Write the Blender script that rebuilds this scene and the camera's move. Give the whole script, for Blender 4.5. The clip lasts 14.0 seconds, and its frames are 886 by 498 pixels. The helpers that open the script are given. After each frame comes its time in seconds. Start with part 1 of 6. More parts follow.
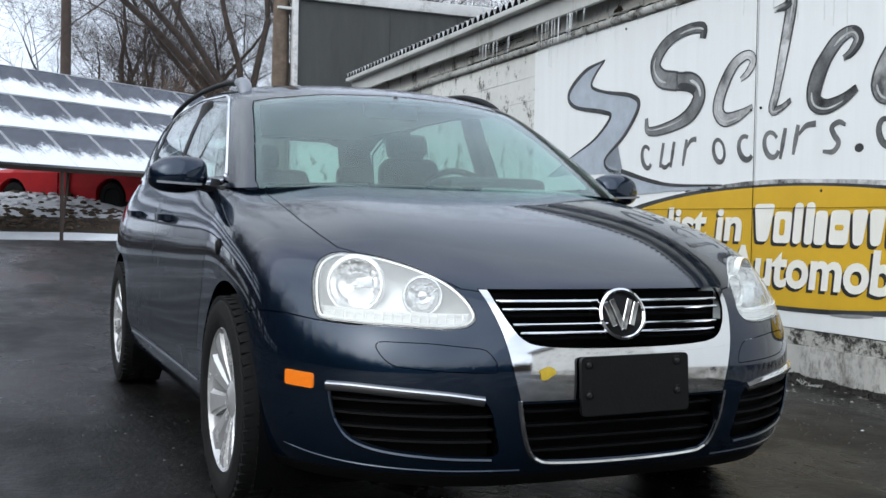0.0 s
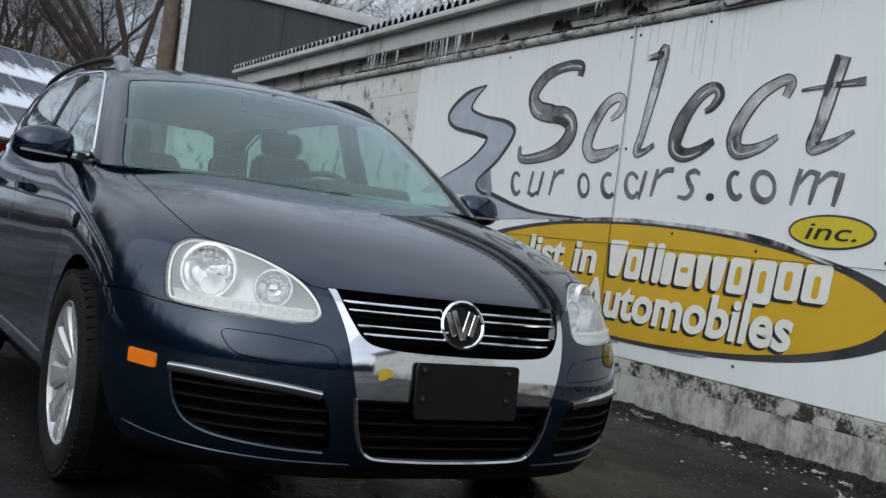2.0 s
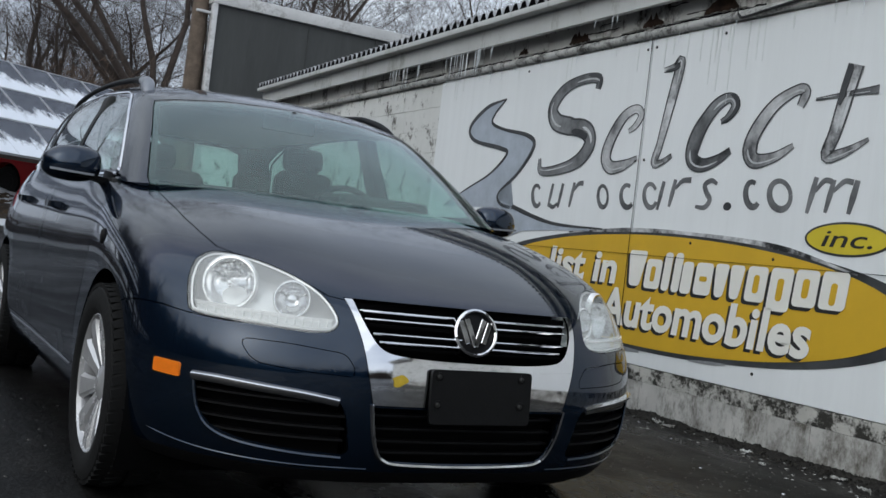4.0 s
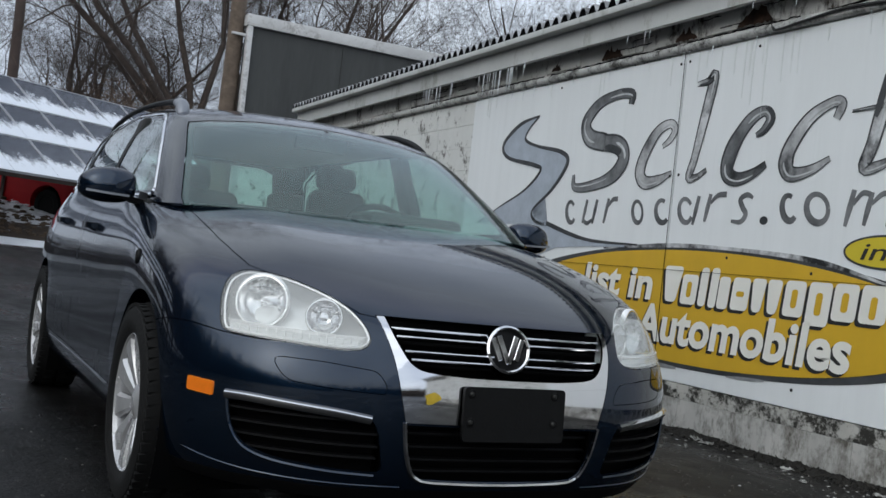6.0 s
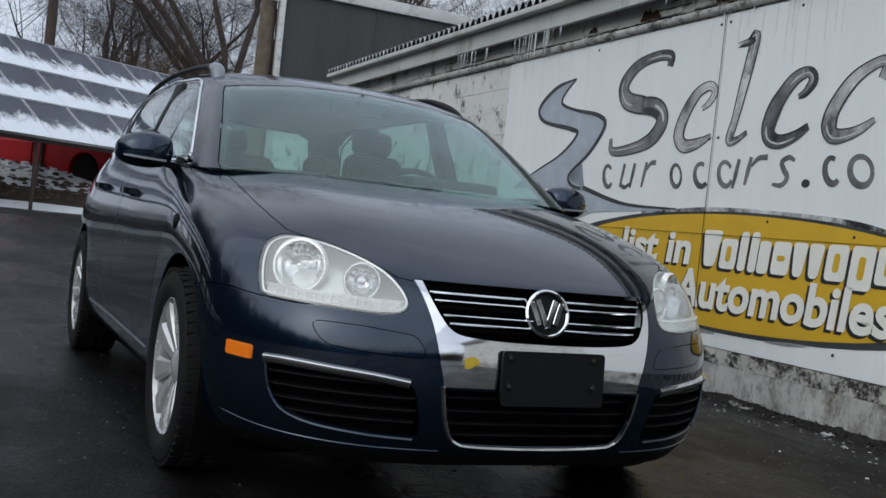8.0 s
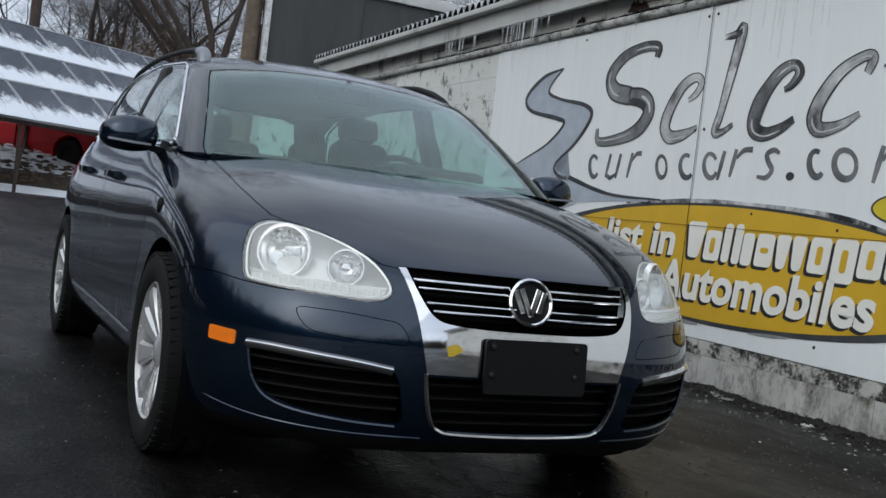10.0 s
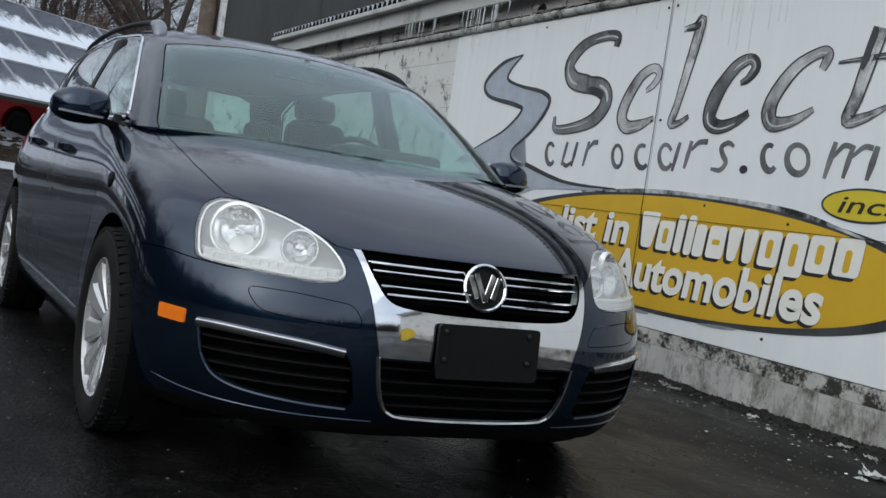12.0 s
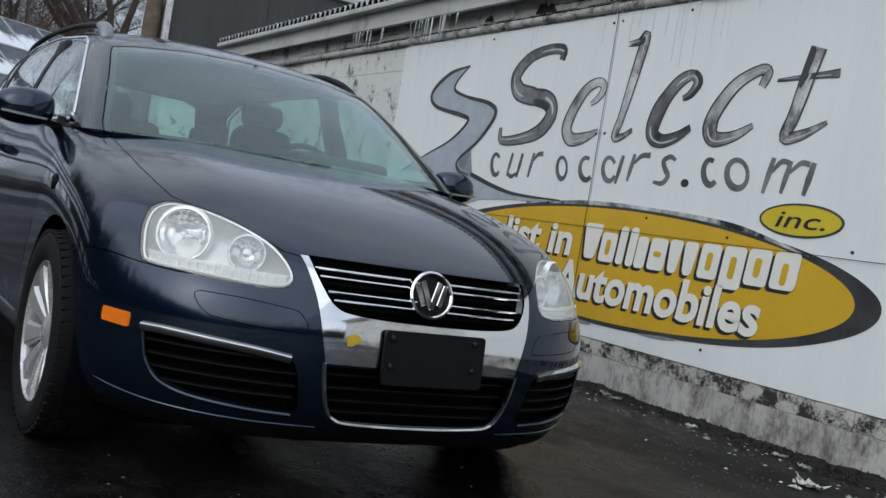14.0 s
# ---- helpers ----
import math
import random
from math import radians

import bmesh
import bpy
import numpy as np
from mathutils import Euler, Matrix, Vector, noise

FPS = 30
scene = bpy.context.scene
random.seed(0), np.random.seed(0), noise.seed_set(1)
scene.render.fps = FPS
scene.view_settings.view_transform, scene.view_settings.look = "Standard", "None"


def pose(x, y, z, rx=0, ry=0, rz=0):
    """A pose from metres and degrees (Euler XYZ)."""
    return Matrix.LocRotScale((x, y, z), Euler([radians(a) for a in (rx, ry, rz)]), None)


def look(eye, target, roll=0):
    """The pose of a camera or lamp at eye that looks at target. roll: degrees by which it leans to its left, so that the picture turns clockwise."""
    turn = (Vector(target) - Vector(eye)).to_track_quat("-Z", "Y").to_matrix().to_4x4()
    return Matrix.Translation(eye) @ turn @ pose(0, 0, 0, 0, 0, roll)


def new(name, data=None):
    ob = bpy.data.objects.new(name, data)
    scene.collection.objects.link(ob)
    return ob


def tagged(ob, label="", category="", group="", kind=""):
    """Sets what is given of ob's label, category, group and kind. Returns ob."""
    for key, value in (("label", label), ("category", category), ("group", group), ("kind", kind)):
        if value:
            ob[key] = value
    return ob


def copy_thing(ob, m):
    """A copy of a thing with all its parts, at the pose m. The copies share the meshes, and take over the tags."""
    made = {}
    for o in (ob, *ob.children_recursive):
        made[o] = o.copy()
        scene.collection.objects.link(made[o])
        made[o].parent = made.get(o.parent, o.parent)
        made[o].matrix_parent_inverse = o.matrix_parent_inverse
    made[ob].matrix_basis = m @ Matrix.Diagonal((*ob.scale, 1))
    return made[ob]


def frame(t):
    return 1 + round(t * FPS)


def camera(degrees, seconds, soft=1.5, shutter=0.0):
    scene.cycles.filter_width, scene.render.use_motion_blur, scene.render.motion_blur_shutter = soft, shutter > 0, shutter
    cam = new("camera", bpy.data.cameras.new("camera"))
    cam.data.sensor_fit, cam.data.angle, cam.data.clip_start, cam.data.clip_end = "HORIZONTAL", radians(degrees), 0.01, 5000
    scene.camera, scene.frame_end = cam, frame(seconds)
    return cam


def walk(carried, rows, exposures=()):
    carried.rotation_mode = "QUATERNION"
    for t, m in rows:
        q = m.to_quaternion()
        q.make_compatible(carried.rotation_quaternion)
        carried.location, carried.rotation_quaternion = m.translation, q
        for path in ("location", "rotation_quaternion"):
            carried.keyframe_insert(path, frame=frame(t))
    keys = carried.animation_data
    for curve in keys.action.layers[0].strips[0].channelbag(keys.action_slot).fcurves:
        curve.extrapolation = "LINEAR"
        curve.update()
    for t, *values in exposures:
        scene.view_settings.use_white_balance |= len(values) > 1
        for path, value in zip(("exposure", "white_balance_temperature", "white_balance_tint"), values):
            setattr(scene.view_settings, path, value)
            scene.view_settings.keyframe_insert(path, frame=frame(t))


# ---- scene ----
cam = camera(46.0, 14.0, soft=1.5)
PATH = [
    (0.0, pose(-1.564, -2.290, 0.861, 88.65, -1.10, -23.82)),
    (0.5, pose(-1.574, -2.294, 0.847, 89.66, -2.68, -26.21)),
    (1.0, pose(-1.559, -2.295, 0.859, 89.02, -4.18, -26.88)),
    (1.5, pose(-1.567, -2.349, 0.847, 89.80, -5.90, -28.38)),
    (2.0, pose(-1.569, -2.419, 0.850, 89.76, -7.43, -30.71)),
    (2.5, pose(-1.586, -2.468, 0.836, 88.52, -7.00, -30.23)),
    (2.7, pose(-1.586, -2.475, 0.851, 89.05, -7.48, -29.98)),
    (4.8, pose(-1.571, -2.532, 0.841, 91.09, -6.36, -28.54)),
    (5.0, pose(-1.570, -2.531, 0.846, 91.43, -6.60, -28.17)),
    (5.5, pose(-1.566, -2.524, 0.842, 91.32, -6.55, -27.99)),
    (6.0, pose(-1.563, -2.521, 0.842, 91.12, -6.19, -27.19)),
    (6.5, pose(-1.558, -2.516, 0.839, 90.63, -6.04, -26.59)),
    (7.0, pose(-1.558, -2.505, 0.833, 89.58, -5.61, -26.13)),
    (7.5, pose(-1.559, -2.491, 0.840, 88.96, -6.06, -26.34)),
    (8.0, pose(-1.559, -2.493, 0.834, 89.05, -6.05, -25.28)),
    (8.2, pose(-1.555, -2.497, 0.835, 88.99, -5.81, -25.64)),
    (10.3, pose(-1.558, -2.494, 0.832, 88.50, -6.98, -26.02)),
    (10.5, pose(-1.563, -2.492, 0.829, 88.81, -7.04, -26.00)),
    (11.0, pose(-1.553, -2.487, 0.837, 88.42, -6.88, -26.97)),
    (11.5, pose(-1.552, -2.487, 0.834, 88.62, -7.34, -27.95)),
    (12.0, pose(-1.554, -2.479, 0.831, 87.94, -8.39, -28.58)),
    (12.5, pose(-1.564, -2.486, 0.843, 89.54, -10.12, -30.71)),
    (13.0, pose(-1.581, -2.500, 0.831, 90.15, -9.53, -30.60)),
    (13.5, pose(-1.579, -2.491, 0.834, 89.67, -8.95, -30.84)),
    (14.0, pose(-1.573, -2.493, 0.823, 88.96, -9.26, -31.70)),
]
EXPOSURES = [(0.0, 0.98, 6200, 5), (0.5, 0.85, 6200, 5), (1.0, 0.71, 6200, 5), (2.0, 0.42, 6200, 5), (5.0, 0.31, 6200, 5), (8.0, 0.27, 6200, 5), (11.0, 0.38, 6200, 5), (14.0, 0.35, 6200, 5)]
walk(cam, PATH, EXPOSURES)

# ---- sky and sun: bright, overcast winter day ----
world = bpy.data.worlds.new("overcast_sky")
scene.world = world
world.use_nodes = True
wn = world.node_tree.nodes
sky = wn.new("ShaderNodeTexSky")
sky.sky_type = "NISHITA"
sky.sun_disc = False
sky.sun_elevation = radians(30)
sky.sun_rotation = radians(243)
sky.air_density, sky.dust_density, sky.ozone_density = 1.0, 6.0, 1.0
grey = wn.new("ShaderNodeHueSaturation")
grey.inputs["Saturation"].default_value = 0.45
cloud = wn.new("ShaderNodeTexNoise")
cloud.inputs["Scale"].default_value = 2.8
cloud.inputs["Detail"].default_value = 7
ramp = wn.new("ShaderNodeValToRGB")
ramp.color_ramp.elements[0].position, ramp.color_ramp.elements[1].position = 0.30, 0.72
ramp.color_ramp.elements[0].color = (3.5, 3.8, 4.6, 1)
ramp.color_ramp.elements[1].color = (6.2, 6.45, 7.0, 1)
coords = wn.new("ShaderNodeTexCoord")
mix = wn.new("ShaderNodeMix")
mix.data_type = "RGBA"
mix.inputs["Factor"].default_value = 0.8
link = world.node_tree.links.new
drift = wn.new("ShaderNodeMapping")
drift.inputs["Location"].default_value = (1.7, 0.6, 0.0)
link(coords.outputs["Generated"], drift.inputs["Vector"])
link(drift.outputs[0], cloud.inputs["Vector"])
link(cloud.outputs["Fac"], ramp.inputs["Fac"])
link(sky.outputs[0], grey.inputs["Color"])
link(grey.outputs[0], mix.inputs[6])
link(ramp.outputs[0], mix.inputs[7])
link(mix.outputs[2], wn["Background"].inputs["Color"])
wn["Background"].inputs["Strength"].default_value = 0.15

sun_data = bpy.data.lights.new("sun", "SUN")
sun_data.energy = 0.8
sun_data.angle = radians(120)
sun_data.color = (1.0, 0.97, 0.93)
sun = new("sun", sun_data)
sun.matrix_world = look((-9, -5, 6), (0, 0, 0))
scene.view_settings.exposure = 0.0

# ---- helpers of this scene ----
def finish(bm, angle=32):
    """Smooth faces, with hard edges past the angle."""
    bm.normal_update()
    lim = radians(angle)
    for f in bm.faces:
        f.smooth = True
    for e in bm.edges:
        if len(e.link_faces) == 2:
            e.smooth = e.calc_face_angle(0) < lim
        else:
            e.smooth = False


def part(name, bm, material, parent=None, label="", angle=32):
    """Link a bmesh (freed) or a mesh as one object under parent."""
    if isinstance(bm, bmesh.types.BMesh):
        finish(bm, angle)
        me = bpy.data.meshes.new(name)
        bm.to_mesh(me)
        bm.free()
    else:
        me = bm
        me.name = name
    if me.materials:
        me.materials.clear()
    me.materials.append(material)
    ob = new(name, me)
    if parent:
        ob.parent = parent
    if label:
        tagged(ob, label)
    return ob


def thing(name, label, category, group="", kind="", at=(0, 0, 0)):
    ob = new(name)
    ob.location = at
    ob.empty_display_size = 0.1
    return tagged(ob, label, category, group, kind)


def box(bm, x0, x1, y0, y1, z0, z1, m=None):
    vs = [bm.verts.new((x, y, z)) for x in (x0, x1) for y in (y0, y1) for z in (z0, z1)]
    for q in ((0, 1, 3, 2), (4, 6, 7, 5), (0, 4, 5, 1), (2, 3, 7, 6), (0, 2, 6, 4), (1, 5, 7, 3)):
        bm.faces.new([vs[i] for i in q])
    if m is not None:
        bmesh.ops.transform(bm, matrix=m, verts=vs)
    return vs


def bevel_all(bm, width, seg=2):
    bmesh.ops.bevel(bm, geom=bm.edges[:], offset=width, segments=seg, affect="EDGES", profile=0.6, clamp_overlap=True)
    return bm


def bbox(x0, x1, y0, y1, z0, z1, bev=0.0, seg=2):
    bm = bmesh.new()
    box(bm, x0, x1, y0, y1, z0, z1)
    bmesh.ops.recalc_face_normals(bm, faces=bm.faces[:])
    if bev:
        bevel_all(bm, bev, seg)
    return bm


def catmull(pts, n=8, closed=False):
    """Points of a smooth curve through pts."""
    P = [Vector(p) for p in pts]
    out = []
    m = len(P)
    for i in range(m if closed else m - 1):
        p1, p2 = P[i], P[(i + 1) % m]
        p0 = P[(i - 1) % m] if closed or i > 0 else p1 * 2 - p2
        p3 = P[(i + 2) % m] if closed or i + 2 < m else p2 * 2 - p1
        for k in range(n):
            t = k / n
            out.append(0.5 * ((2 * p1) + (p2 - p0) * t + (2 * p0 - 5 * p1 + 4 * p2 - p3) * t * t + (3 * p1 - p0 - 3 * p2 + p3) * t ** 3))
    if not closed:
        out.append(P[-1].copy())
    return out


def tube(bm, pts, radii, sides=8, cap=True):
    """A tapered tube along pts."""
    P = [Vector(p) for p in pts]
    if not hasattr(radii, "__len__"):
        radii = [radii] * len(P)
    rings, up = [], None
    for i, p in enumerate(P):
        d = (P[min(i + 1, len(P) - 1)] - P[max(i - 1, 0)]).normalized()
        if up is None:
            up = d.orthogonal().normalized()
        up = (up - d * up.dot(d)).normalized()
        side = d.cross(up)
        rings.append([bm.verts.new(p + (up * math.cos(a) + side * math.sin(a)) * radii[i]) for a in (2 * math.pi * k / sides for k in range(sides))])
    for a, b in zip(rings, rings[1:]):
        for k in range(sides):
            bm.faces.new((a[k], a[(k + 1) % sides], b[(k + 1) % sides], b[k]))
    if cap:
        bm.faces.new(rings[0][::-1])
        bm.faces.new(rings[-1])
    return rings


def sweep(bm, pts, profile, up=(0, 0, 1), closed=False):
    """Sweep a closed 2D profile (sideways, up) along pts."""
    P = [Vector(p) for p in pts]
    m, up = len(P), Vector(up)
    rings = []
    for i, p in enumerate(P):
        a = P[(i - 1) % m] if closed or i > 0 else p
        b = P[(i + 1) % m] if closed or i + 1 < m else p
        d = (b - a).normalized()
        s = d.cross(up).normalized()
        u = s.cross(d)
        rings.append([bm.verts.new(p + s * q[0] + u * q[1]) for q in profile])
    k = len(profile)
    for i in range(m if closed else m - 1):
        a, b = rings[i], rings[(i + 1) % m]
        for j in range(k):
            bm.faces.new((a[j], a[(j + 1) % k], b[(j + 1) % k], b[j]))
    if not closed:
        bm.faces.new(rings[0][::-1])
        bm.faces.new(rings[-1])
    bmesh.ops.recalc_face_normals(bm, faces=bm.faces[:])
    return rings


def lathe(bm, prof, seg=48, axis="x", at=(0, 0, 0)):
    """Turn a profile of (radius, along) about an axis."""
    rings = []
    for k in range(seg):
        a = 2 * math.pi * k / seg
        row = []
        for r, h in prof:
            c, s = r * math.cos(a), r * math.sin(a)
            p = {"x": (h, c, s), "y": (c, h, s), "z": (c, s, h)}[axis]
            row.append(bm.verts.new(Vector(p) + Vector(at)))
        rings.append(row)
    for k in range(seg):
        a, b = rings[k], rings[(k + 1) % seg]
        for j in range(len(prof) - 1):
            bm.faces.new((a[j], a[j + 1], b[j + 1], b[j]))
    bmesh.ops.remove_doubles(bm, verts=bm.verts[:], dist=1e-5)
    bmesh.ops.recalc_face_normals(bm, faces=bm.faces[:])
    return bm


def evaluated(me, *mods):
    """A mesh with modifiers applied: (type, settings)."""
    ob = new("temp", me)
    for kind, settings in mods:
        md = ob.modifiers.new(kind, kind)
        if kind == "BOOLEAN":
            md.solver, md.operation, md.object = "EXACT", settings["operation"], settings["object"]
        elif kind == "SOLIDIFY":
            md.thickness, md.offset, md.use_rim = settings["thickness"], settings["offset"], True
        elif kind == "SUBSURF":
            md.levels = settings["levels"]
            md.boundary_smooth = "PRESERVE_CORNERS"
    dg = bpy.context.evaluated_depsgraph_get()
    out = bpy.data.meshes.new_from_object(ob.evaluated_get(dg))
    bpy.data.objects.remove(ob)
    return out


def boolean(me, cutter, op):
    co = new("temp_cutter", cutter)
    out = evaluated(me.copy(), ("BOOLEAN", {"operation": op, "object": co}))
    bpy.data.objects.remove(co)
    return out


def grown(poly, d):
    """A closed polygon of 2D points moved outwards by d."""
    P = [Vector(p) for p in poly]
    area = sum(a.x * b.y - a.y * b.x for a, b in zip(P, P[1:] + P[:1]))
    sign = 1 if area > 0 else -1
    out = []
    for i, p in enumerate(P):
        a, b = (p - P[i - 1]).normalized(), (P[(i + 1) % len(P)] - p).normalized()
        na, nb = Vector((a.y, -a.x)) * sign, Vector((b.y, -b.x)) * sign
        m = (na + nb)
        m = m / max(0.35, m.length_squared / 2)
        out.append(p + m * d)
    return out


def prism(poly, u, v, depth0, depth1):
    """A closed prism: 2D polygon on the axes u, v, run from depth0 to depth1 along u x v."""
    u, v = Vector(u).normalized(), Vector(v).normalized()
    w = u.cross(v)
    bm = bmesh.new()
    lo = [bm.verts.new(u * p[0] + v * p[1] + w * depth0) for p in poly]
    hi = [bm.verts.new(u * p[0] + v * p[1] + w * depth1) for p in poly]
    k = len(poly)
    bm.faces.new(lo[::-1])
    bm.faces.new(hi)
    for i in range(k):
        bm.faces.new((lo[i], lo[(i + 1) % k], hi[(i + 1) % k], hi[i]))
    bmesh.ops.recalc_face_normals(bm, faces=bm.faces[:])
    me = bpy.data.meshes.new("prism")
    bm.to_mesh(me)
    bm.free()
    return me


def rounded(poly, r, n=4):
    """2D polygon with its corners rounded."""
    P = [Vector(p) for p in poly]
    out = []
    for i, p in enumerate(P):
        a, b = P[i - 1] - p, P[(i + 1) % len(P)] - p
        k = min(r, a.length * 0.45, b.length * 0.45)
        s, e = p + a.normalized() * k, p + b.normalized() * k
        for j in range(n + 1):
            t = j / n
            out.append(s * (1 - t) ** 2 + p * 2 * t * (1 - t) + e * t * t)
    return out


def mirrored(me):
    out = me.copy()
    out.transform(Matrix.Diagonal((-1, 1, 1, 1)))
    out.flip_normals()
    return out

# ---- materials ----
def mat(name, base, rough=0.5, metal=0.0, vary=0.0, scale=8.0, second=None, bump=0.0, bump_scale=60.0, rough_vary=0.0, coat=0.0, spec=0.5, detail=6.0):
    """Principled material with a two-scale noise in colour, roughness and relief."""
    m = bpy.data.materials.new(name)
    m.use_nodes = True
    nt = m.node_tree
    b = nt.nodes["Principled BSDF"]
    b.inputs["Base Color"].default_value = (*base, 1)
    b.inputs["Roughness"].default_value = rough
    b.inputs["Metallic"].default_value = metal
    b.inputs["Specular IOR Level"].default_value = spec
    if coat:
        b.inputs["Coat Weight"].default_value = coat
        b.inputs["Coat Roughness"].default_value = 0.03
    co = nt.nodes.new("ShaderNodeTexCoord")
    if vary or rough_vary or second:
        n1 = nt.nodes.new("ShaderNodeTexNoise")
        n1.inputs["Scale"].default_value = scale
        n1.inputs["Detail"].default_value = detail
        n1.inputs["Roughness"].default_value = 0.65
        nt.links.new(co.outputs["Object"], n1.inputs["Vector"])
        ramp = nt.nodes.new("ShaderNodeValToRGB")
        ramp.color_ramp.elements[0].position, ramp.color_ramp.elements[1].position = 0.32, 0.68
        dark = second or tuple(c * (1 - vary) for c in base)
        ramp.color_ramp.elements[0].color = (*dark, 1)
        ramp.color_ramp.elements[1].color = (*base, 1)
        nt.links.new(n1.outputs["Fac"], ramp.inputs["Fac"])
        nt.links.new(ramp.outputs["Color"], b.inputs["Base Color"])
        if rough_vary:
            mr = nt.nodes.new("ShaderNodeMapRange")
            mr.inputs["To Min"].default_value, mr.inputs["To Max"].default_value = max(0, rough - rough_vary), min(1, rough + rough_vary)
            nt.links.new(n1.outputs["Fac"], mr.inputs["Value"])
            nt.links.new(mr.outputs[0], b.inputs["Roughness"])
    if bump:
        n2 = nt.nodes.new("ShaderNodeTexNoise")
        n2.inputs["Scale"].default_value = bump_scale
        n2.inputs["Detail"].default_value = 5
        nt.links.new(co.outputs["Object"], n2.inputs["Vector"])
        bp = nt.nodes.new("ShaderNodeBump")
        bp.inputs["Strength"].default_value = bump
        bp.inputs["Distance"].default_value = 0.01
        nt.links.new(n2.outputs["Fac"], bp.inputs["Height"])
        nt.links.new(bp.outputs["Normal"], b.inputs["Normal"])
    return m


def glass(name, tint, rough=0.01, haze=0.0):
    """Clear pane: tinted passage, with gloss that rises to the grazing angle."""
    m = bpy.data.materials.new(name)
    m.use_nodes = True
    nt = m.node_tree
    nt.nodes.remove(nt.nodes["Principled BSDF"])
    tr, gl = nt.nodes.new("ShaderNodeBsdfTransparent"), nt.nodes.new("ShaderNodeBsdfGlossy")
    tr.inputs["Color"].default_value = (*tint, 1)
    gl.inputs["Roughness"].default_value = rough
    lw, mx = nt.nodes.new("ShaderNodeLayerWeight"), nt.nodes.new("ShaderNodeMixShader")
    lw.inputs["Blend"].default_value = 0.5
    pw, ml = nt.nodes.new("ShaderNodeMath"), nt.nodes.new("ShaderNodeMath")
    pw.operation, ml.operation = "POWER", "MULTIPLY_ADD"
    pw.inputs[1].default_value = 4.0
    ml.inputs[1].default_value, ml.inputs[2].default_value = 0.95, 0.045
    nt.links.new(lw.outputs["Facing"], pw.inputs[0])
    nt.links.new(pw.outputs[0], ml.inputs[0])
    nt.links.new(ml.outputs[0], mx.inputs[0])
    nt.links.new(tr.outputs[0], mx.inputs[1])
    nt.links.new(gl.outputs[0], mx.inputs[2])
    last = mx
    if haze:
        last, df = nt.nodes.new("ShaderNodeMixShader"), nt.nodes.new("ShaderNodeBsdfDiffuse")
        df.inputs["Color"].default_value = (0.8, 0.8, 0.78, 1)
        last.inputs[0].default_value = haze
        nt.links.new(mx.outputs[0], last.inputs[1])
        nt.links.new(df.outputs[0], last.inputs[2])
    nt.links.new(last.outputs[0], nt.nodes["Material Output"].inputs["Surface"])
    return m


def stained(name, base, stain, scale=6.0, cut=0.56, soft=0.06, stretch=(1, 1, 1), rough=0.8, fade=0.25, bump=0.4):
    """Painted surface with blotchy stains: coarse blots broken by a fine noise, and a faint mottling of the base."""
    m = bpy.data.materials.new(name)
    m.use_nodes = True
    nt = m.node_tree
    b = nt.nodes["Principled BSDF"]
    b.inputs["Roughness"].default_value = rough
    co, mp = nt.nodes.new("ShaderNodeTexCoord"), nt.nodes.new("ShaderNodeMapping")
    mp.inputs["Scale"].default_value = stretch
    nt.links.new(co.outputs["Object"], mp.inputs["Vector"])
    a, f, g = (nt.nodes.new("ShaderNodeTexNoise") for _ in range(3))
    for n, s, d in ((a, scale, 8), (f, scale * 7, 6), (g, 1.3, 5)):
        n.inputs["Scale"].default_value, n.inputs["Detail"].default_value = s, d
        n.inputs["Roughness"].default_value = 0.7
        nt.links.new(mp.outputs[0], n.inputs["Vector"])
    add = nt.nodes.new("ShaderNodeMath")
    add.operation = "MULTIPLY_ADD"
    add.inputs[1].default_value = 0.35
    nt.links.new(f.outputs["Fac"], add.inputs[0])
    nt.links.new(a.outputs["Fac"], add.inputs[2])
    mr = nt.nodes.new("ShaderNodeMapRange")
    mr.inputs["From Min"].default_value, mr.inputs["From Max"].default_value = cut + 0.175 - soft, cut + 0.175 + soft
    nt.links.new(add.outputs[0], mr.inputs["Value"])
    r1 = nt.nodes.new("ShaderNodeValToRGB")
    r1.color_ramp.elements[0].position, r1.color_ramp.elements[1].position = 0.3, 0.7
    r1.color_ramp.elements[0].color = (*[c * (1 - fade) for c in base], 1)
    r1.color_ramp.elements[1].color = (*base, 1)
    nt.links.new(g.outputs["Fac"], r1.inputs["Fac"])
    mx = nt.nodes.new("ShaderNodeMix")
    mx.data_type = "RGBA"
    nt.links.new(mr.outputs[0], mx.inputs["Factor"])
    nt.links.new(r1.outputs[0], mx.inputs[6])
    mx.inputs[7].default_value = (*stain, 1)
    nt.links.new(mx.outputs[2], b.inputs["Base Color"])
    bp = nt.nodes.new("ShaderNodeBump")
    bp.inputs["Strength"].default_value, bp.inputs["Distance"].default_value = bump, 0.004
    nt.links.new(f.outputs["Fac"], bp.inputs["Height"])
    nt.links.new(bp.outputs[0], b.inputs["Normal"])
    return m


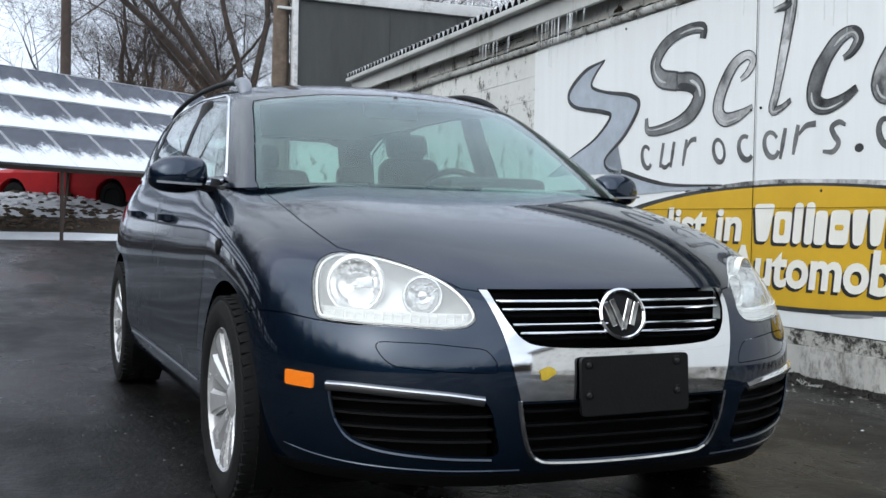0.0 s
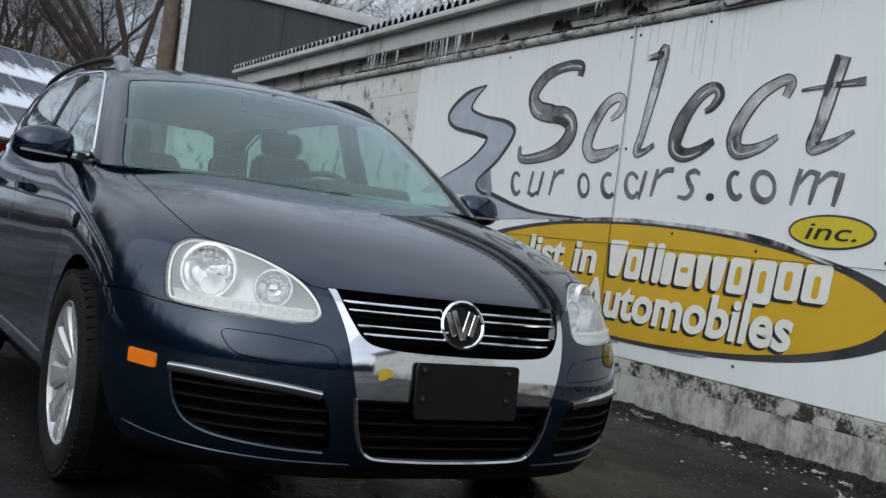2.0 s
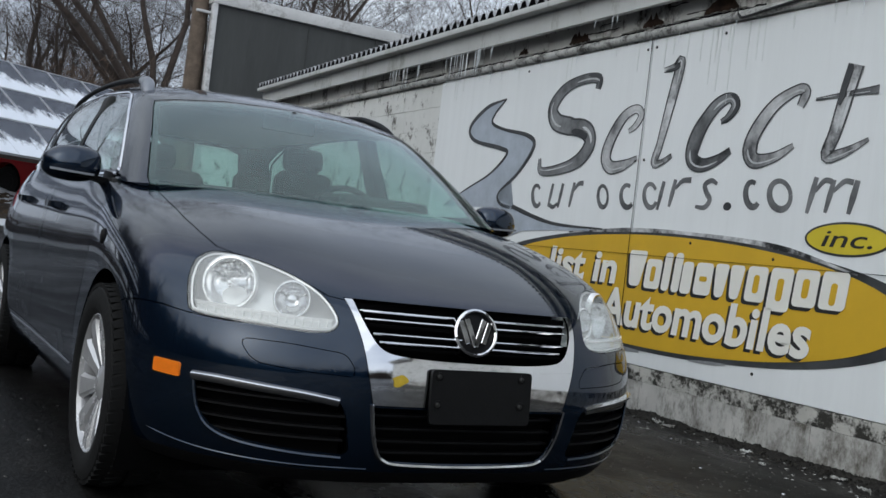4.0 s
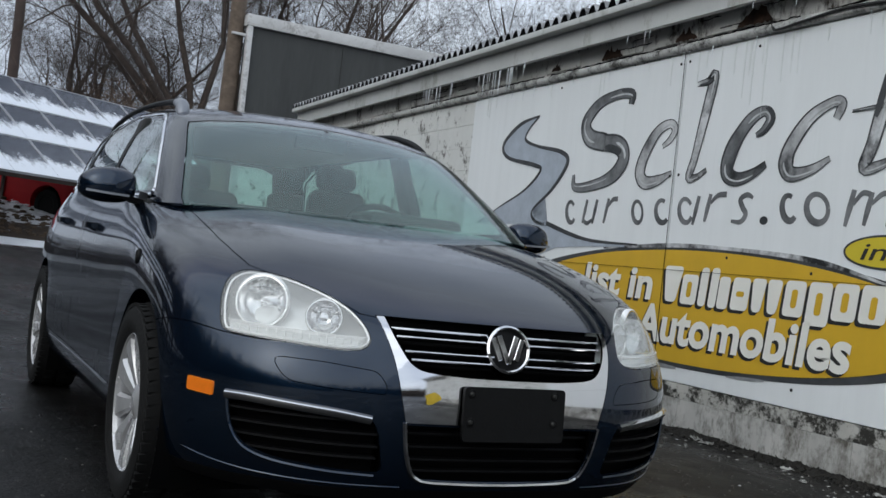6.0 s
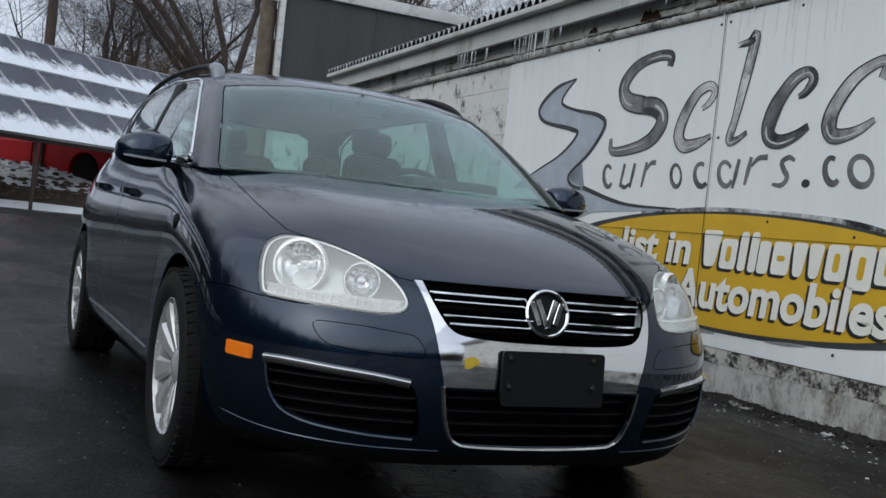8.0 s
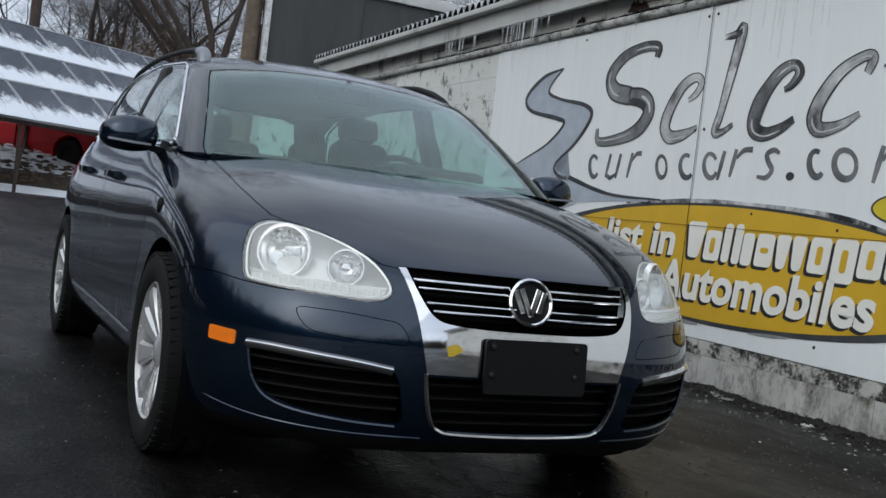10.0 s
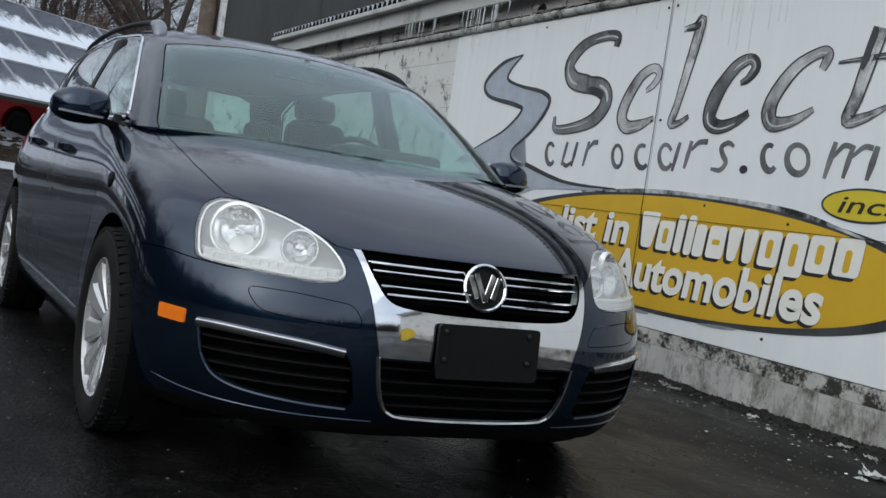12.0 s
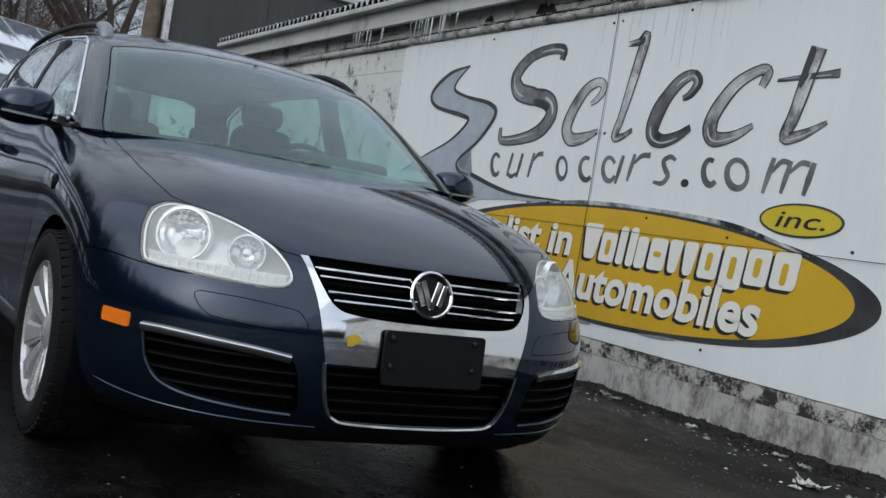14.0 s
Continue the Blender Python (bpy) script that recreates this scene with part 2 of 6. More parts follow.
def wet_asphalt():
    """Dark asphalt: aggregate specks, worn pale patches, wet glossy stretches."""
    m = bpy.data.materials.new("wet_asphalt")
    m.use_nodes = True
    nt = m.node_tree
    b = nt.nodes["Principled BSDF"]
    b.inputs["Specular IOR Level"].default_value = 0.10
    co = nt.nodes.new("ShaderNodeTexCoord")

    def tex(scale, detail, stretch=(1, 1, 1)):
        mp, n = nt.nodes.new("ShaderNodeMapping"), nt.nodes.new("ShaderNodeTexNoise")
        mp.inputs["Scale"].default_value = stretch
        n.inputs["Scale"].default_value, n.inputs["Detail"].default_value = scale, detail
        n.inputs["Roughness"].default_value = 0.65
        nt.links.new(co.outputs["Object"], mp.inputs["Vector"])
        nt.links.new(mp.outputs[0], n.inputs["Vector"])
        return n.outputs["Fac"]

    def ramp(src, p0, c0, p1, c1):
        r = nt.nodes.new("ShaderNodeValToRGB")
        r.color_ramp.elements[0].position, r.color_ramp.elements[1].position = p0, p1
        r.color_ramp.elements[0].color, r.color_ramp.elements[1].color = (*c0, 1), (*c1, 1)
        nt.links.new(src, r.inputs["Fac"])
        return r.outputs[0]

    def blend(kind, fac, a, c):
        x = nt.nodes.new("ShaderNodeMix")
        x.data_type, x.blend_type = "RGBA", kind
        if isinstance(fac, float):
            x.inputs["Factor"].default_value = fac
        else:
            nt.links.new(fac, x.inputs["Factor"])
        nt.links.new(a, x.inputs[6])
        nt.links.new(c, x.inputs[7])
        return x.outputs[2]
    broad = tex(0.55, 6, (1, 0.6, 1))
    fine = tex(38, 3)
    mid = tex(6.5, 6)
    base = ramp(broad, 0.35, (0.0032, 0.0032, 0.0033), 0.64, (0.0112, 0.0107, 0.0102))
    speck = ramp(fine, 0.52, (0.55, 0.55, 0.55), 0.78, (2.4, 2.35, 2.3))
    patch = ramp(mid, 0.36, (0.4, 0.4, 0.4), 0.64, (1.9, 1.87, 1.84))
    grit = tex(150, 2)
    chips = ramp(grit, 0.50, (0.55, 0.55, 0.55), 0.70, (3.4, 3.3, 3.2))
    col = blend("MULTIPLY", 1.0, blend("MULTIPLY", 1.0, blend("MULTIPLY", 1.0, base, speck), patch), chips)
    nt.links.new(col, b.inputs["Base Color"])
    rough = ramp(tex(0.8, 5, (1, 0.5, 1)), 0.38, (0.17, 0.17, 0.17), 0.62, (0.55, 0.55, 0.55))
    nt.links.new(rough, b.inputs["Roughness"])
    bp = nt.nodes.new("ShaderNodeBump")
    bp.inputs["Strength"].default_value, bp.inputs["Distance"].default_value = 0.45, 0.010
    nt.links.new(fine, bp.inputs["Height"])
    bp2 = nt.nodes.new("ShaderNodeBump")
    bp2.inputs["Strength"].default_value, bp2.inputs["Distance"].default_value = 0.22, 0.03
    nt.links.new(mid, bp2.inputs["Height"])
    bp3 = nt.nodes.new("ShaderNodeBump")
    bp3.inputs["Strength"].default_value, bp3.inputs["Distance"].default_value = 0.4, 0.004
    nt.links.new(grit, bp3.inputs["Height"])
    nt.links.new(bp.outputs[0], bp3.inputs["Normal"])
    nt.links.new(bp3.outputs[0], bp2.inputs["Normal"])
    nt.links.new(bp2.outputs[0], b.inputs["Normal"])
    return m


PAINT = mat("blue_car_paint", (0.0060, 0.0172, 0.038), 0.22, 0.75, vary=0.2, scale=2.0, coat=1.0, spec=0.3)
PAINT.node_tree.nodes["Principled BSDF"].inputs["Specular Tint"].default_value = (0.10, 0.16, 0.30, 1)
PAINT.node_tree.nodes["Principled BSDF"].inputs["Coat IOR"].default_value = 1.5
PAINT.node_tree.nodes["Principled BSDF"].inputs["Coat Roughness"].default_value = 0.045
# darker, duller copy of PAINT: the doors' dark reflections put into the colour
DIMPAINT = mat("dimmed_door_paint", (0.0062, 0.0105, 0.0205), 0.26, 0.6, vary=0.3, scale=3.0, coat=0.7, spec=0.3, rough_vary=0.08)
DIMPAINT.node_tree.nodes["Principled BSDF"].inputs["Coat Roughness"].default_value = 0.05
DIMPAINT.node_tree.nodes["Principled BSDF"].inputs["Specular Tint"].default_value = (0.10, 0.14, 0.24, 1)
CHROME = mat("chrome", (0.78, 0.78, 0.80), 0.06, 1.0)
BLACK = mat("black_plastic", (0.0045, 0.0045, 0.005), 0.5, vary=0.3, scale=30, bump=0.05, bump_scale=200, spec=0.15)
# near-black that puts the deep shade of gaps and recesses into the colour
GAP = mat("gap_shade_black", (0.0015, 0.0015, 0.0018), 0.9, spec=0.1)
RUBBER = mat("tyre_rubber", (0.0068, 0.0068, 0.0068), 0.8, vary=0.35, scale=14, bump=0.25, bump_scale=90, spec=0.25)
ALLOY = mat("wheel_alloy", (0.62, 0.62, 0.63), 0.26, 0.55, vary=0.18, scale=10, rough_vary=0.08)
SILVER = mat("roof_rail_silver", (0.24, 0.25, 0.275), 0.36, 0.7, vary=0.1, scale=12)
ASPHALT = wet_asphalt()
SNOW = mat("snow", (0.80, 0.82, 0.86), 0.7, vary=0.18, scale=3, bump=0.5, bump_scale=8)
SIGN = stained("sign_white", (0.79, 0.815, 0.825), (0.72, 0.745, 0.75), 1.6, 0.68, 0.12, (5, 5, 0.35), 0.5, 0.06, 0.05)
SNOWY = stained("patchy_snow", (0.74, 0.76, 0.80), (0.075, 0.060, 0.046), 1.6, 0.61, 0.05, (1, 1, 1), 0.85, 0.2, 0.8)
SOIL = stained("brown_verge", (0.055, 0.040, 0.029), (0.42, 0.42, 0.43), 2.4, 0.62, 0.05, (1, 2.5, 1), 0.95, 0.5, 0.9)
BLOCK = stained("whitewashed_block", (0.74, 0.75, 0.73), (0.10, 0.095, 0.085), 5.5, 0.598, 0.045, (1, 1, 0.8), 0.85, 0.22)
FOUND = stained("mossy_whitewash", (0.60, 0.59, 0.56), (0.10, 0.092, 0.075), 5.5, 0.545, 0.115, (1.3, 1.3, 0.8), 0.9, 0.40, 1.0)
FASCIA = stained("fascia_paint", (0.56, 0.57, 0.56), (0.26, 0.26, 0.23), 2.5, 0.62, 0.08, (1, 1, 0.5), 0.6, 0.2, 0.1)
FRIEZE = stained("weathered_frieze", (0.74, 0.73, 0.70), (0.06, 0.045, 0.036), 4.5, 0.59, 0.07, (1, 1, 0.7), 0.9, 0.3)
SHEET = mat("corrugated_sheet", (0.50, 0.51, 0.53), 0.7, 0.0, second=(0.045, 0.043, 0.041), scale=9)
MOSSY = stained("mossy_top_course", (0.56, 0.55, 0.51), (0.026, 0.025, 0.020), 7.0, 0.50, 0.06, (1, 1, 1.2), 0.9, 0.35, 0.8)
LEDGE = stained("dirty_ledge", (0.58, 0.58, 0.57), (0.07, 0.066, 0.060), 5.5, 0.56, 0.08, (1, 1, 1), 0.7, 0.3, 0.3)
ICE = mat("icicle", (0.72, 0.76, 0.80), 0.12, vary=0.1, scale=20)
GOLD = mat("sign_gold", (0.64, 0.40, 0.022), 0.5, vary=0.14, scale=2.0, bump=0.03, bump_scale=20)
YELLOW = mat("sign_yellow", (0.62, 0.50, 0.03), 0.5, vary=0.08, scale=3.0)
INK = mat("sign_black", (0.022, 0.024, 0.027), 0.55, second=(0.06, 0.063, 0.066), scale=5.0, detail=3)
INKSOLID = mat("sign_shadow_black", (0.020, 0.020, 0.020), 0.6, vary=0.3, scale=9)
DABGREY = mat("sign_grey_dab", (0.34, 0.35, 0.36), 0.55, second=(0.15, 0.155, 0.16), scale=9, detail=6)
GREYPAINT = mat("sign_grey_brush", (0.62, 0.63, 0.64), 0.55, second=(0.010, 0.011, 0.012), scale=4.2, detail=8)
ROADBLUE = mat("sign_road_blue", (0.43, 0.48, 0.55), 0.55, vary=0.26, scale=5.0)
for brush, lo, hi in ((GREYPAINT, 0.40, 0.60), (INK, 0.30, 0.70)):
    steps = brush.node_tree.nodes["Color Ramp"].color_ramp.elements
    steps[0].position, steps[1].position = lo, hi
LETTER = mat("sign_letter_white", (0.80, 0.79, 0.73), 0.5, vary=0.06, scale=6.0)

# ---- ground: one sheet, flat lot that rises to a bank ----
def ground_height(x, y):
    h = 0.0
    for y0, y1, z in ((8, 17.5, 0.45), (17.6, 19.2, 0.53), (19.2, 20.8, 0.36), (21, 60, 1.2)):
        t = min(1, max(0, (y - y0) / (y1 - y0)))
        h += z * t * t * (3 - 2 * t)
    return h


def build_ground():
    xs = [-300, -120, -60] + [-40 + 1.6 * i for i in range(51)] + [60, 120, 300]
    ys = [-300, -120, -40, -20] + [-10 + 2 * i for i in range(13)] + [15.5 + 0.2 * i for i in range(32)] + [22 + i for i in range(12)] + [36, 42, 50, 60, 80, 140, 400]
    bm = bmesh.new()
    grid = []
    for y in ys:
        row = []
        for x in xs:
            yy = y + (0.35 * noise.noise((x * 0.5, y * 0.3, 3)) if 15 < y < 30 else 0)
            lump = 0.07 * noise.noise((x * 0.7, y * 0.7, 0)) if y > 17.8 else 0
            row.append(bm.verts.new((x, yy, ground_height(x, y) + lump)))
        grid.append(row)
    for j in range(len(ys) - 1):
        for i in range(len(xs) - 1):
            f = bm.faces.new((grid[j][i], grid[j][i + 1], grid[j + 1][i + 1], grid[j + 1][i]))
            y = (ys[j] + ys[j + 1]) / 2
            wob = 0.5 * noise.noise((xs[i] * 0.6, 1, 7))
            f.material_index = 2 if y < -30 else 0 if y < 17.5 + wob * 0.4 else (1 if y < 18.1 + wob * 0.6 else (3 if y < 18.75 + wob * 0.7 else 2))
    ob = part("ground", bm, ASPHALT)
    for m in (SNOW, SNOWY, SOIL):
        ob.data.materials.append(m)
    tagged(ob, "wet dark asphalt lot with snowy brown bank behind", "ground", kind="structure")


build_ground()

# ---- painted building wall; local axes: s along the wall, out towards the lot, z up ----
WA, WO = radians(-2.0), 2.671
WN = Vector((math.cos(WA), math.sin(WA), 0))
WD = Vector((-math.sin(WA), math.cos(WA), 0))
WALL = Matrix((
    (WD.x, -WN.x, 0, WN.x * WO),
    (WD.y, -WN.y, 0, WN.y * WO),
    (0, 0, 1, 0),
    (0, 0, 0, 1)))
FACE = Matrix((
    (-WD.x, 0, -WN.x, WN.x * WO),
    (-WD.y, 0, -WN.y, WN.y * WO),
    (0, 1, 0, 0),
    (0, 0, 0, 1)))


def on_wall(name, bm, material, parent, label="", angle=32):
    bm.transform(WALL)
    return part(name, bm, material, parent, label, angle)


S0, S1 = -9.0, 11.0
wall = thing("wall_east", "whitewashed block wall of a low commercial building", "wall", kind="structure")
on_wall("wall_core", bbox(S0, S1, -0.30, -0.02, -0.1, 2.84), BLOCK, wall)
on_wall("frieze", bbox(S0, S1, -0.02, -0.001, 2.46, 2.83), FRIEZE, wall, "weathered dark frieze board under the eave")
bm = bmesh.new()
tube(bm, [(S0, 0.022, 2.426), (S1, 0.022, 2.426)], 0.029, 12)
on_wall("ledge_moulding", bm, LEDGE, wall, "rounded painted ledge under the frieze")

# foundation: two courses of painted blocks
foundation = thing("foundation", "stained mossy whitewashed concrete block foundation", "wall", kind="structure")
on_wall("foundation_core", bbox(S0, S1, -0.02, 0.0, -0.1, 0.29), FOUND, foundation)


def block_row(s0, s1, length, z0, z1, out, parent, material, seed):
    rng = random.Random(seed)
    s = s0
    while s < s1 - 0.05:
        e = min(s + length * rng.uniform(0.92, 1.08), s1)
        o = out + rng.uniform(-0.003, 0.003)
        on_wall("block", bbox(s + 0.0008, e - 0.0008, -0.01, o, z0 + 0.0008, z1 - 0.0008, 0.002, 1), material, parent)
        s = e


block_row(-2.0, 6.0, 0.46, -0.02, 0.205, 0.016, foundation, FOUND, 1)
block_row(-2.2, 6.0, 0.40, 0.205, 0.298, 0.010, foundation, MOSSY, 2)
for k in range(10):
    block_row(5.905, 8.6 - 0.2 * (k % 2), 0.40, 0.30 + 0.209 * k, 0.509 + 0.209 * k, 0.0, wall, BLOCK, 10 + k)

# sign sheets
def sheet(s0, s1, z0, z1, parent):
    return on_wall("panel", bbox(s0 + 0.004, s1 - 0.004, 0.0, 0.014, z0 + 0.0018, z1 - 0.0018, 0.001, 1), SIGN, parent)


sign = thing("wall_sign", "white painted sign boards screwed to the block wall", "sign")
for a, b in ((-3.14, -0.13), (-0.13, 2.885), (2.885, 5.90)):
    sheet(a, b, 0.30, 0.995, sign)
    sheet(a, b, 0.995, 2.39, sign)

# roof edge
roof = thing("roof", "corrugated roof with painted fascia board and icicles", "roof", kind="structure")
bm = bmesh.new()
sweep(bm, [(S0, 0.14, 2.568), (S1, 0.14, 2.568)], [(-0.01, 0), (0.03, 0.0), (0.034, 0.05), (0.022, 0.06), (0.026, 0.13), (0.045, 0.145), (0.05, 0.19), (-0.01, 0.19)])
on_wall("fascia", bm, FASCIA, roof, "grey-white painted fascia board")
on_wall("gutter_lip", bbox(S0, S1, 0.14, 0.238, 2.716, 2.763, 0.008), FASCIA, roof)
bm = bmesh.new()
rows = []


def wave(k):
    """Corrugation: broad crests, narrow troughs."""
    return 0.034 * (1 - 2 * ((1 - math.cos(2 * math.pi * k / 8)) / 2) ** 2.0)


n = int((S1 - S0) / 0.125 * 8)
for lift in (0, 0.006):
    for out, z in ((0.225, 2.791), (-4.5, 3.42)):
        rows.append([bm.verts.new((S0 + (S1 - S0) * k / n, out, z + lift + wave(k))) for k in range(n + 1)])
for k in range(n):
    bm.faces.new((rows[0][k], rows[0][k + 1], rows[1][k + 1], rows[1][k]))
    bm.faces.new((rows[2][k], rows[3][k], rows[3][k + 1], rows[2][k + 1]))
    bm.faces.new((rows[0][k], rows[2][k], rows[2][k + 1], rows[0][k + 1]))
# added black strip: the shade in the hollows under the corrugation
fill = bmesh.new()
lo = [fill.verts.new((S0 + (S1 - S0) * k / n, 0.2235, 2.746)) for k in range(n + 1)]
hi = [fill.verts.new((S0 + (S1 - S0) * k / n, 0.2235, 2.7885 + wave(k))) for k in range(n + 1)]
for k in range(n):
    fill.faces.new((lo[k], lo[k + 1], hi[k + 1], hi[k]))
bmesh.ops.solidify(fill, geom=fill.faces[:], thickness=0.01)
on_wall("eave_filler", fill, GAP, roof, "black strip in place of the shade under the sheet's waves")
on_wall("corrugated_sheet", bm, SHEET, roof, "weathered corrugated roof sheet", 60)

# ---- sign painting on the boards, in the wall's own plane: x = -s, y = z ----
def paint_on(name, polys, material, layer, parent, label="", thick=0.002):
    """Flat painted shapes: outlines in (s, z), a hair proud of the boards."""
    bm = bmesh.new()
    z0 = 0.0145 + 0.0022 * layer
    for poly in polys:
        if isinstance(poly, dict):
            a, b = poly["left"], poly["right"]
            rows = [[bm.verts.new((-p[0], p[1], z)) for p in side] for side in (a, b) for z in (z0, z0 + thick)]
            for k in range(len(a) - 1):
                for i, j in ((1, 3), (0, 1), (3, 2)):
                    bm.faces.new((rows[i][k], rows[i][k + 1], rows[j][k + 1], rows[j][k]))
            continue
        lo = [bm.verts.new((-p[0], p[1], z0)) for p in poly]
        hi = [bm.verts.new((-p[0], p[1], z0 + thick)) for p in poly]
        k = len(poly)
        bm.faces.new(hi)
        for i in range(k):
            bm.faces.new((lo[i], lo[(i + 1) % k], hi[(i + 1) % k], hi[i]))
    bmesh.ops.triangulate(bm, faces=[f for f in bm.faces if len(f.verts) > 4])
    bmesh.ops.recalc_face_normals(bm, faces=bm.faces[:])
    bm.transform(FACE)
    return part(name, bm, material, parent, label)


def ribbon(pts, widths, n=8):
    """Outline of a brush stroke along pts in (s, z)."""
    P = catmull([Vector(p) for p in pts], n)
    m = len(P)
    if not hasattr(widths, "__len__"):
        widths = [widths] * len(pts)
    left, right = [], []
    for i, p in enumerate(P):
        t = i / (m - 1) * (len(widths) - 1)
        j = min(int(t), len(widths) - 2)
        w = widths[j] + (widths[j + 1] - widths[j]) * (t - j)
        w *= 1 + 0.08 * noise.noise((p.x * 9, p.y * 9, 0))
        d = (P[min(i + 1, m - 1)] - P[max(i - 1, 0)]).normalized()
        q = Vector((-d.y, d.x)) * w / 2
        left.append(p + q)
        right.append(p - q)
    return {"left": left, "right": right}


def oval(cs, cz, rs, rz, lean=0.0, n=48, wob=0.0):
    out = []
    for k in range(n):
        a = 2 * math.pi * k / n
        z = rz * math.sin(a)
        j = 1 + wob * noise.noise((3 * math.cos(a), 3 * math.sin(a), cs))
        out.append((cs + rs * math.cos(a) * j - lean * z, cz + z * j))
    return out


def brush_oval(cs, cz, rs, rz, lean, w0, w1, a0=0.0, a1=360.0):
    """Tilted brush ring or arc, as one or two strokes."""
    pts, ws = [], []
    n = 16
    for k in range(n + 1):
        a = radians(a0 + (a1 - a0) * k / n)
        z = rz * math.sin(a)
        pts.append((cs - rs * math.cos(a) - lean * z, cz + z))
        ws.append(w0 + (w1 - w0) * (0.5 - 0.5 * math.cos(a - 0.6)))
    return ribbon(pts, ws, 4)


# gold oval with a loose black border
paint_on("oval_border", [oval(2.67, 0.768, 2.07, 0.376, 0, 96, 0.012)], INK, 0, sign, "loose black brush border")
paint_on("gold_oval", [oval(2.665, 0.772, 1.925, 0.352, 0, 96, 0.004)], GOLD, 1, sign, "mustard gold painted oval")
paint_on("border_grey", [ribbon([(1.05, 0.985), (1.6, 1.098), (2.3, 1.145), (2.9, 1.15), (3.6, 1.115)], [0.008, 0.03, 0.02, 0.028, 0.01])], GREYPAINT, 1, sign)
for a0, a1, grow, w in ((248, 257, 1.004, 0.020), (270, 281, 1.012, 0.026), (284, 292, 1.006, 0.016), (299, 309, 1.004, 0.022)):
    edge = [(2.67 + 2.07 * grow * math.cos(radians(a)), 0.768 + 0.376 * grow * math.sin(radians(a))) for a in (a0, (2 * a0 + a1) / 3, (a0 + 2 * a1) / 3, a1)]
    paint_on("border_touch_up", [ribbon(edge, [w * 0.5, w, w * 0.9, w * 0.4])], DABGREY, 0.4, sign, "grey dab over the black border")

paint_on("small_border", [oval(1.145, 1.158, 0.272, 0.088, 0, 48, 0.01)], INK, 0, sign)
paint_on("small_oval", [oval(1.145, 1.158, 0.256, 0.076, 0, 48)], YELLOW, 1, sign, "small bright yellow oval")

# winding road mark and its tail
ROAD_L = [(4.70, 2.15), (5.01, 2.10), (5.26, 1.955), (5.16, 1.835), (4.71, 1.752), (4.60, 1.70), (4.83, 1.55), (5.22, 1.42), (5.6, 1.28)]
ROAD_R = [(4.70, 2.15), (4.85, 2.05), (4.885, 1.965), (4.67, 1.90), (4.31, 1.835), (4.205, 1.745), (4.39, 1.55), (4.66, 1.39), (4.60, 1.30), (4.40, 1.27)]
left, right = catmull([Vector(p) for p in ROAD_L], 6), catmull([Vector(p) for p in ROAD_R], 6)
paint_on("road_mark", [left + right[::-1]], ROADBLUE, 0, sign, "grey-blue winding road painted with dark edges")
paint_on("road_edge", [ribbon(ROAD_L, [0.012, 0.034, 0.038, 0.030, 0.036, 0.028, 0.018, 0.010, 0.008])], INK, 1, sign)
paint_on("road_edge", [ribbon(ROAD_R, [0.012, 0.018, 0.026, 0.024, 0.034, 0.040, 0.028, 0.018, 0.030, 0.026])], INK, 1, sign)
TAIL = [(4.60, 1.33), (4.40, 1.275), (4.03, 1.195), (3.72, 1.155), (3.35, 1.138), (3.35, 1.125), (3.80, 1.12), (4.25, 1.10), (4.5, 1.03), (4.8, 1.1)]
paint_on("road_tail", [TAIL], ROADBLUE, 1, sign)
paint_on("road_edge", [ribbon([(4.42, 1.285), (4.03, 1.20), (3.72, 1.16), (3.2, 1.145)], [0.035, 0.03, 0.022, 0.012])], INK, 2, sign)

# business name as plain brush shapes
def dressed(poly, wide, tone=None):
    """A brush stroke with inked edges and a pale streak, as sign painters shade chrome."""
    paint_on("brush_mark", [poly], (tone or GREYPAINT) if wide else SMALLINK, 0, sign, "grey and black brush mark")
    if not wide:
        return
    L, R = poly["left"], poly["right"]

    def band(a, b, start, stop):
        i, j = int(start * len(L)), int(stop * (len(L) - 1)) + 1
        mid, out = (a + b) / 2, ([], [])
        for k in range(i, j):
            w = min(1.0, 3.0 * math.sin(math.pi * (k - i + 0.3) / (j - i - 0.4))) if stop - start < 0.9 else 1.0
            out[0].append(L[k].lerp(R[k], mid + (a - mid) * w))
            out[1].append(L[k].lerp(R[k], mid + (b - mid) * w))
        return {"left": out[0], "right": out[1]}
    paint_on("brush_edge", [band(-0.03, 0.07, 0, 1)], INK, 1, sign)
    paint_on("brush_edge", [band(0.92, 1.03, 0, 1)], INK, 1, sign)
    paint_on("brush_streak", [band(0.50, 0.66, 0.16, 0.42)], PALEPAINT, 1, sign, "pale highlight streak")
    paint_on("brush_streak", [band(0.30, 0.42, 0.62, 0.90)], PALEPAINT, 1, sign, "pale highlight streak")
    if tone is not PALEBRUSH:
        paint_on("brush_shade", [band(0.02, 0.42, 0.03, 0.30)], INK, 2, sign)


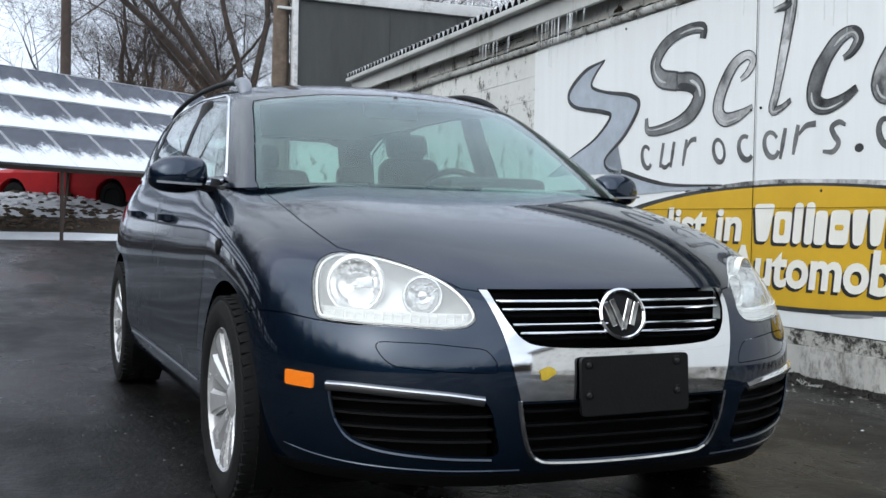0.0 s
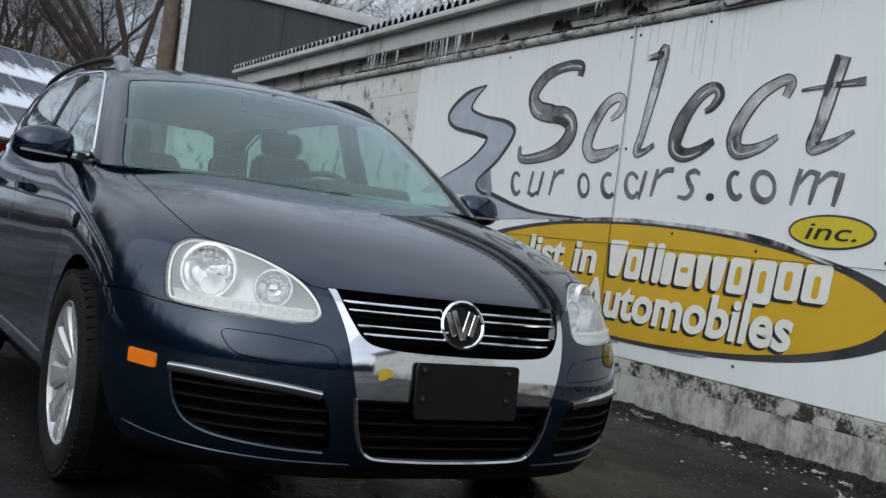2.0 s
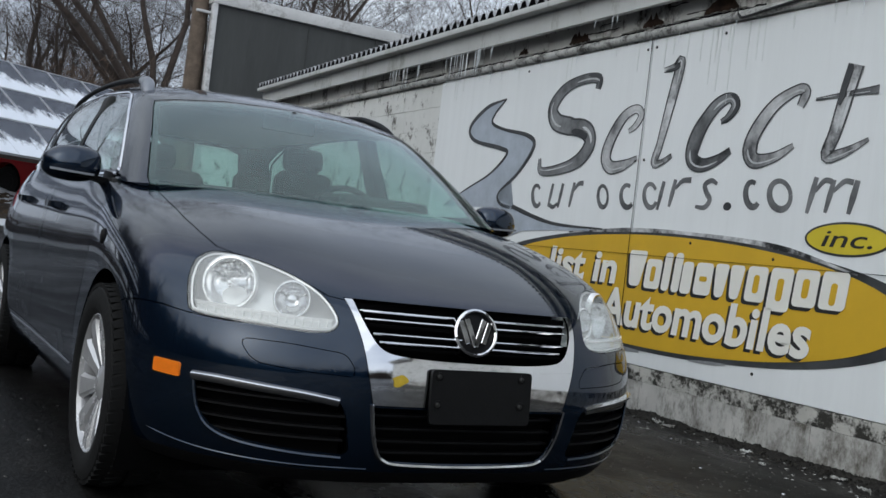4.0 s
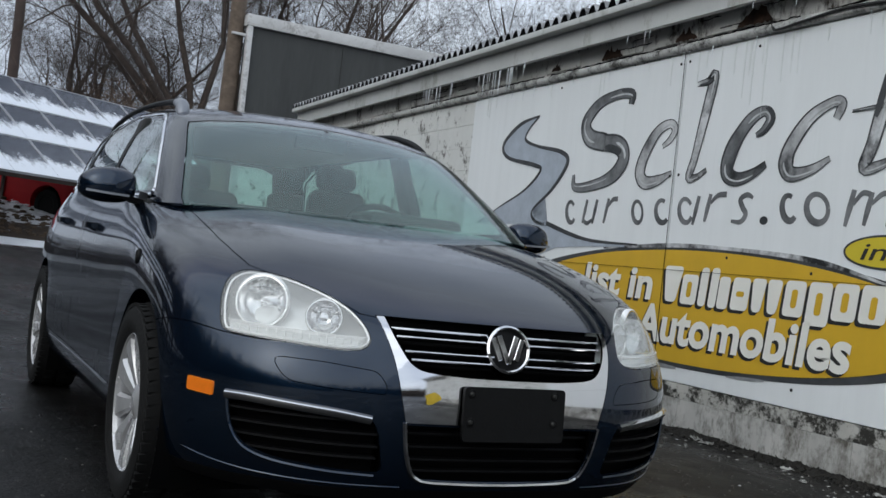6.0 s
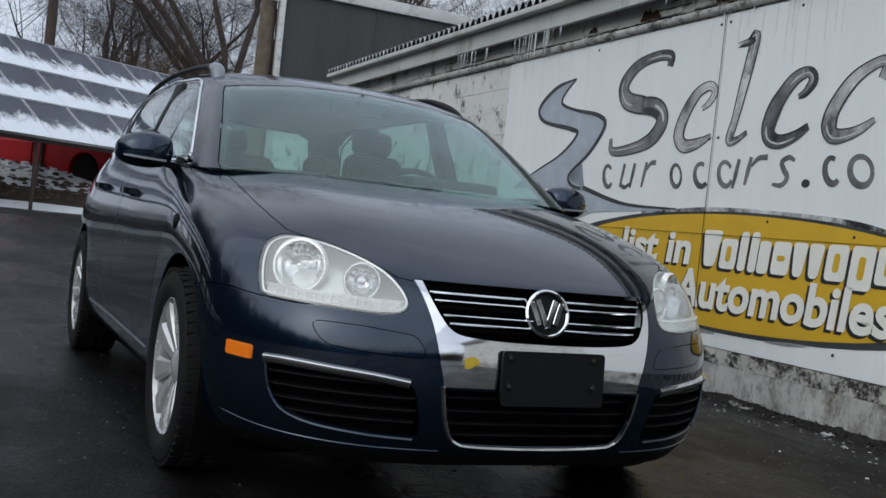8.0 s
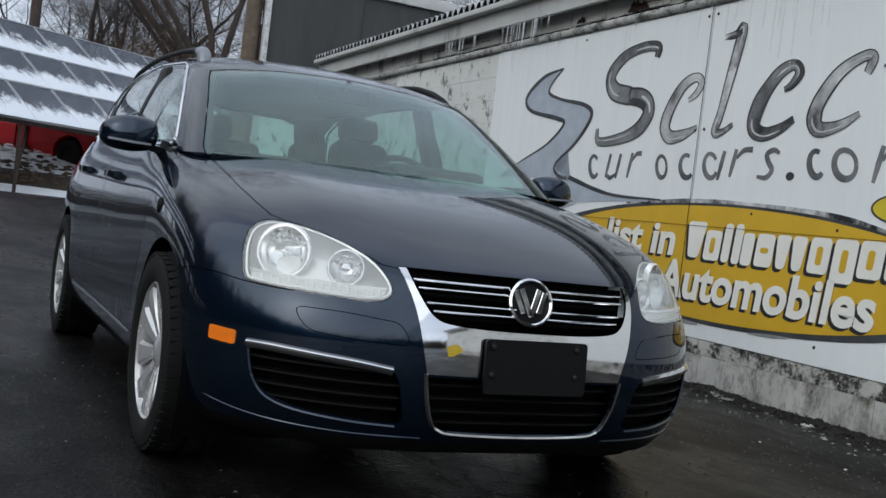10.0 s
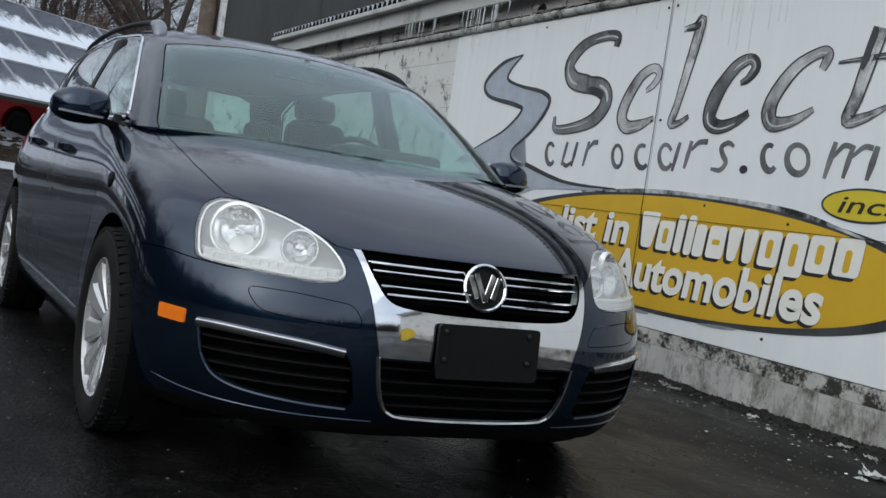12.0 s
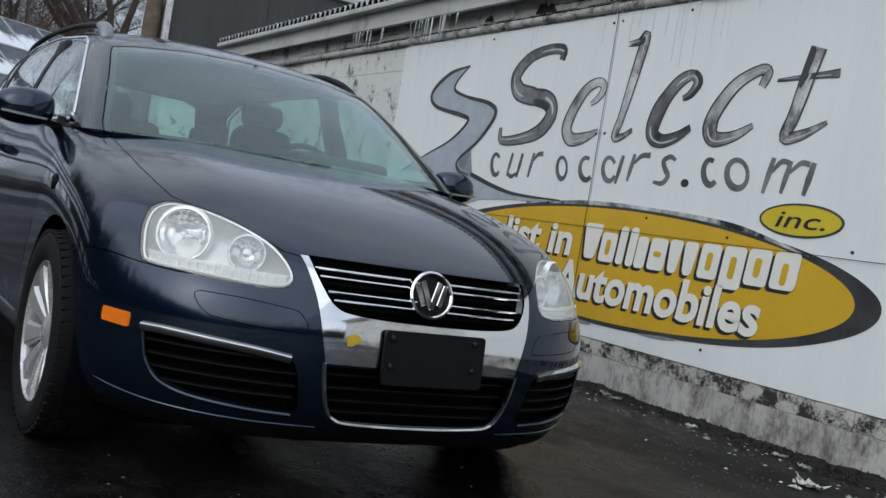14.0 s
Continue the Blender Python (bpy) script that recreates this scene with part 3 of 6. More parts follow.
SMALLINK = mat("sign_small_brush", (0.20, 0.205, 0.21), 0.55, second=(0.030, 0.032, 0.035), scale=5.0, detail=8)
DARKBRUSH = mat("sign_dark_brush", (0.28, 0.29, 0.30), 0.55, second=(0.008, 0.009, 0.010), scale=3.4, detail=8)
PALEBRUSH = mat("sign_pale_brush", (0.72, 0.73, 0.74), 0.55, second=(0.06, 0.062, 0.065), scale=3.6, detail=8)
PALEPAINT = mat("sign_pale_streak", (0.66, 0.68, 0.69), 0.55, second=(0.36, 0.37, 0.38), scale=9, detail=4)
dressed(ribbon([(3.446, 2.119), (3.445, 2.188), (3.615, 2.205), (3.847, 2.160), (3.995, 2.034), (3.93, 1.92), (3.72, 1.87)], [0.06, 0.075, 0.07, 0.085, 0.12, 0.13, 0.13], 5), True, DARKBRUSH)
dressed(ribbon([(3.74, 1.872), (3.58, 1.85), (3.49, 1.80), (3.475, 1.724), (3.581, 1.625), (3.787, 1.569), (4.06, 1.555), (4.099, 1.65)], [0.12, 0.13, 0.13, 0.125, 0.11, 0.08, 0.06, 0.03], 5), True, DARKBRUSH)
dressed(ribbon([(3.04, 1.80), (2.965, 1.84), (2.922, 1.905), (2.985, 1.945), (3.11, 1.90), (3.222, 1.763), (3.262, 1.636), (3.193, 1.565), (3.05, 1.577), (2.917, 1.622)], [0.03, 0.05, 0.06, 0.06, 0.08, 0.10, 0.11, 0.09, 0.07, 0.03], 5), True, PALEBRUSH)
dressed(ribbon([(2.741, 2.175), (2.64, 2.185), (2.585, 2.215), (2.60, 2.116), (2.652, 1.896), (2.699, 1.70), (2.735, 1.585), (2.66, 1.585), (2.573, 1.626)], [0.03, 0.05, 0.08, 0.09, 0.08, 0.065, 0.06, 0.04, 0.03], 5), True, GREYPAINT)
dressed(ribbon([(2.16, 1.81), (2.10, 1.835), (2.05, 1.90), (2.10, 1.948), (2.212, 1.91), (2.325, 1.79), (2.38, 1.668), (2.37, 1.59), (2.278, 1.558), (2.154, 1.586), (2.053, 1.638)], [0.03, 0.05, 0.07, 0.06, 0.085, 0.11, 0.12, 0.10, 0.085, 0.06, 0.04], 5), True, DARKBRUSH)
dressed(ribbon([(1.553, 1.857), (1.525, 1.93), (1.586, 1.948), (1.738, 1.88), (1.858, 1.747), (1.895, 1.64), (1.845, 1.572), (1.698, 1.59), (1.572, 1.647)], [0.05, 0.07, 0.06, 0.08, 0.10, 0.11, 0.085, 0.06, 0.03], 5), True, PALEBRUSH)
dressed(ribbon([(1.207, 2.045), (1.241, 1.92), (1.295, 1.705), (1.335, 1.585), (1.222, 1.598), (1.079, 1.659)], [0.10, 0.095, 0.085, 0.07, 0.05, 0.02], 5), True, GREYPAINT)
dressed(ribbon([(1.449, 1.886), (1.26, 1.897), (1.049, 1.906)], [0.015, 0.025, 0.04]), True, DARKBRUSH)

# the small line below it: plain brush rings, arcs and bars
LEAN = -0.22


def small_arc(s0, s1, z0, z1, a0, a1, w):
    rs, rz = (s0 - s1) / 2 - w / 2, (z1 - z0) / 2 - w / 2
    return brush_oval((s0 + s1) / 2, (z0 + z1) / 2, rs * 0.86, rz, LEAN, w * 0.7, w * 1.15, a0, a1)


def small_bar(s, z0, z1, w):
    h = z1 - z0
    return ribbon([(s - 0.11 * h, z1), (s, (z0 + z1) / 2), (s + 0.11 * h, z0)], [w * 0.8, w, w * 0.6])


SMALL = [
    small_arc(4.17, 4.00, 1.275, 1.465, 40, 322, 0.034),
    small_bar(3.895, 1.29, 1.46, 0.034), small_bar(3.765, 1.285, 1.46, 0.036), ribbon([(3.90, 1.305), (3.85, 1.288), (3.79, 1.315)], [0.03, 0.03, 0.02]),
    small_bar(3.62, 1.29, 1.465, 0.036), ribbon([(3.60, 1.41), (3.55, 1.455), (3.49, 1.46)], [0.02, 0.03, 0.035]),
    small_arc(3.325, 3.165, 1.28, 1.455, 0, 360, 0.030),
    small_arc(3.07, 2.88, 1.28, 1.46, 60, 318, 0.034),
    small_arc(2.825, 2.645, 1.283, 1.465, 30, 330, 0.032), small_bar(2.635, 1.285, 1.465, 0.036),
    small_bar(2.525, 1.305, 1.475, 0.036), ribbon([(2.50, 1.42), (2.44, 1.465), (2.36, 1.47)], [0.02, 0.03, 0.036]),
    ribbon([(2.13, 1.445), (2.18, 1.465), (2.235, 1.44), (2.215, 1.395), (2.18, 1.35), (2.22, 1.305), (2.30, 1.31)], [0.02, 0.03, 0.034, 0.036, 0.036, 0.03, 0.02], 5),
    small_arc(1.915, 1.755, 1.295, 1.472, 60, 318, 0.036),
    small_arc(1.735, 1.52, 1.285, 1.475, 0, 360, 0.036),
    small_bar(1.405, 1.285, 1.475, 0.036), small_bar(1.285, 1.29, 1.46, 0.036), small_bar(1.135, 1.285, 1.455, 0.040),
    ribbon([(1.385, 1.40), (1.33, 1.455), (1.275, 1.45)], [0.02, 0.028, 0.03]), ribbon([(1.265, 1.40), (1.20, 1.45), (1.14, 1.445)], [0.02, 0.028, 0.03]),
]
for poly in SMALL:
    dressed(poly, False)
paint_on("brush_mark", [oval(2.026, 1.314, 0.032, 0.024)], INK, 0, sign, "small dark brush mark")


# make's name as plain slanted white blocks with black shadows and gold slots
def block_mark(s0, s1, z0, z1, slots=(), narrow=0.0):
    """A white block from s0 to s1, with a black shadow; narrow draws its foot in; slots are (from, to, low, high) shares of it."""
    h, lean = z1 - z0, 0.10 * (z1 - z0)

    def at(u, v):
        u = 0.5 + (u - 0.5) * (1 - narrow * (1 - v))
        return (s0 + (s1 - s0) * u - lean * v, z0 + h * v)
    quad = [tuple(p) for p in rounded([at(0, 0), at(0, 1), at(1, 1), at(1, 0)], 0.03, 3)]
    paint_on("block_shadow", [[(a + 0.024, b - 0.019) for a, b in quad]], INKSOLID, 2, sign)
    paint_on("white_block", [quad], LETTER, 3, sign)
    for u0, u1, v0, v1 in slots:
        hole = [tuple(p) for p in rounded([at(u0, v0), at(u0, v1), at(u1, v1), at(u1, v0)], 0.02, 3)]
        paint_on("gold_slot", [hole], GOLD, 4, sign)


SLOT = ((0.36, 0.64, 0.24, 0.76),)
block_mark(2.885, 2.70, 0.795, 1.022, (), 0.45)
block_mark(2.695, 2.545, 0.79, 0.975, SLOT)
block_mark(2.525, 2.455, 0.788, 1.025)
block_mark(2.43, 2.36, 0.786, 1.027)
block_mark(2.35, 2.255, 0.786, 0.978)
block_mark(2.23, 2.085, 0.79, 0.98, ((0.28, 0.72, 0.42, 0.58),))
block_mark(2.07, 1.955, 0.79, 0.983, (), 0.4)
block_mark(1.945, 1.83, 0.79, 0.983, (), 0.4)
block_mark(1.805, 1.655, 0.79, 0.986, SLOT)
block_mark(1.635, 1.475, 0.755, 0.988, SLOT)
block_mark(1.455, 1.295, 0.795, 0.99, SLOT)
block_mark(1.275, 1.105, 0.798, 0.993, ((0.38, 0.62, 0.12, 0.70),))


def words(text, s0, s1, z0, z1, material, layer, label, lean=0.12, bold=0.014, shift=(0, 0), name="lettering"):
    """Lettering fitted between s0 and s1, from the baseline z0 to the cap line z1."""
    cu = bpy.data.curves.new("words", "FONT")
    cu.body, cu.size, cu.shear, cu.offset = text, 1.0, lean, bold
    cu.resolution_u = 4
    cu.extrude = 0.5
    ob = new("temp", cu)
    me = bpy.data.meshes.new_from_object(ob.evaluated_get(bpy.context.evaluated_depsgraph_get()))
    bpy.data.objects.remove(ob)
    xs = [v.co.x for v in me.vertices]
    x0, x1, cap = min(xs), max(xs), 0.70
    depth = 0.0145 + 0.0022 * layer
    bm = bmesh.new()
    bm.from_mesh(me)
    bmesh.ops.remove_doubles(bm, verts=bm.verts[:], dist=1e-5)
    # islands that stand over one another are one letter
    todo, islands = set(bm.verts), []
    while todo:
        stack, isle = [todo.pop()], []
        while stack:
            v = stack.pop()
            isle.append(v)
            for ed in v.link_edges:
                o = ed.other_vert(v)
                if o in todo:
                    todo.remove(o)
                    stack.append(o)
        lo, hi = min(v.co.x for v in isle), max(v.co.x for v in isle)
        for g in islands:
            over = min(hi, g[1]) - max(lo, g[0])
            if over > 0.6 * min(hi - lo, g[1] - g[0]):
                g[2].extend(isle)
                break
        else:
            islands.append([lo, hi, isle])
    made = []
    for lo, hi, isle in islands:
        keep = set(isle)
        index = {v: i for i, v in enumerate(isle)}
        co = []
        for v in isle:
            x, y, z = v.co
            co.append((-s0 + (x - x0) / (x1 - x0) * (s0 - s1) - shift[0], z0 + y / cap * (z1 - z0) + shift[1], depth + (0.002 if z > 0 else 0.001)))
        faces = [[index[v] for v in f.verts] for f in bm.faces if f.verts[0] in keep]
        one = bpy.data.meshes.new("letter")
        one.from_pydata(co, [], faces)
        one.transform(FACE)
        made.append(part(name, one, material, sign, label))
    bm.free()
    return made



for text, a, b, z0, z1 in (("list in", 3.80, 2.985, 0.800, 1.005), ("Automobiles", 3.12, 1.295, 0.54, 0.765)):
    words(text, a, b, z0, z1, INKSOLID, 2, "black letter shadow", 0.10, 0.030, (0.022, -0.018), "lettering_shadow")
    words(text, a, b, z0, z1, LETTER, 3, "white painted letters", 0.10, 0.030)
words("inc.", 1.30, 0.98, 1.118, 1.205, INKSOLID, 2, "black painted letters", 0.22, 0.004)

# dark strips laid over the paint for the shade in the board joints
for joint in ([(2.8868, 0.302), (2.8868, 2.388), (2.8832, 2.388), (2.8832, 0.302)], [(5.895, 0.9962), (-3.13, 0.9962), (-3.13, 0.9938), (5.895, 0.9938)]):
    paint_on("board_joint", [joint], GAP, 4.4, sign)

# pale drip marks below the ledge
DRIP = mat("drip_mark", (0.65, 0.68, 0.67), 0.6, second=(0.76, 0.79, 0.79), scale=12)
drips = random.Random(29)
for k in range(26):
    s = drips.uniform(1.7, 2.75) if k < 12 else drips.uniform(0.6, 5.8)
    L, w = drips.uniform(0.06, 0.5 if k < 12 else 0.2), drips.uniform(0.005, 0.018)
    paint_on("drip_mark", [ribbon([(s, 2.388), (s + 0.004, 2.388 - L * 0.5), (s + 0.002, 2.388 - L)], [w, w * 0.7, 0.002], 3)], DRIP, 0.2, sign)

# screws on the boards
for s, z in ((2.93, 2.33), (2.84, 2.335), (2.93, 1.60), (2.84, 1.605), (2.30, 1.09), (1.62, 1.03), (1.68, 0.40), (0.80, 1.03), (0.9, 2.30), (2.2, 2.34), (4.4, 2.34), (4.4, 1.02), (0.2, 1.6)):
    bm = bmesh.new()
    lathe(bm, [(0, 0.003), (0.007, 0.002), (0.009, 0.0), (0.009, -0.004)], 10, "z")
    bm.transform(FACE @ Matrix.Translation((-s, z, 0.020)))
    part("screw", bm, INKSOLID, sign)

# icicles under the fascia
ice = []
rng = random.Random(17)
for a, b, count, most in ((6.15, 6.85, 11, 0.24), (5.0, 5.65, 12, 0.26), (4.6, 5.0, 3, 0.12), (3.0, 3.7, 3, 0.10), (1.6, 2.2, 4, 0.10)):
    ice += [(rng.uniform(a, b), most * rng.uniform(0.25, 1.0)) for _ in range(count)]
for s, L in ice:
    bm = bmesh.new()
    tube(bm, [(s, 0.14, 2.573), (s + 0.004, 0.14, 2.573 - L * 0.5), (s + 0.006, 0.141, 2.573 - L)], [0.0045, 0.0028, 0.0008], 6)
    on_wall("icicle", bm, ICE, roof)
for s, L in [(rng.uniform(0.8, 6.0), rng.uniform(0.03, 0.11)) for _ in range(18)]:
    bm = bmesh.new()
    tube(bm, [(s, 0.032, 2.402), (s + 0.002, 0.032, 2.402 - L * 0.5), (s + 0.003, 0.032, 2.402 - L)], [0.0032, 0.002, 0.0008], 6)
    on_wall("icicle", bm, ICE, roof)
# open cracks: along the top of the ledge, and between the frieze boards
def crack(points, wide, rng):
    bm = bmesh.new()
    lo, hi = [], []
    for a, z in points:
        t = wide * rng.uniform(0.25, 1.0)
        lo.append((a, z - t))
        hi.append((a + 0.3 * t, z + t))
    for k in range(len(points) - 1):
        quad = [bm.verts.new((q[0], 0.0125, q[1])) for q in (lo[k], lo[k + 1], hi[k + 1], hi[k])]
        bm.faces.new(quad)
    bmesh.ops.remove_doubles(bm, verts=bm.verts[:], dist=0.0001)
    bmesh.ops.solidify(bm, geom=bm.faces[:], thickness=0.002)
    on_wall("crack", bm, GAP, wall, "dark open crack in the frieze")


rng = random.Random(23)
for a0, a1 in ((0.2, 1.7), (1.9, 2.9), (3.0, 4.6), (4.7, 5.8), (5.9, 7.4)):
    crack([(a0 + (a1 - a0) * k / 40, 2.464 + rng.uniform(-0.003, 0.006)) for k in range(41)], 0.007, rng)
for k in range(16):
    a, z = rng.uniform(0.2, 7.2), rng.uniform(2.50, 2.60)
    crack([(a + rng.uniform(0.03, 0.05) * j, z + rng.uniform(-0.004, 0.004)) for j in range(rng.randrange(4, 12))], 0.004, rng)
# rafter ends and broken frieze boards
RUST = mat("rusty_board", (0.10, 0.055, 0.035), 0.9, second=(0.025, 0.018, 0.014), scale=9, bump=0.5, bump_scale=40)
rng = random.Random(5)
for k in range(10):
    s = -1.0 + 1.2 * k + rng.uniform(-0.1, 0.1)
    on_wall("rafter_end", bbox(s, s + 0.06, 0.0, 0.135, 2.62, 2.73, 0.004, 1), RUST if k % 3 == 0 else FRIEZE, roof)
for k in range(12):
    s = -0.4 + 0.78 * k + rng.uniform(-0.15, 0.15)
    on_wall("loose_board", bbox(s, s + rng.uniform(0.4, 0.75), 0.002, 0.012, 2.48, 2.48 + rng.uniform(0.10, 0.19), 0.003, 1), FRIEZE, wall)
for s, w, z0, z1 in ((3.62, 0.26, 2.475, 2.58), (2.80, 0.22, 2.475, 2.575), (2.12, 0.30, 2.475, 2.60), (4.45, 0.14, 2.48, 2.55)):
    bm = bmesh.new()
    n = 14
    lo = [bm.verts.new((s + w * k / n, 0.014, z0 + 0.012 * rng.random())) for k in range(n + 1)]
    hi = [bm.verts.new((s + w * k / n, 0.016, max(z0 + 0.016, z0 + (z1 - z0) * (math.sin(math.pi * k / n) ** 0.5) * rng.uniform(0.5, 1.0)))) for k in range(n + 1)]
    for k in range(n):
        bm.faces.new((lo[k], lo[k + 1], hi[k + 1], hi[k]))
    bmesh.ops.solidify(bm, geom=bm.faces[:], thickness=0.003)
    on_wall("rotten_patch", bm, RUST, wall, "rusty rotten patch in the frieze")

# ---- dark clad building behind, utility poles ----
CLAD = stained("dark_cladding", (0.052, 0.055, 0.053), (0.034, 0.036, 0.035), 1.4, 0.5, 0.14, (2.5, 2.5, 0.4), 0.6, 0.3, 0.1)
POLEWOOD = mat("pole_wood", (0.16, 0.12, 0.09), 0.9, second=(0.085, 0.065, 0.05), scale=9, bump=0.5, bump_scale=40)
DARKPOLE = mat("far_pole_wood", (0.07, 0.05, 0.042), 0.9, vary=0.3, scale=6)
WHITETRIM = stained("white_trim", (0.62, 0.62, 0.62), (0.30, 0.29, 0.28), 5.0, 0.60, 0.08, (1, 1, 1), 0.7, 0.25, 0.6)
hall = thing("clad_facade", "dark grey clad screen wall with white snow-topped parapet", "building")
part("wall", bbox(2.70, 13.0, 12.95, 13.25, 0.0, 4.18), CLAD, hall)
part("base_wall", bbox(2.72, 13.0, 12.90, 12.95, 0.0, 2.12, 0.01), BLOCK, hall, "white painted lower wall")
part("parapet", bbox(2.62, 13.05, 12.88, 13.32, 4.18, 4.36, 0.02), WHITETRIM, hall, "white parapet trim with snow")
part("corner_trim", bbox(2.64, 2.72, 12.88, 12.99, 0.0, 4.18, 0.01), WHITETRIM, hall)
for x in (4.2, 5.35, 7.4):
    part("cladding_joint", bbox(x, x + 0.02, 12.935, 12.952, 0.3, 4.17), CLAD, hall)


def pole(x, y, h, r, material, label, lean=(0, 0)):
    p = thing("utility_pole", label, "pole")
    bm = bmesh.new()
    n = 10
    tube(bm, [(x + lean[0] * t, y + lean[1] * t, ground_height(x, y) - 0.1 + h * t) for t in (k / n for k in range(n + 1))], [r * (1.1 - 0.3 * k / n) for k in range(n + 1)], 14)
    part("shaft", bm, material, p)
    return p


p = pole(2.50, 13.15, 6.8, 0.13, POLEWOOD, "weathered wooden utility pole beside the dark building", (0.05, 0))
part("bracket", bbox(2.42, 2.78, 12.95, 13.0, 4.02, 4.06, 0.01), WHITETRIM, p)
pole(0.45, 27.5, 9.0, 0.14, DARKPOLE, "dark wooden utility pole behind the solar panels")

# ---- solar array with sliding snow ----
CELL = mat("solar_cell_blue", (0.035, 0.042, 0.065), 0.18, vary=0.25, scale=5, coat=0.5)
FRAMEMAT = mat("aluminium_frame", (0.50, 0.51, 0.53), 0.4, 0.8, vary=0.1, scale=10)


def snow_veil():
    """Thin snow that slides down a pane: closed below, feathered and broken towards the top."""
    m = bpy.data.materials.new("sliding_snow")
    m.use_nodes = True
    nt = m.node_tree
    b = nt.nodes["Principled BSDF"]
    b.inputs["Base Color"].default_value = (0.74, 0.77, 0.83, 1)
    b.inputs["Roughness"].default_value = 0.8
    co, info, off, mp = (nt.nodes.new("ShaderNode" + k) for k in ("TexCoord", "ObjectInfo", "VectorMath", "Mapping"))
    sc = nt.nodes.new("ShaderNodeMath")
    sc.operation = "MULTIPLY"
    sc.inputs[1].default_value = 50.0
    off.operation = "ADD"
    nt.links.new(info.outputs["Random"], sc.inputs[0])
    nt.links.new(co.outputs["Object"], off.inputs[0])
    nt.links.new(sc.outputs[0], off.inputs[1])
    mp.inputs["Scale"].default_value = (1.0, 0.55, 1.0)
    nt.links.new(off.outputs[0], mp.inputs["Vector"])
    total = None
    for scale, gain in ((2.2, 0.9), (9.0, 0.5), (34.0, 0.35)):
        n, g = nt.nodes.new("ShaderNodeTexNoise"), nt.nodes.new("ShaderNodeMath")
        n.inputs["Scale"].default_value, n.inputs["Detail"].default_value = scale, 4
        g.operation = "MULTIPLY_ADD"
        g.inputs[1].default_value = gain
        g.inputs[2].default_value = -gain / 2
        nt.links.new(mp.outputs[0], n.inputs["Vector"])
        nt.links.new(n.outputs["Fac"], g.inputs[0])
        if total:
            nt.links.new(total, g.inputs[2])
            g2 = nt.nodes.new("ShaderNodeMath")
            g2.operation = "SUBTRACT"
            g2.inputs[1].default_value = gain / 2
            nt.links.new(g.outputs[0], g2.inputs[0])
            total = g2.outputs[0]
        else:
            total = g.outputs[0]
    sep, sub, mr = (nt.nodes.new("ShaderNode" + k) for k in ("SeparateXYZ", "Math", "MapRange"))
    sub.operation = "SUBTRACT"
    nt.links.new(co.outputs["Object"], sep.inputs[0])
    nt.links.new(total, sub.inputs[0])
    nt.links.new(sep.outputs["Y"], sub.inputs[1])
    mr.inputs["From Min"].default_value, mr.inputs["From Max"].default_value = -0.62, -0.34
    nt.links.new(sub.outputs[0], mr.inputs["Value"])
    tr, mx = nt.nodes.new("ShaderNodeBsdfTransparent"), nt.nodes.new("ShaderNodeMixShader")
    nt.links.new(mr.outputs[0], mx.inputs[0])
    nt.links.new(tr.outputs[0], mx.inputs[1])
    nt.links.new(b.outputs[0], mx.inputs[2])
    nt.links.new(mx.outputs[0], nt.nodes["Material Output"].inputs["Surface"])
    return m


VEIL = snow_veil()
array = thing("solar_array", "tilted ground-mounted solar panels half covered in snow", "solar panels")
AX = Vector((0.826, 0.565, 0)).normalized()
AY = -Vector((1.66, -2.43, -2.09)).normalized()
AZ = AX.cross(AY)
ORG = Vector((0.815, 17.87, 1.745))
ARR = Matrix((
    (AX.x, AY.x, AZ.x, ORG.x),
    (AX.y, AY.y, AZ.y, ORG.y),
    (AX.z, AY.z, AZ.z, ORG.z),
    (0, 0, 0, 1)))
rng = random.Random(11)
panel_me = None
for i in range(-13, 5):
    for j in range(3):
        u0, v0 = i * 1.0, j * 1.2
        if panel_me is None:
            bm = bbox(0.03, 0.97, 0.03, 1.17, -0.02, 0.0)
            cell_me = bpy.data.meshes.new("solar_panel")
            bm.to_mesh(cell_me)
            bm.free()
            bm = bmesh.new()
            for a in ((0.005, 0.03, 0.005, 1.195), (0.97, 0.995, 0.005, 1.195), (0.03, 0.97, 0.005, 0.03), (0.03, 0.97, 1.17, 1.195)):
                box(bm, a[0], a[1], a[2], a[3], -0.035, 0.008)
            panel_me = bpy.data.meshes.new("panel_frame")
            bmesh.ops.recalc_face_normals(bm, faces=bm.faces[:])
            bm.to_mesh(panel_me)
            bm.free()
            bm = bmesh.new()
            grid = [[bm.verts.new((0.004 + 0.992 * a / 6, 0.01 + 1.16 * b / 8, 0.0105 + 0.014 * math.sin(math.pi * a / 6) ** 0.5 * max(0.0, math.sin(math.pi * (b + 1) / 10)))) for a in range(7)] for b in range(9)]
            for a in range(6):
                for b in range(8):
                    bm.faces.new((grid[b][a], grid[b][a + 1], grid[b + 1][a + 1], grid[b + 1][a]))
            finish(bm, 60)
            snow_me = bpy.data.meshes.new("snow_sheet")
            bm.to_mesh(snow_me)
            bm.free()
            snow_me.materials.append(VEIL)
            cell_me.materials.append(CELL)
            panel_me.materials.append(FRAMEMAT)
        m = ARR @ Matrix.Translation((u0, v0, 0))
        ob = new("solar_panel", cell_me)
        ob.matrix_basis = m
        ob.parent = array
        fr = new("panel_frame", panel_me)
        fr.parent = ob
        sn = new("snow_sheet", snow_me)
        sn.matrix_basis = m
        sn.parent = array
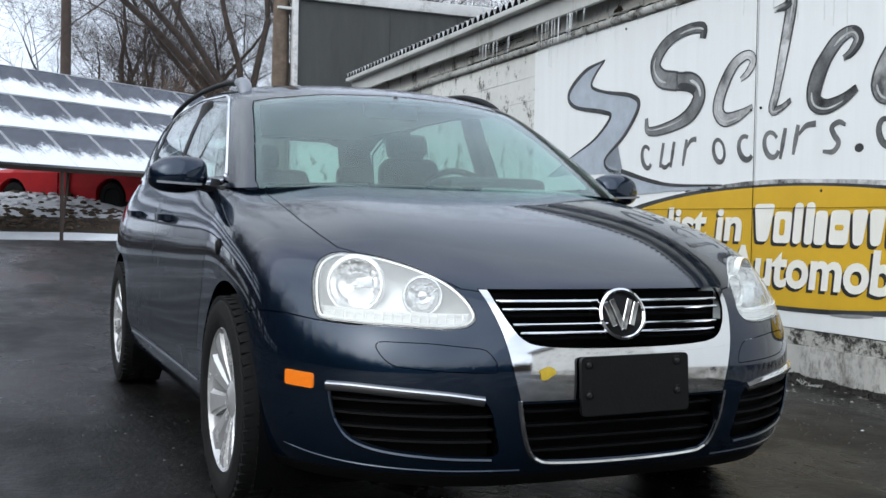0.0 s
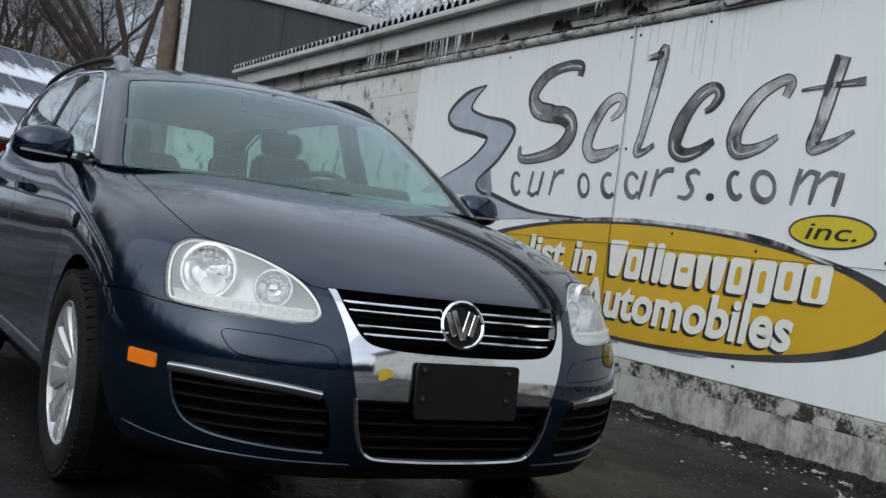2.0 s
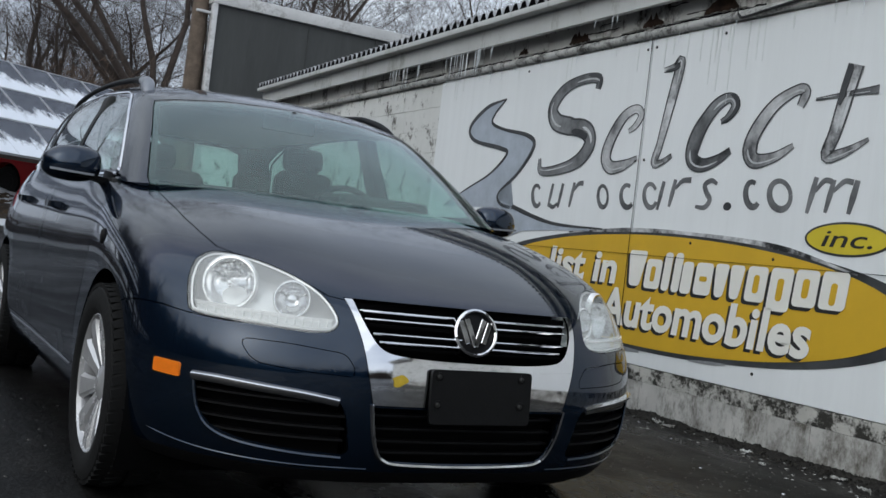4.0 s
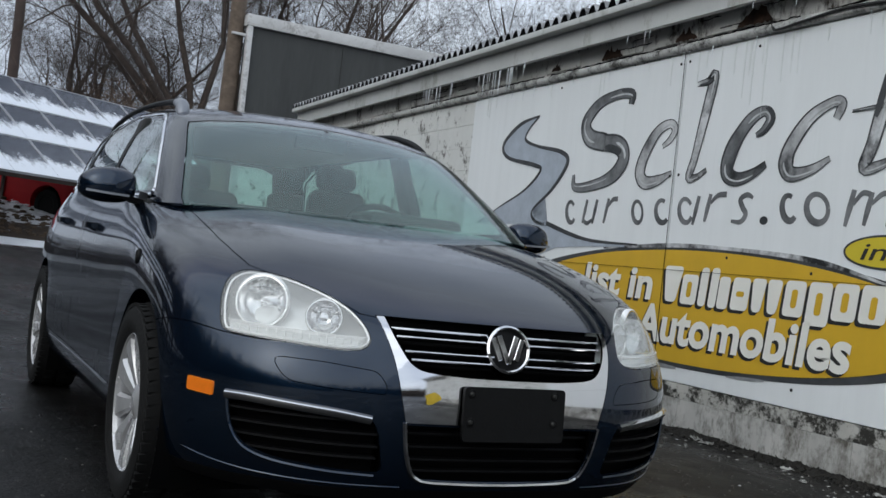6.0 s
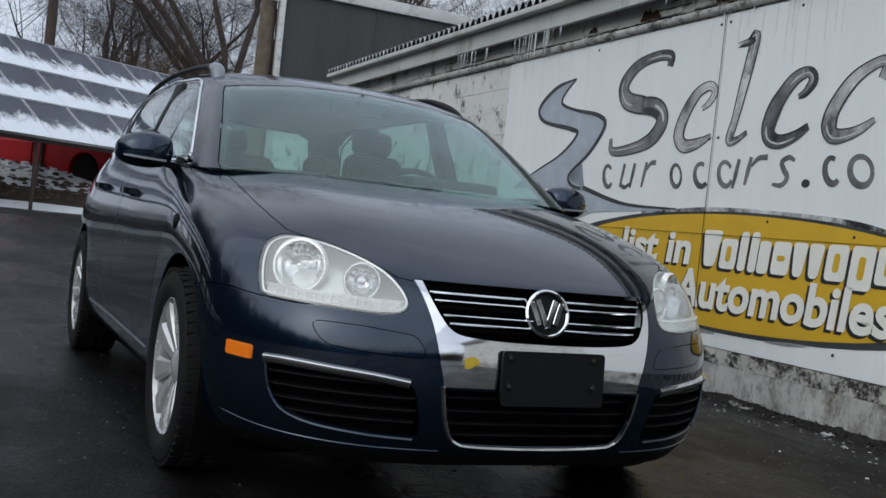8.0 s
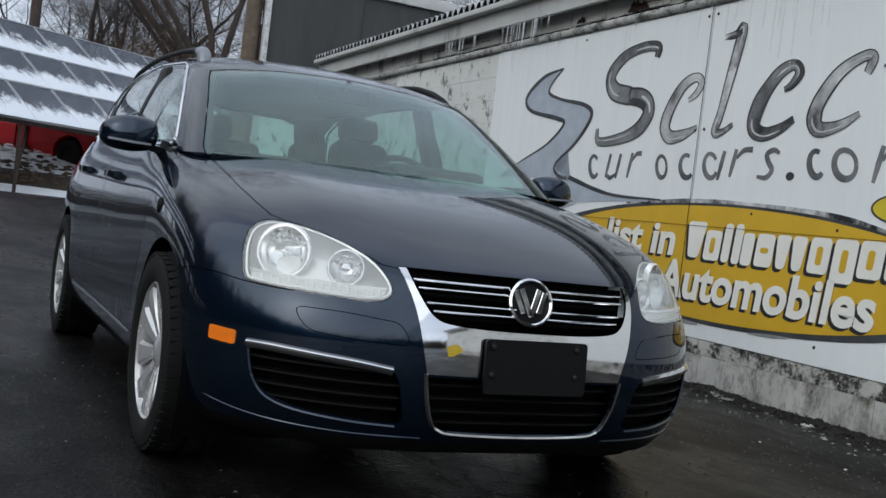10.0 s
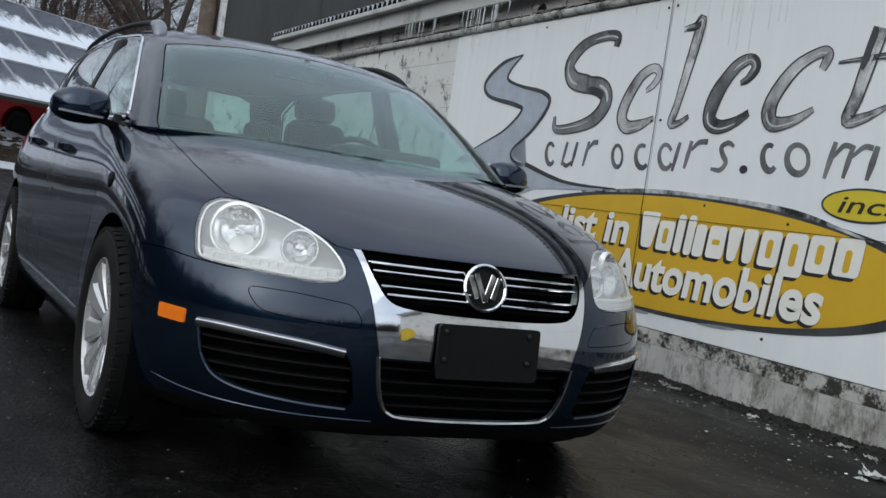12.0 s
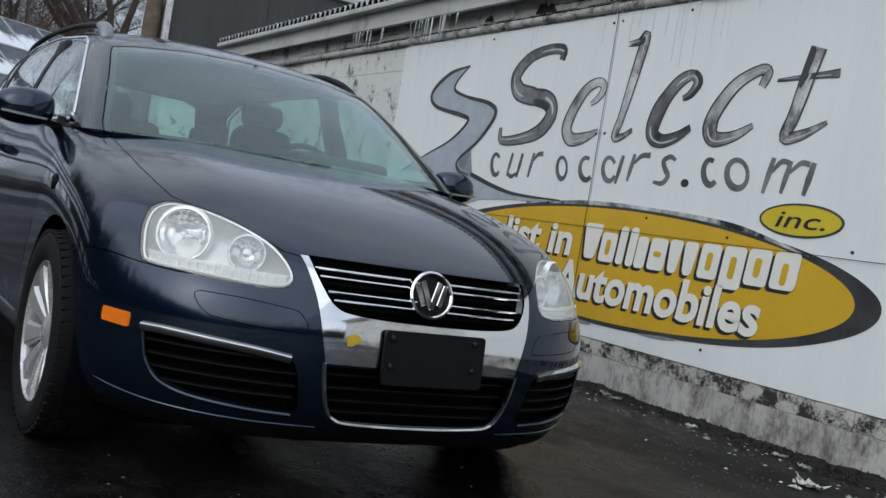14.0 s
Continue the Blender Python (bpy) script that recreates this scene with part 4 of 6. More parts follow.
for u in (-12.0, -9.9, -7.75, -5.6, -3.4, -1.25, 0.85, 3.0):
    a = ARR @ Vector((u, 0.12, -0.03))
    bm = bmesh.new()
    tube(bm, [(a.x, a.y, ground_height(a.x, a.y) - 0.1), (a.x, a.y, a.z - 0.02)], 0.032, 8)
    part("post", bm, DARKPOLE, array)
    b = ARR @ Vector((u, 3.2, -0.03))
    bm = bmesh.new()
    tube(bm, [(b.x, b.y, ground_height(b.x, b.y) - 0.1), (b.x, b.y, b.z)], 0.035, 8)
    part("post", bm, DARKPOLE, array)
    bm = bmesh.new()
    tube(bm, [(a.x, a.y, ground_height(a.x, a.y) + 0.1), tuple(ARR @ Vector((u + 0.5, 0.6, -0.05)))], 0.025, 6)
    part("brace", bm, DARKPOLE, array)
bm = bmesh.new()
box(bm, -13.0, 5.0, 0.0, 0.06, -0.12, -0.04)
bm.transform(ARR)
bmesh.ops.recalc_face_normals(bm, faces=bm.faces[:])
part("rail", bm, DARKPOLE, array)

# ---- red vehicle parked on the bank behind the array ----
RED = mat("red_car_paint", (0.48, 0.010, 0.016), 0.5, vary=0.25, scale=2, coat=0.15, spec=0.3)
red = thing("red_car", "red car body sunk into the snowy bank behind panels", "car")
cx, cy = 0.50, 21.3
gz = ground_height(cx, cy) - 0.36
turned = Matrix.Translation((cx, cy, gz)) @ pose(0, 0, 0, 0, 0, -44)
bm = bmesh.new()
rows = []
for x, zt in ((-2.2, 0.62), (-2.1, 0.82), (-1.3, 0.92), (-0.7, 1.30), (0.6, 1.36), (1.2, 0.98), (2.0, 0.92), (2.2, 0.66)):
    rows.append([bm.verts.new((x, y, z)) for y, z in ((-0.82, 0.22), (-0.86, 0.5), (-0.84, min(zt, 0.8)), (-0.62, zt), (0.62, zt), (0.84, min(zt, 0.8)), (0.86, 0.5), (0.82, 0.22))])
for a, b in zip(rows, rows[1:]):
    for k in range(8):
        bm.faces.new((a[k], a[(k + 1) % 8], b[(k + 1) % 8], b[k]))
bm.faces.new(rows[0][::-1])
bm.faces.new(rows[-1])
bmesh.ops.recalc_face_normals(bm, faces=bm.faces[:])
me = bpy.data.meshes.new("red_body")
bm.to_mesh(me)
bm.free()
for x in (-1.25, 1.25):
    ring = [(x + 0.37 * math.cos(a), 0.32 + 0.37 * math.sin(a)) for a in (2 * math.pi * k / 32 for k in range(32))]
    me = boolean(me, prism(ring, (1, 0, 0), (0, 0, 1), -2.0, 2.0), "DIFFERENCE")
me.transform(turned)
part("body", me, RED, red)
for name, block, material in (("dark_interior", (-1.9, 1.9, -0.6, 0.6, 0.25, 0.75), RUBBER), ("door_gap", (-0.06, -0.045, -0.866, -0.85, 0.30, 0.80), GAP)):
    bm = bbox(*block)
    bm.transform(turned)
    part(name, bm, material, red)
for x in (-1.25, 1.25):
    bm = bmesh.new()
    lathe(bm, [(0, -0.10), (0.17, -0.10), (0.19, -0.12), (0.29, -0.11), (0.31, -0.06), (0.31, 0.08), (0, 0.08)], 28, "y")
    bm.transform(turned @ pose(x, -0.70, 0.30))
    part("wheel", bm, RUBBER, red, "dark wheel deep in its arch")

# ---- bare winter trees ----
BARK = mat("bark_brown", (0.062, 0.046, 0.038), 0.95, second=(0.028, 0.021, 0.017), scale=5, bump=0.5, bump_scale=20)
TWIG = mat("twig_brown", (0.055, 0.040, 0.032), 0.95, vary=0.35, scale=3)

BRUSH = mat("brush_brown", (0.16, 0.105, 0.070), 0.95, vary=0.4, scale=3)


class TubeSoup:
    def __init__(self):
        self.v, self.f = [], []

    def tube(self, pts, radii, sides):
        up = None
        base = len(self.v)
        for i, p in enumerate(pts):
            d = (pts[min(i + 1, len(pts) - 1)] - pts[max(i - 1, 0)]).normalized()
            if up is None:
                up = d.orthogonal().normalized()
            up = (up - d * up.dot(d)).normalized()
            s = d.cross(up)
            for k in range(sides):
                a = 2 * math.pi * k / sides
                self.v.append(p + (up * math.cos(a) + s * math.sin(a)) * radii[i])
        for i in range(len(pts) - 1):
            for k in range(sides):
                a, b = base + i * sides, base + (i + 1) * sides
                self.f.append((a + k, a + (k + 1) % sides, b + (k + 1) % sides, b + k))

    def mesh(self, name, material):
        me = bpy.data.meshes.new(name)
        me.from_pydata([tuple(p) for p in self.v], [], self.f)
        for p in me.polygons:
            p.use_smooth = True
        me.materials.append(material)
        return me


def tree_meshes(seed, height, spread, stems=1, kids_at=(9, 7, 6, 4), girth=0.016, leans=None):
    rng = random.Random(seed)
    wood, fine = TubeSoup(), TubeSoup()

    def grow(p, d, length, r, level):
        n = (7, 6, 5, 3, 3)[level]
        pts, radii = [p], [r]
        for k in range(n):
            d = (d + Vector((rng.gauss(0, 0.13), rng.gauss(0, 0.13), rng.gauss(0.05, 0.08))) * (0.95, 1.2, 1.7, 2.0, 2.0)[level]).normalized()
            p = p + d * length / n
            pts.append(p)
            radii.append(r * (1 - 0.86 * (k + 1) / n))
        (wood if level < 2 else fine).tube(pts, radii, (8, 6, 4, 3, 3)[level])
        if level == len(kids_at):
            return
        kids = kids_at[level]
        for k in range(kids):
            t = rng.uniform(0.28 if level == 0 else 0.2, 1.0)
            i = min(int(t * n), n - 1)
            q = pts[i].lerp(pts[i + 1], t * n - i)
            side = Vector((rng.gauss(0, 1), rng.gauss(0, 1), rng.gauss(0.15, 0.5))).normalized()
            nd = (d * rng.uniform(0.3, 0.9) + side * spread).normalized()
            grow(q, nd, length * rng.uniform(0.38, 0.68), max(0.0052, radii[i] * rng.uniform(0.26, 0.46)), level + 1)
    if leans:
        wood.tube([Vector((0.1, 0, -0.2)), Vector((0.05, 0, 1.0)), Vector((0, 0, 2.2)), Vector((-0.1, 0, 3.2))], [height * girth * k for k in (2.4, 2.0, 2.0, 1.6)], 12)
    for lean in leans or ():
        grow(Vector((lean[0] * 0.25, 0, 2.6)), Vector(lean).normalized(), height * rng.uniform(0.75, 0.95), height * girth * rng.uniform(0.85, 1.1), 0)
    for s in range(0 if leans else stems):
        lean = Vector((rng.gauss(0, 0.28), rng.gauss(0, 0.2), 1)).normalized() if stems > 1 else Vector((rng.gauss(0, 0.04), rng.gauss(0, 0.04), 1)).normalized()
        grow(Vector((rng.gauss(0, 0.2) * (stems > 1), rng.gauss(0, 0.2) * (stems > 1), -0.2)), lean, height * rng.uniform(0.7, 0.85), height * girth, 0)
    return wood.mesh("trunk", BARK), fine.mesh("crown", TWIG)


KINDS = [tree_meshes(1, 13, 0.9), tree_meshes(2, 15, 0.75, 2), tree_meshes(3, 11, 1.0), tree_meshes(4, 14, 0.8), tree_meshes(8, 12, 0.85, 3), tree_meshes(14, 14, 0.6, girth=0.0096, kids_at=(11, 9, 6, 4), leans=((-0.75, 0, 1), (-0.42, 0.1, 1), (-0.14, 0, 1), (0.10, 0.1, 1), (-1.4, -0.1, 1)))]
FAR = [tree_meshes(41, 13, 0.9, 1, (8, 6, 4)), tree_meshes(42, 14, 0.8, 2, (8, 6, 4)), tree_meshes(43, 12, 0.9, 1, (8, 6, 4))]


def tree(kind, x, y, turn, size, kinds=None):
    t = thing("bare_tree", "bare leafless brown tree in winter", "tree", "bare trees")
    a, b = (kinds or KINDS)[kind]
    for name, me in (("trunk", a), ("crown", b)):
        o = new(name, me)
        o.parent = t
    t.matrix_basis = Matrix.Translation((x, y, ground_height(x, y))) @ pose(0, 0, 0, 0, 0, turn) @ Matrix.Diagonal((size, size, size, 1))
    return t


rng = random.Random(21)
nearer = [(0, 13.0, 38.0, 1.1), (2, 17.0, 37.0, 1.1), (3, 5.2, 38.0, 0.8), (2, 8.8, 36.0, 1.0), (1, 9.8, 37.0, 1.1), (4, 7.6, 42.0, 1.0), (1, 4.2, 42.0, 0.8), (1, 9.5, 30.0, 1.0), (3, 11.5, 33.0, 1.0), (0, 13.0, 29.0, 1.0), (4, 15.5, 33.0, 1.0), (2, 7.0, 37.0, 0.85), (4, 3.6, 37.0, 0.75), (1, 3.2, 39.0, 0.9), (2, 4.6, 41.0, 0.95), (1, 12.0, 44.0, 1.0), (3, 6.2, 43.0, 0.75), (2, 11.0, 35.0, 0.9), (0, 5.4, 34.0, 0.6), (1, 8.2, 33.0, 0.75)]
farther = [(2, 17.5, 30.0, 1.1), (1, 20.0, 34.0, 1.0), (3, 23.0, 31.0, 1.0), (0, 26.0, 36.0, 1.0), (0, 14.0, 41.0, 1.1), (3, 19.5, 42.0, 1.1), (1, 2.6, 44.0, 0.6), (0, 0.6, 60.0, 0.5), (2, -1.2, 62.0, 0.42), (3, -2.6, 60.0, 0.4), (0, 5.2, 46.0, 0.8), (2, 7.4, 44.0, 0.8)]
tree(5, 6.0, 30.5, 0, 1.0)
for k, x, y, size in nearer + farther:
    tree(k, x, y, rng.uniform(0, 360), size * rng.uniform(0.76, 0.90))
# trees left of the array, seen in the side windows
for k, x, y, size in ((0, -6.4, 34.0, 0.85), (3, -9.5, 34.0, 0.95), (1, -13.0, 33.0, 0.95), (2, -17.0, 34.0, 1.0)):
    tree(k, x, y, rng.uniform(0, 360), size)
# brown brush along the bank
SHRUB = [tree_meshes(31, 3.0, 1.0, 6, (6, 4, 4)), tree_meshes(32, 3.6, 0.9, 7, (6, 4, 4))]
for a, b in SHRUB:
    b.materials[0] = BRUSH
for k in range(20):
    x, y = 1.8 + 0.42 * k + rng.uniform(-0.3, 0.3), 25.5 + 0.16 * k + rng.uniform(-1.5, 2.5)
    t = thing("bare_shrub", "brown leafless shrub on the bank", "shrub", "bare shrubs")
    for name, me in zip(("stem", "brushwood"), SHRUB[k % 2]):
        new(name, me).parent = t
    size = rng.uniform(0.6, 1.0)
    t.matrix_basis = Matrix.Translation((x, y, ground_height(x, y))) @ pose(0, 0, 0, 0, 0, rng.uniform(0, 360)) @ Matrix.Diagonal((size, size, size, 1))
# trees beside the lot
for k in range(16):
    a = radians(104 + 38 * k / 15)
    r = rng.uniform(24, 32) if k < 4 else rng.uniform(13, 22)
    tree(k % 3, r * math.cos(a) - 2.5, r * math.sin(a), rng.uniform(0, 360), rng.uniform(0.8, 1.1), FAR)
# the wood that rings the lot behind and beside the camera
for k in range(54):
    a = radians(142 + 190 * k / 53)
    r = rng.uniform(20, 30) if k < 8 else rng.uniform(58, 80)
    tree(k % 3, r * math.cos(a), r * math.sin(a) - 2, rng.uniform(0, 360), rng.uniform(0.8, 1.1), FAR)

# unseen saplings, added to darken what the car's paint reflects
def unseen_woods():
    rng = random.Random(77)
    soup = TubeSoup()
    for k in range(7500):
        a = radians(rng.uniform(112, 338))
        r = rng.uniform(36, 60)
        x, y = r * math.cos(a), r * math.sin(a)
        z, h = ground_height(x, y), 6.0 + 11.0 * rng.random() ** 1.2
        h *= 1.0 - 0.72 * min(1.0, max(0.0, (math.degrees(a) - 185) / 35))      # lower here, so the bumper reflects more sky
        bend = Vector((rng.gauss(0, 0.5), rng.gauss(0, 0.5), 0))
        soup.tube([Vector((x, y, z - 0.2)), Vector((x, y, z + h * 0.5)) + bend * 0.4, Vector((x, y, z + h)) + bend], [0.10, 0.16, 0.03], 3)
    tagged(new("unseen_woods", soup.mesh("unseen_woods", TWIG)), "added unseen saplings round the lot that darken the car's reflections", "woods", kind="stuff")


unseen_woods()

# ---- loose stones, flakes of paint and snow crumbs on the lot ----
def scatter(name, count, place, size, material, label, category, seed, flat=0.5):
    rng = random.Random(seed)
    verts, faces = [], []
    for _ in range(count):
        x, y = place(rng)
        r = size * rng.uniform(0.5, 1.5)
        b = len(verts)
        ang = rng.uniform(0, 6.28)
        k = 6
        for ring, (h, w) in enumerate(((0.0, 1.0), (flat * 0.7, 0.8))):
            for i in range(k):
                a = ang + 2 * math.pi * i / k
                q = r * w * rng.uniform(0.75, 1.2)
                verts.append((x + q * math.cos(a), y + q * math.sin(a), ground_height(x, y) - 0.002 + h * r))
        verts.append((x, y, ground_height(x, y) + flat * r))
        for i in range(k):
            j = (i + 1) % k
            faces.append((b + i, b + j, b + k + j, b + k + i))
            faces.append((b + k + i, b + k + j, b + 2 * k))
    me = bpy.data.meshes.new(name)
    me.from_pydata(verts, [], faces)
    me.materials.append(material)
    return tagged(new(name, me), label, category, kind="stuff")


def beside_wall(depth):
    def place(rng):
        s, out = rng.uniform(-2.0, 5.5), 0.02 + depth * rng.random() ** 2
        p = WALL @ Vector((s, out, 0))
        return p.x, p.y
    return place


def on_lot(rng):
    return rng.uniform(-5, 2.3), rng.uniform(-2.0, 12)


STONE = mat("grey_gravel", (0.085, 0.080, 0.073), 0.9, second=(0.02, 0.019, 0.018), scale=30)
FLAKE = mat("paint_flakes", (0.34, 0.34, 0.32), 0.8, vary=0.3, scale=20)
MOSS = mat("dead_moss", (0.024, 0.021, 0.016), 0.95, second=(0.006, 0.0055, 0.0045), scale=32, bump=0.8, bump_scale=120)
scatter("gravel", 2600, beside_wall(1.3), 0.006, STONE, "loose grey gravel along the foot of the wall", "gravel", 3)
scatter("paint_flakes", 420, beside_wall(0.5), 0.009, FLAKE, "white paint flakes fallen below the wall", "debris", 4, 0.3)
scatter("moss", 1900, beside_wall(0.12), 0.008, MOSS, "dark moss and dead leaves against the wall", "debris", 5, 0.8)


def litter_bank():
    """Rotting leaves and soil washed up against the wall, ragged along the top."""
    rng = random.Random(31)
    verts, faces = [], []
    n, deep = 520, 5
    ridge = [0.0] * (n + 1)
    for waves, size in ((9, 0.016), (37, 0.012), (130, 0.010)):
        knots = [rng.random() * size for _ in range(waves + 2)]
        for i in range(n + 1):
            u = i / n * waves
            k = int(u)
            ridge[i] += knots[k] * (1 - u + k) + knots[k + 1] * (u - k)
    for i in range(n + 1):
        at = -2.0 + 7.5 * i / n
        for j in range(deep + 1):
            v = j / deep
            q = WALL @ Vector((at + rng.uniform(-0.004, 0.004), 0.012 + (0.05 + 1.9 * ridge[i]) * v, 0))
            z = ground_height(q.x, q.y) - 0.004 + (0.012 + 1.5 * ridge[i]) * (1 - v) ** 1.6 + rng.uniform(0, 0.008) * (1 - v)
            verts.append((q.x, q.y, z))
    for i in range(n):
        for j in range(deep):
            a = i * (deep + 1) + j
            faces.append((a, a + 1, a + deep + 2, a + deep + 1))
    for i in range(3200):                                   # curled leaf scraps and stalks on the bank
        k = rng.randrange(n)
        v = rng.random()
        q = WALL @ Vector((-2.0 + 7.5 * k / n, 0.014 + (0.05 + 1.9 * ridge[k]) * v, 0))
        z = ground_height(q.x, q.y) + (0.012 + 1.5 * ridge[k]) * (1 - v) ** 1.6
        a, r0, up = rng.uniform(0, 6.28), rng.uniform(0.004, 0.012), rng.uniform(0.002, 0.016)
        d = Vector((math.cos(a), math.sin(a), 0)) * r0
        e = Vector((-d.y, d.x, 0)) * 0.5
        b = len(verts)
        c = Vector((q.x, q.y, z))
        verts += [tuple(c - d), tuple(c + e + Vector((0, 0, up * 0.5))), tuple(c + d + Vector((0, 0, up))), tuple(c - e + Vector((0, 0, up * 0.3)))]
        faces.append((b, b + 1, b + 2, b + 3))
    me = bpy.data.meshes.new("litter_bank")
    me.from_pydata(verts, [], faces)
    me.materials.append(MOSS)
    tagged(new("litter_bank", me), "dark rotting leaves and soil banked against the wall", "debris", kind="stuff")


litter_bank()
scatter("gravel", 2600, on_lot, 0.006, STONE, "scattered small stones on the asphalt", "gravel", 6)
scatter("snow_crumbs", 24, beside_wall(0.9), 0.007, SNOW, "small crumbs of dirty snow on asphalt", "snow", 7, 0.35)



SCRAPWHITE = mat("scrap_white", (0.55, 0.55, 0.53), 0.8, vary=0.25, scale=15)
SCRAPS = ((0.43, 0.50, 0.085), (0.12, 0.33, 0.07), (0.22, 0.46, 0.05), (0.40, 0.62, 0.035), (2.35, 0.06, 0.06), (2.22, 0.10, 0.05), (1.55, 0.12, 0.04), (0.95, 0.10, 0.045), (0.70, 0.22, 0.04), (0.05, 0.14, 0.06), (1.25, 0.30, 0.03), (3.0, 0.07, 0.05))


def scrap(s_along, out, size, seed, material):
    """A crumpled flake of peeled paint that lies on the asphalt."""
    rng = random.Random(seed)
    bm = bmesh.new()
    n = 9
    grid = []
    for j in range(n):
        row = []
        for i in range(n):
            u, v = i / (n - 1) - 0.5, j / (n - 1) - 0.5
            edge = 1 + 0.45 * noise.noise((u * 4, v * 4, seed))
            lift = 0.012 + 0.55 * size * abs(noise.noise((u * 5, v * 5, seed + 0.5)))
            row.append(bm.verts.new((u * size * edge * 1.6, v * size * edge * 0.8, lift)))
        grid.append(row)
    for j in range(n - 1):
        for i in range(n - 1):
            corner = (i in (0, n - 2)) and (j in (0, n - 2))
            if not corner and rng.random() > 0.06:
                bm.faces.new((grid[j][i], grid[j][i + 1], grid[j + 1][i + 1], grid[j + 1][i]))
    bmesh.ops.delete(bm, geom=[v for v in bm.verts if not v.link_faces], context="VERTS")
    bmesh.ops.solidify(bm, geom=bm.faces[:], thickness=0.002)
    low = min(v.co.z for v in bm.verts)
    place = WALL @ Vector((s_along, out, 0))
    bm.transform(Matrix.Translation((place.x, place.y, -low)) @ pose(0, 0, 0, 0, 0, rng.uniform(60, 130)))
    ob = part("paint_scrap", bm, material)
    tagged(ob, "crumpled scrap of peeled white paint on the asphalt", "debris", "paint scraps")


for k, (a, o, size) in enumerate(SCRAPS):
    scrap(a, o, size, 60 + k, FLAKE if k % 3 else SCRAPWHITE)


def on_verge(rng):
    return rng.uniform(-9, 4.5), 18.25 + 1.1 * rng.random() ** 1.3


def on_bank(rng):
    return rng.uniform(-9, 4.5), 19.1 + 2.2 * rng.random()


LITTER = mat("dead_grass_brown", (0.11, 0.075, 0.048), 0.95, second=(0.035, 0.026, 0.018), scale=6)
scatter("dead_grass", 1300, on_verge, 0.06, LITTER, "brown dead grass and leaves on the verge", "dead grass", 8, 0.7)
scatter("dead_grass", 350, on_bank, 0.06, LITTER, "brown dead grass poking through the snowy bank", "dead grass", 9, 0.8)
scatter("snow_lumps", 700, on_bank, 0.08, SNOW, "lumps of old snow on the bank", "snow", 10, 0.4)

# cable slung along the ledge
bm = bmesh.new()
tube(bm, catmull([(2.12, 0.02, 2.47), (2.07, 0.05, 2.42), (2.015, 0.06, 2.398), (1.777, 0.06, 2.418), (1.535, 0.06, 2.433), (1.308, 0.06, 2.423), (1.145, 0.06, 2.411), (0.6, 0.06, 2.42), (-0.5, 0.06, 2.43)], 5), 0.008, 8)
on_wall("cable", bm, INKSOLID, wall, "black cable slung along the ledge")

# ---- the car: front towards -y, built on its own axes ----
def cage_mesh(rows, lid, levels=3):
    """Subdivided half cage, mirrored: rows of points round the body, and a lid grid that shares the top row's points."""
    bm = bmesh.new()
    store = {}

    def v(p):
        k = tuple(round(c, 4) for c in p)
        if k not in store:
            store[k] = bm.verts.new(p)
        return store[k]

    def quad(a, b, c, d):
        vs = []
        for p in (a, b, c, d):
            q = v(p)
            if q not in vs:
                vs.append(q)
        if len(vs) > 2:
            bm.faces.new(vs)
    for sx in (1, -1):
        m = [[(p[0] * sx, p[1], p[2]) for p in r] for r in rows]
        l = [[(p[0] * sx, p[1], p[2]) for p in r] for r in lid]
        for g in (m, l):
            for a, b in zip(g, g[1:]):
                for i in range(len(a) - 1):
                    quad(a[i], a[i + 1], b[i + 1], b[i])
    bmesh.ops.recalc_face_normals(bm, faces=bm.faces[:])
    me = bpy.data.meshes.new("cage")
    bm.to_mesh(me)
    bm.free()
    return evaluated(me, ("SUBSURF", {"levels": levels}))


# plan of the body at bumper height: x, y
PLAN = [(0, 0.01), (0.27, 0.014), (0.49, 0.053), (0.683, 0.168), (0.812, 0.33), (0.882, 0.50), (0.893, 0.72), (0.895, 0.95), (0.888, 1.25), (0.889, 1.8),
        (0.892, 2.5), (0.905, 3.1), (0.908, 3.6), (0.865, 4.1), (0.73, 4.42), (0.4, 4.54), (0, 4.56)]
SHOULDER = [(0, 0.045, 0.648), (0.27, 0.055, 0.648), (0.47, 0.11, 0.653), (0.65, 0.228, 0.668), (0.785, 0.393, 0.70), (0.865, 0.555, 0.735), (0.885, 0.76, 0.77),
            (0.89, 1.0, 0.795), (0.882, 1.28, 0.813), (0.88, 1.8, 0.83), (0.88, 2.5, 0.85), (0.888, 3.1, 0.86), (0.888, 3.6, 0.87), (0.845, 4.1, 0.88),
            (0.71, 4.40, 0.885), (0.38, 4.51, 0.885), (0, 4.53, 0.885)]
TOP = [(0, 0.112, 0.716), (0.27, 0.125, 0.716), (0.46, 0.185, 0.722), (0.615, 0.30, 0.745), (0.72, 0.44, 0.778), (0.795, 0.61, 0.82), (0.83, 0.82, 0.868),
       (0.845, 1.05, 0.913), (0.83, 1.34, 0.962), (0.805, 1.85, 0.99), (0.805, 2.5, 1.012), (0.805, 3.1, 1.03), (0.785, 3.6, 1.045), (0.71, 4.15, 1.06),
       (0.58, 4.42, 1.06), (0.3, 4.5, 1.06), (0, 4.52, 1.06)]


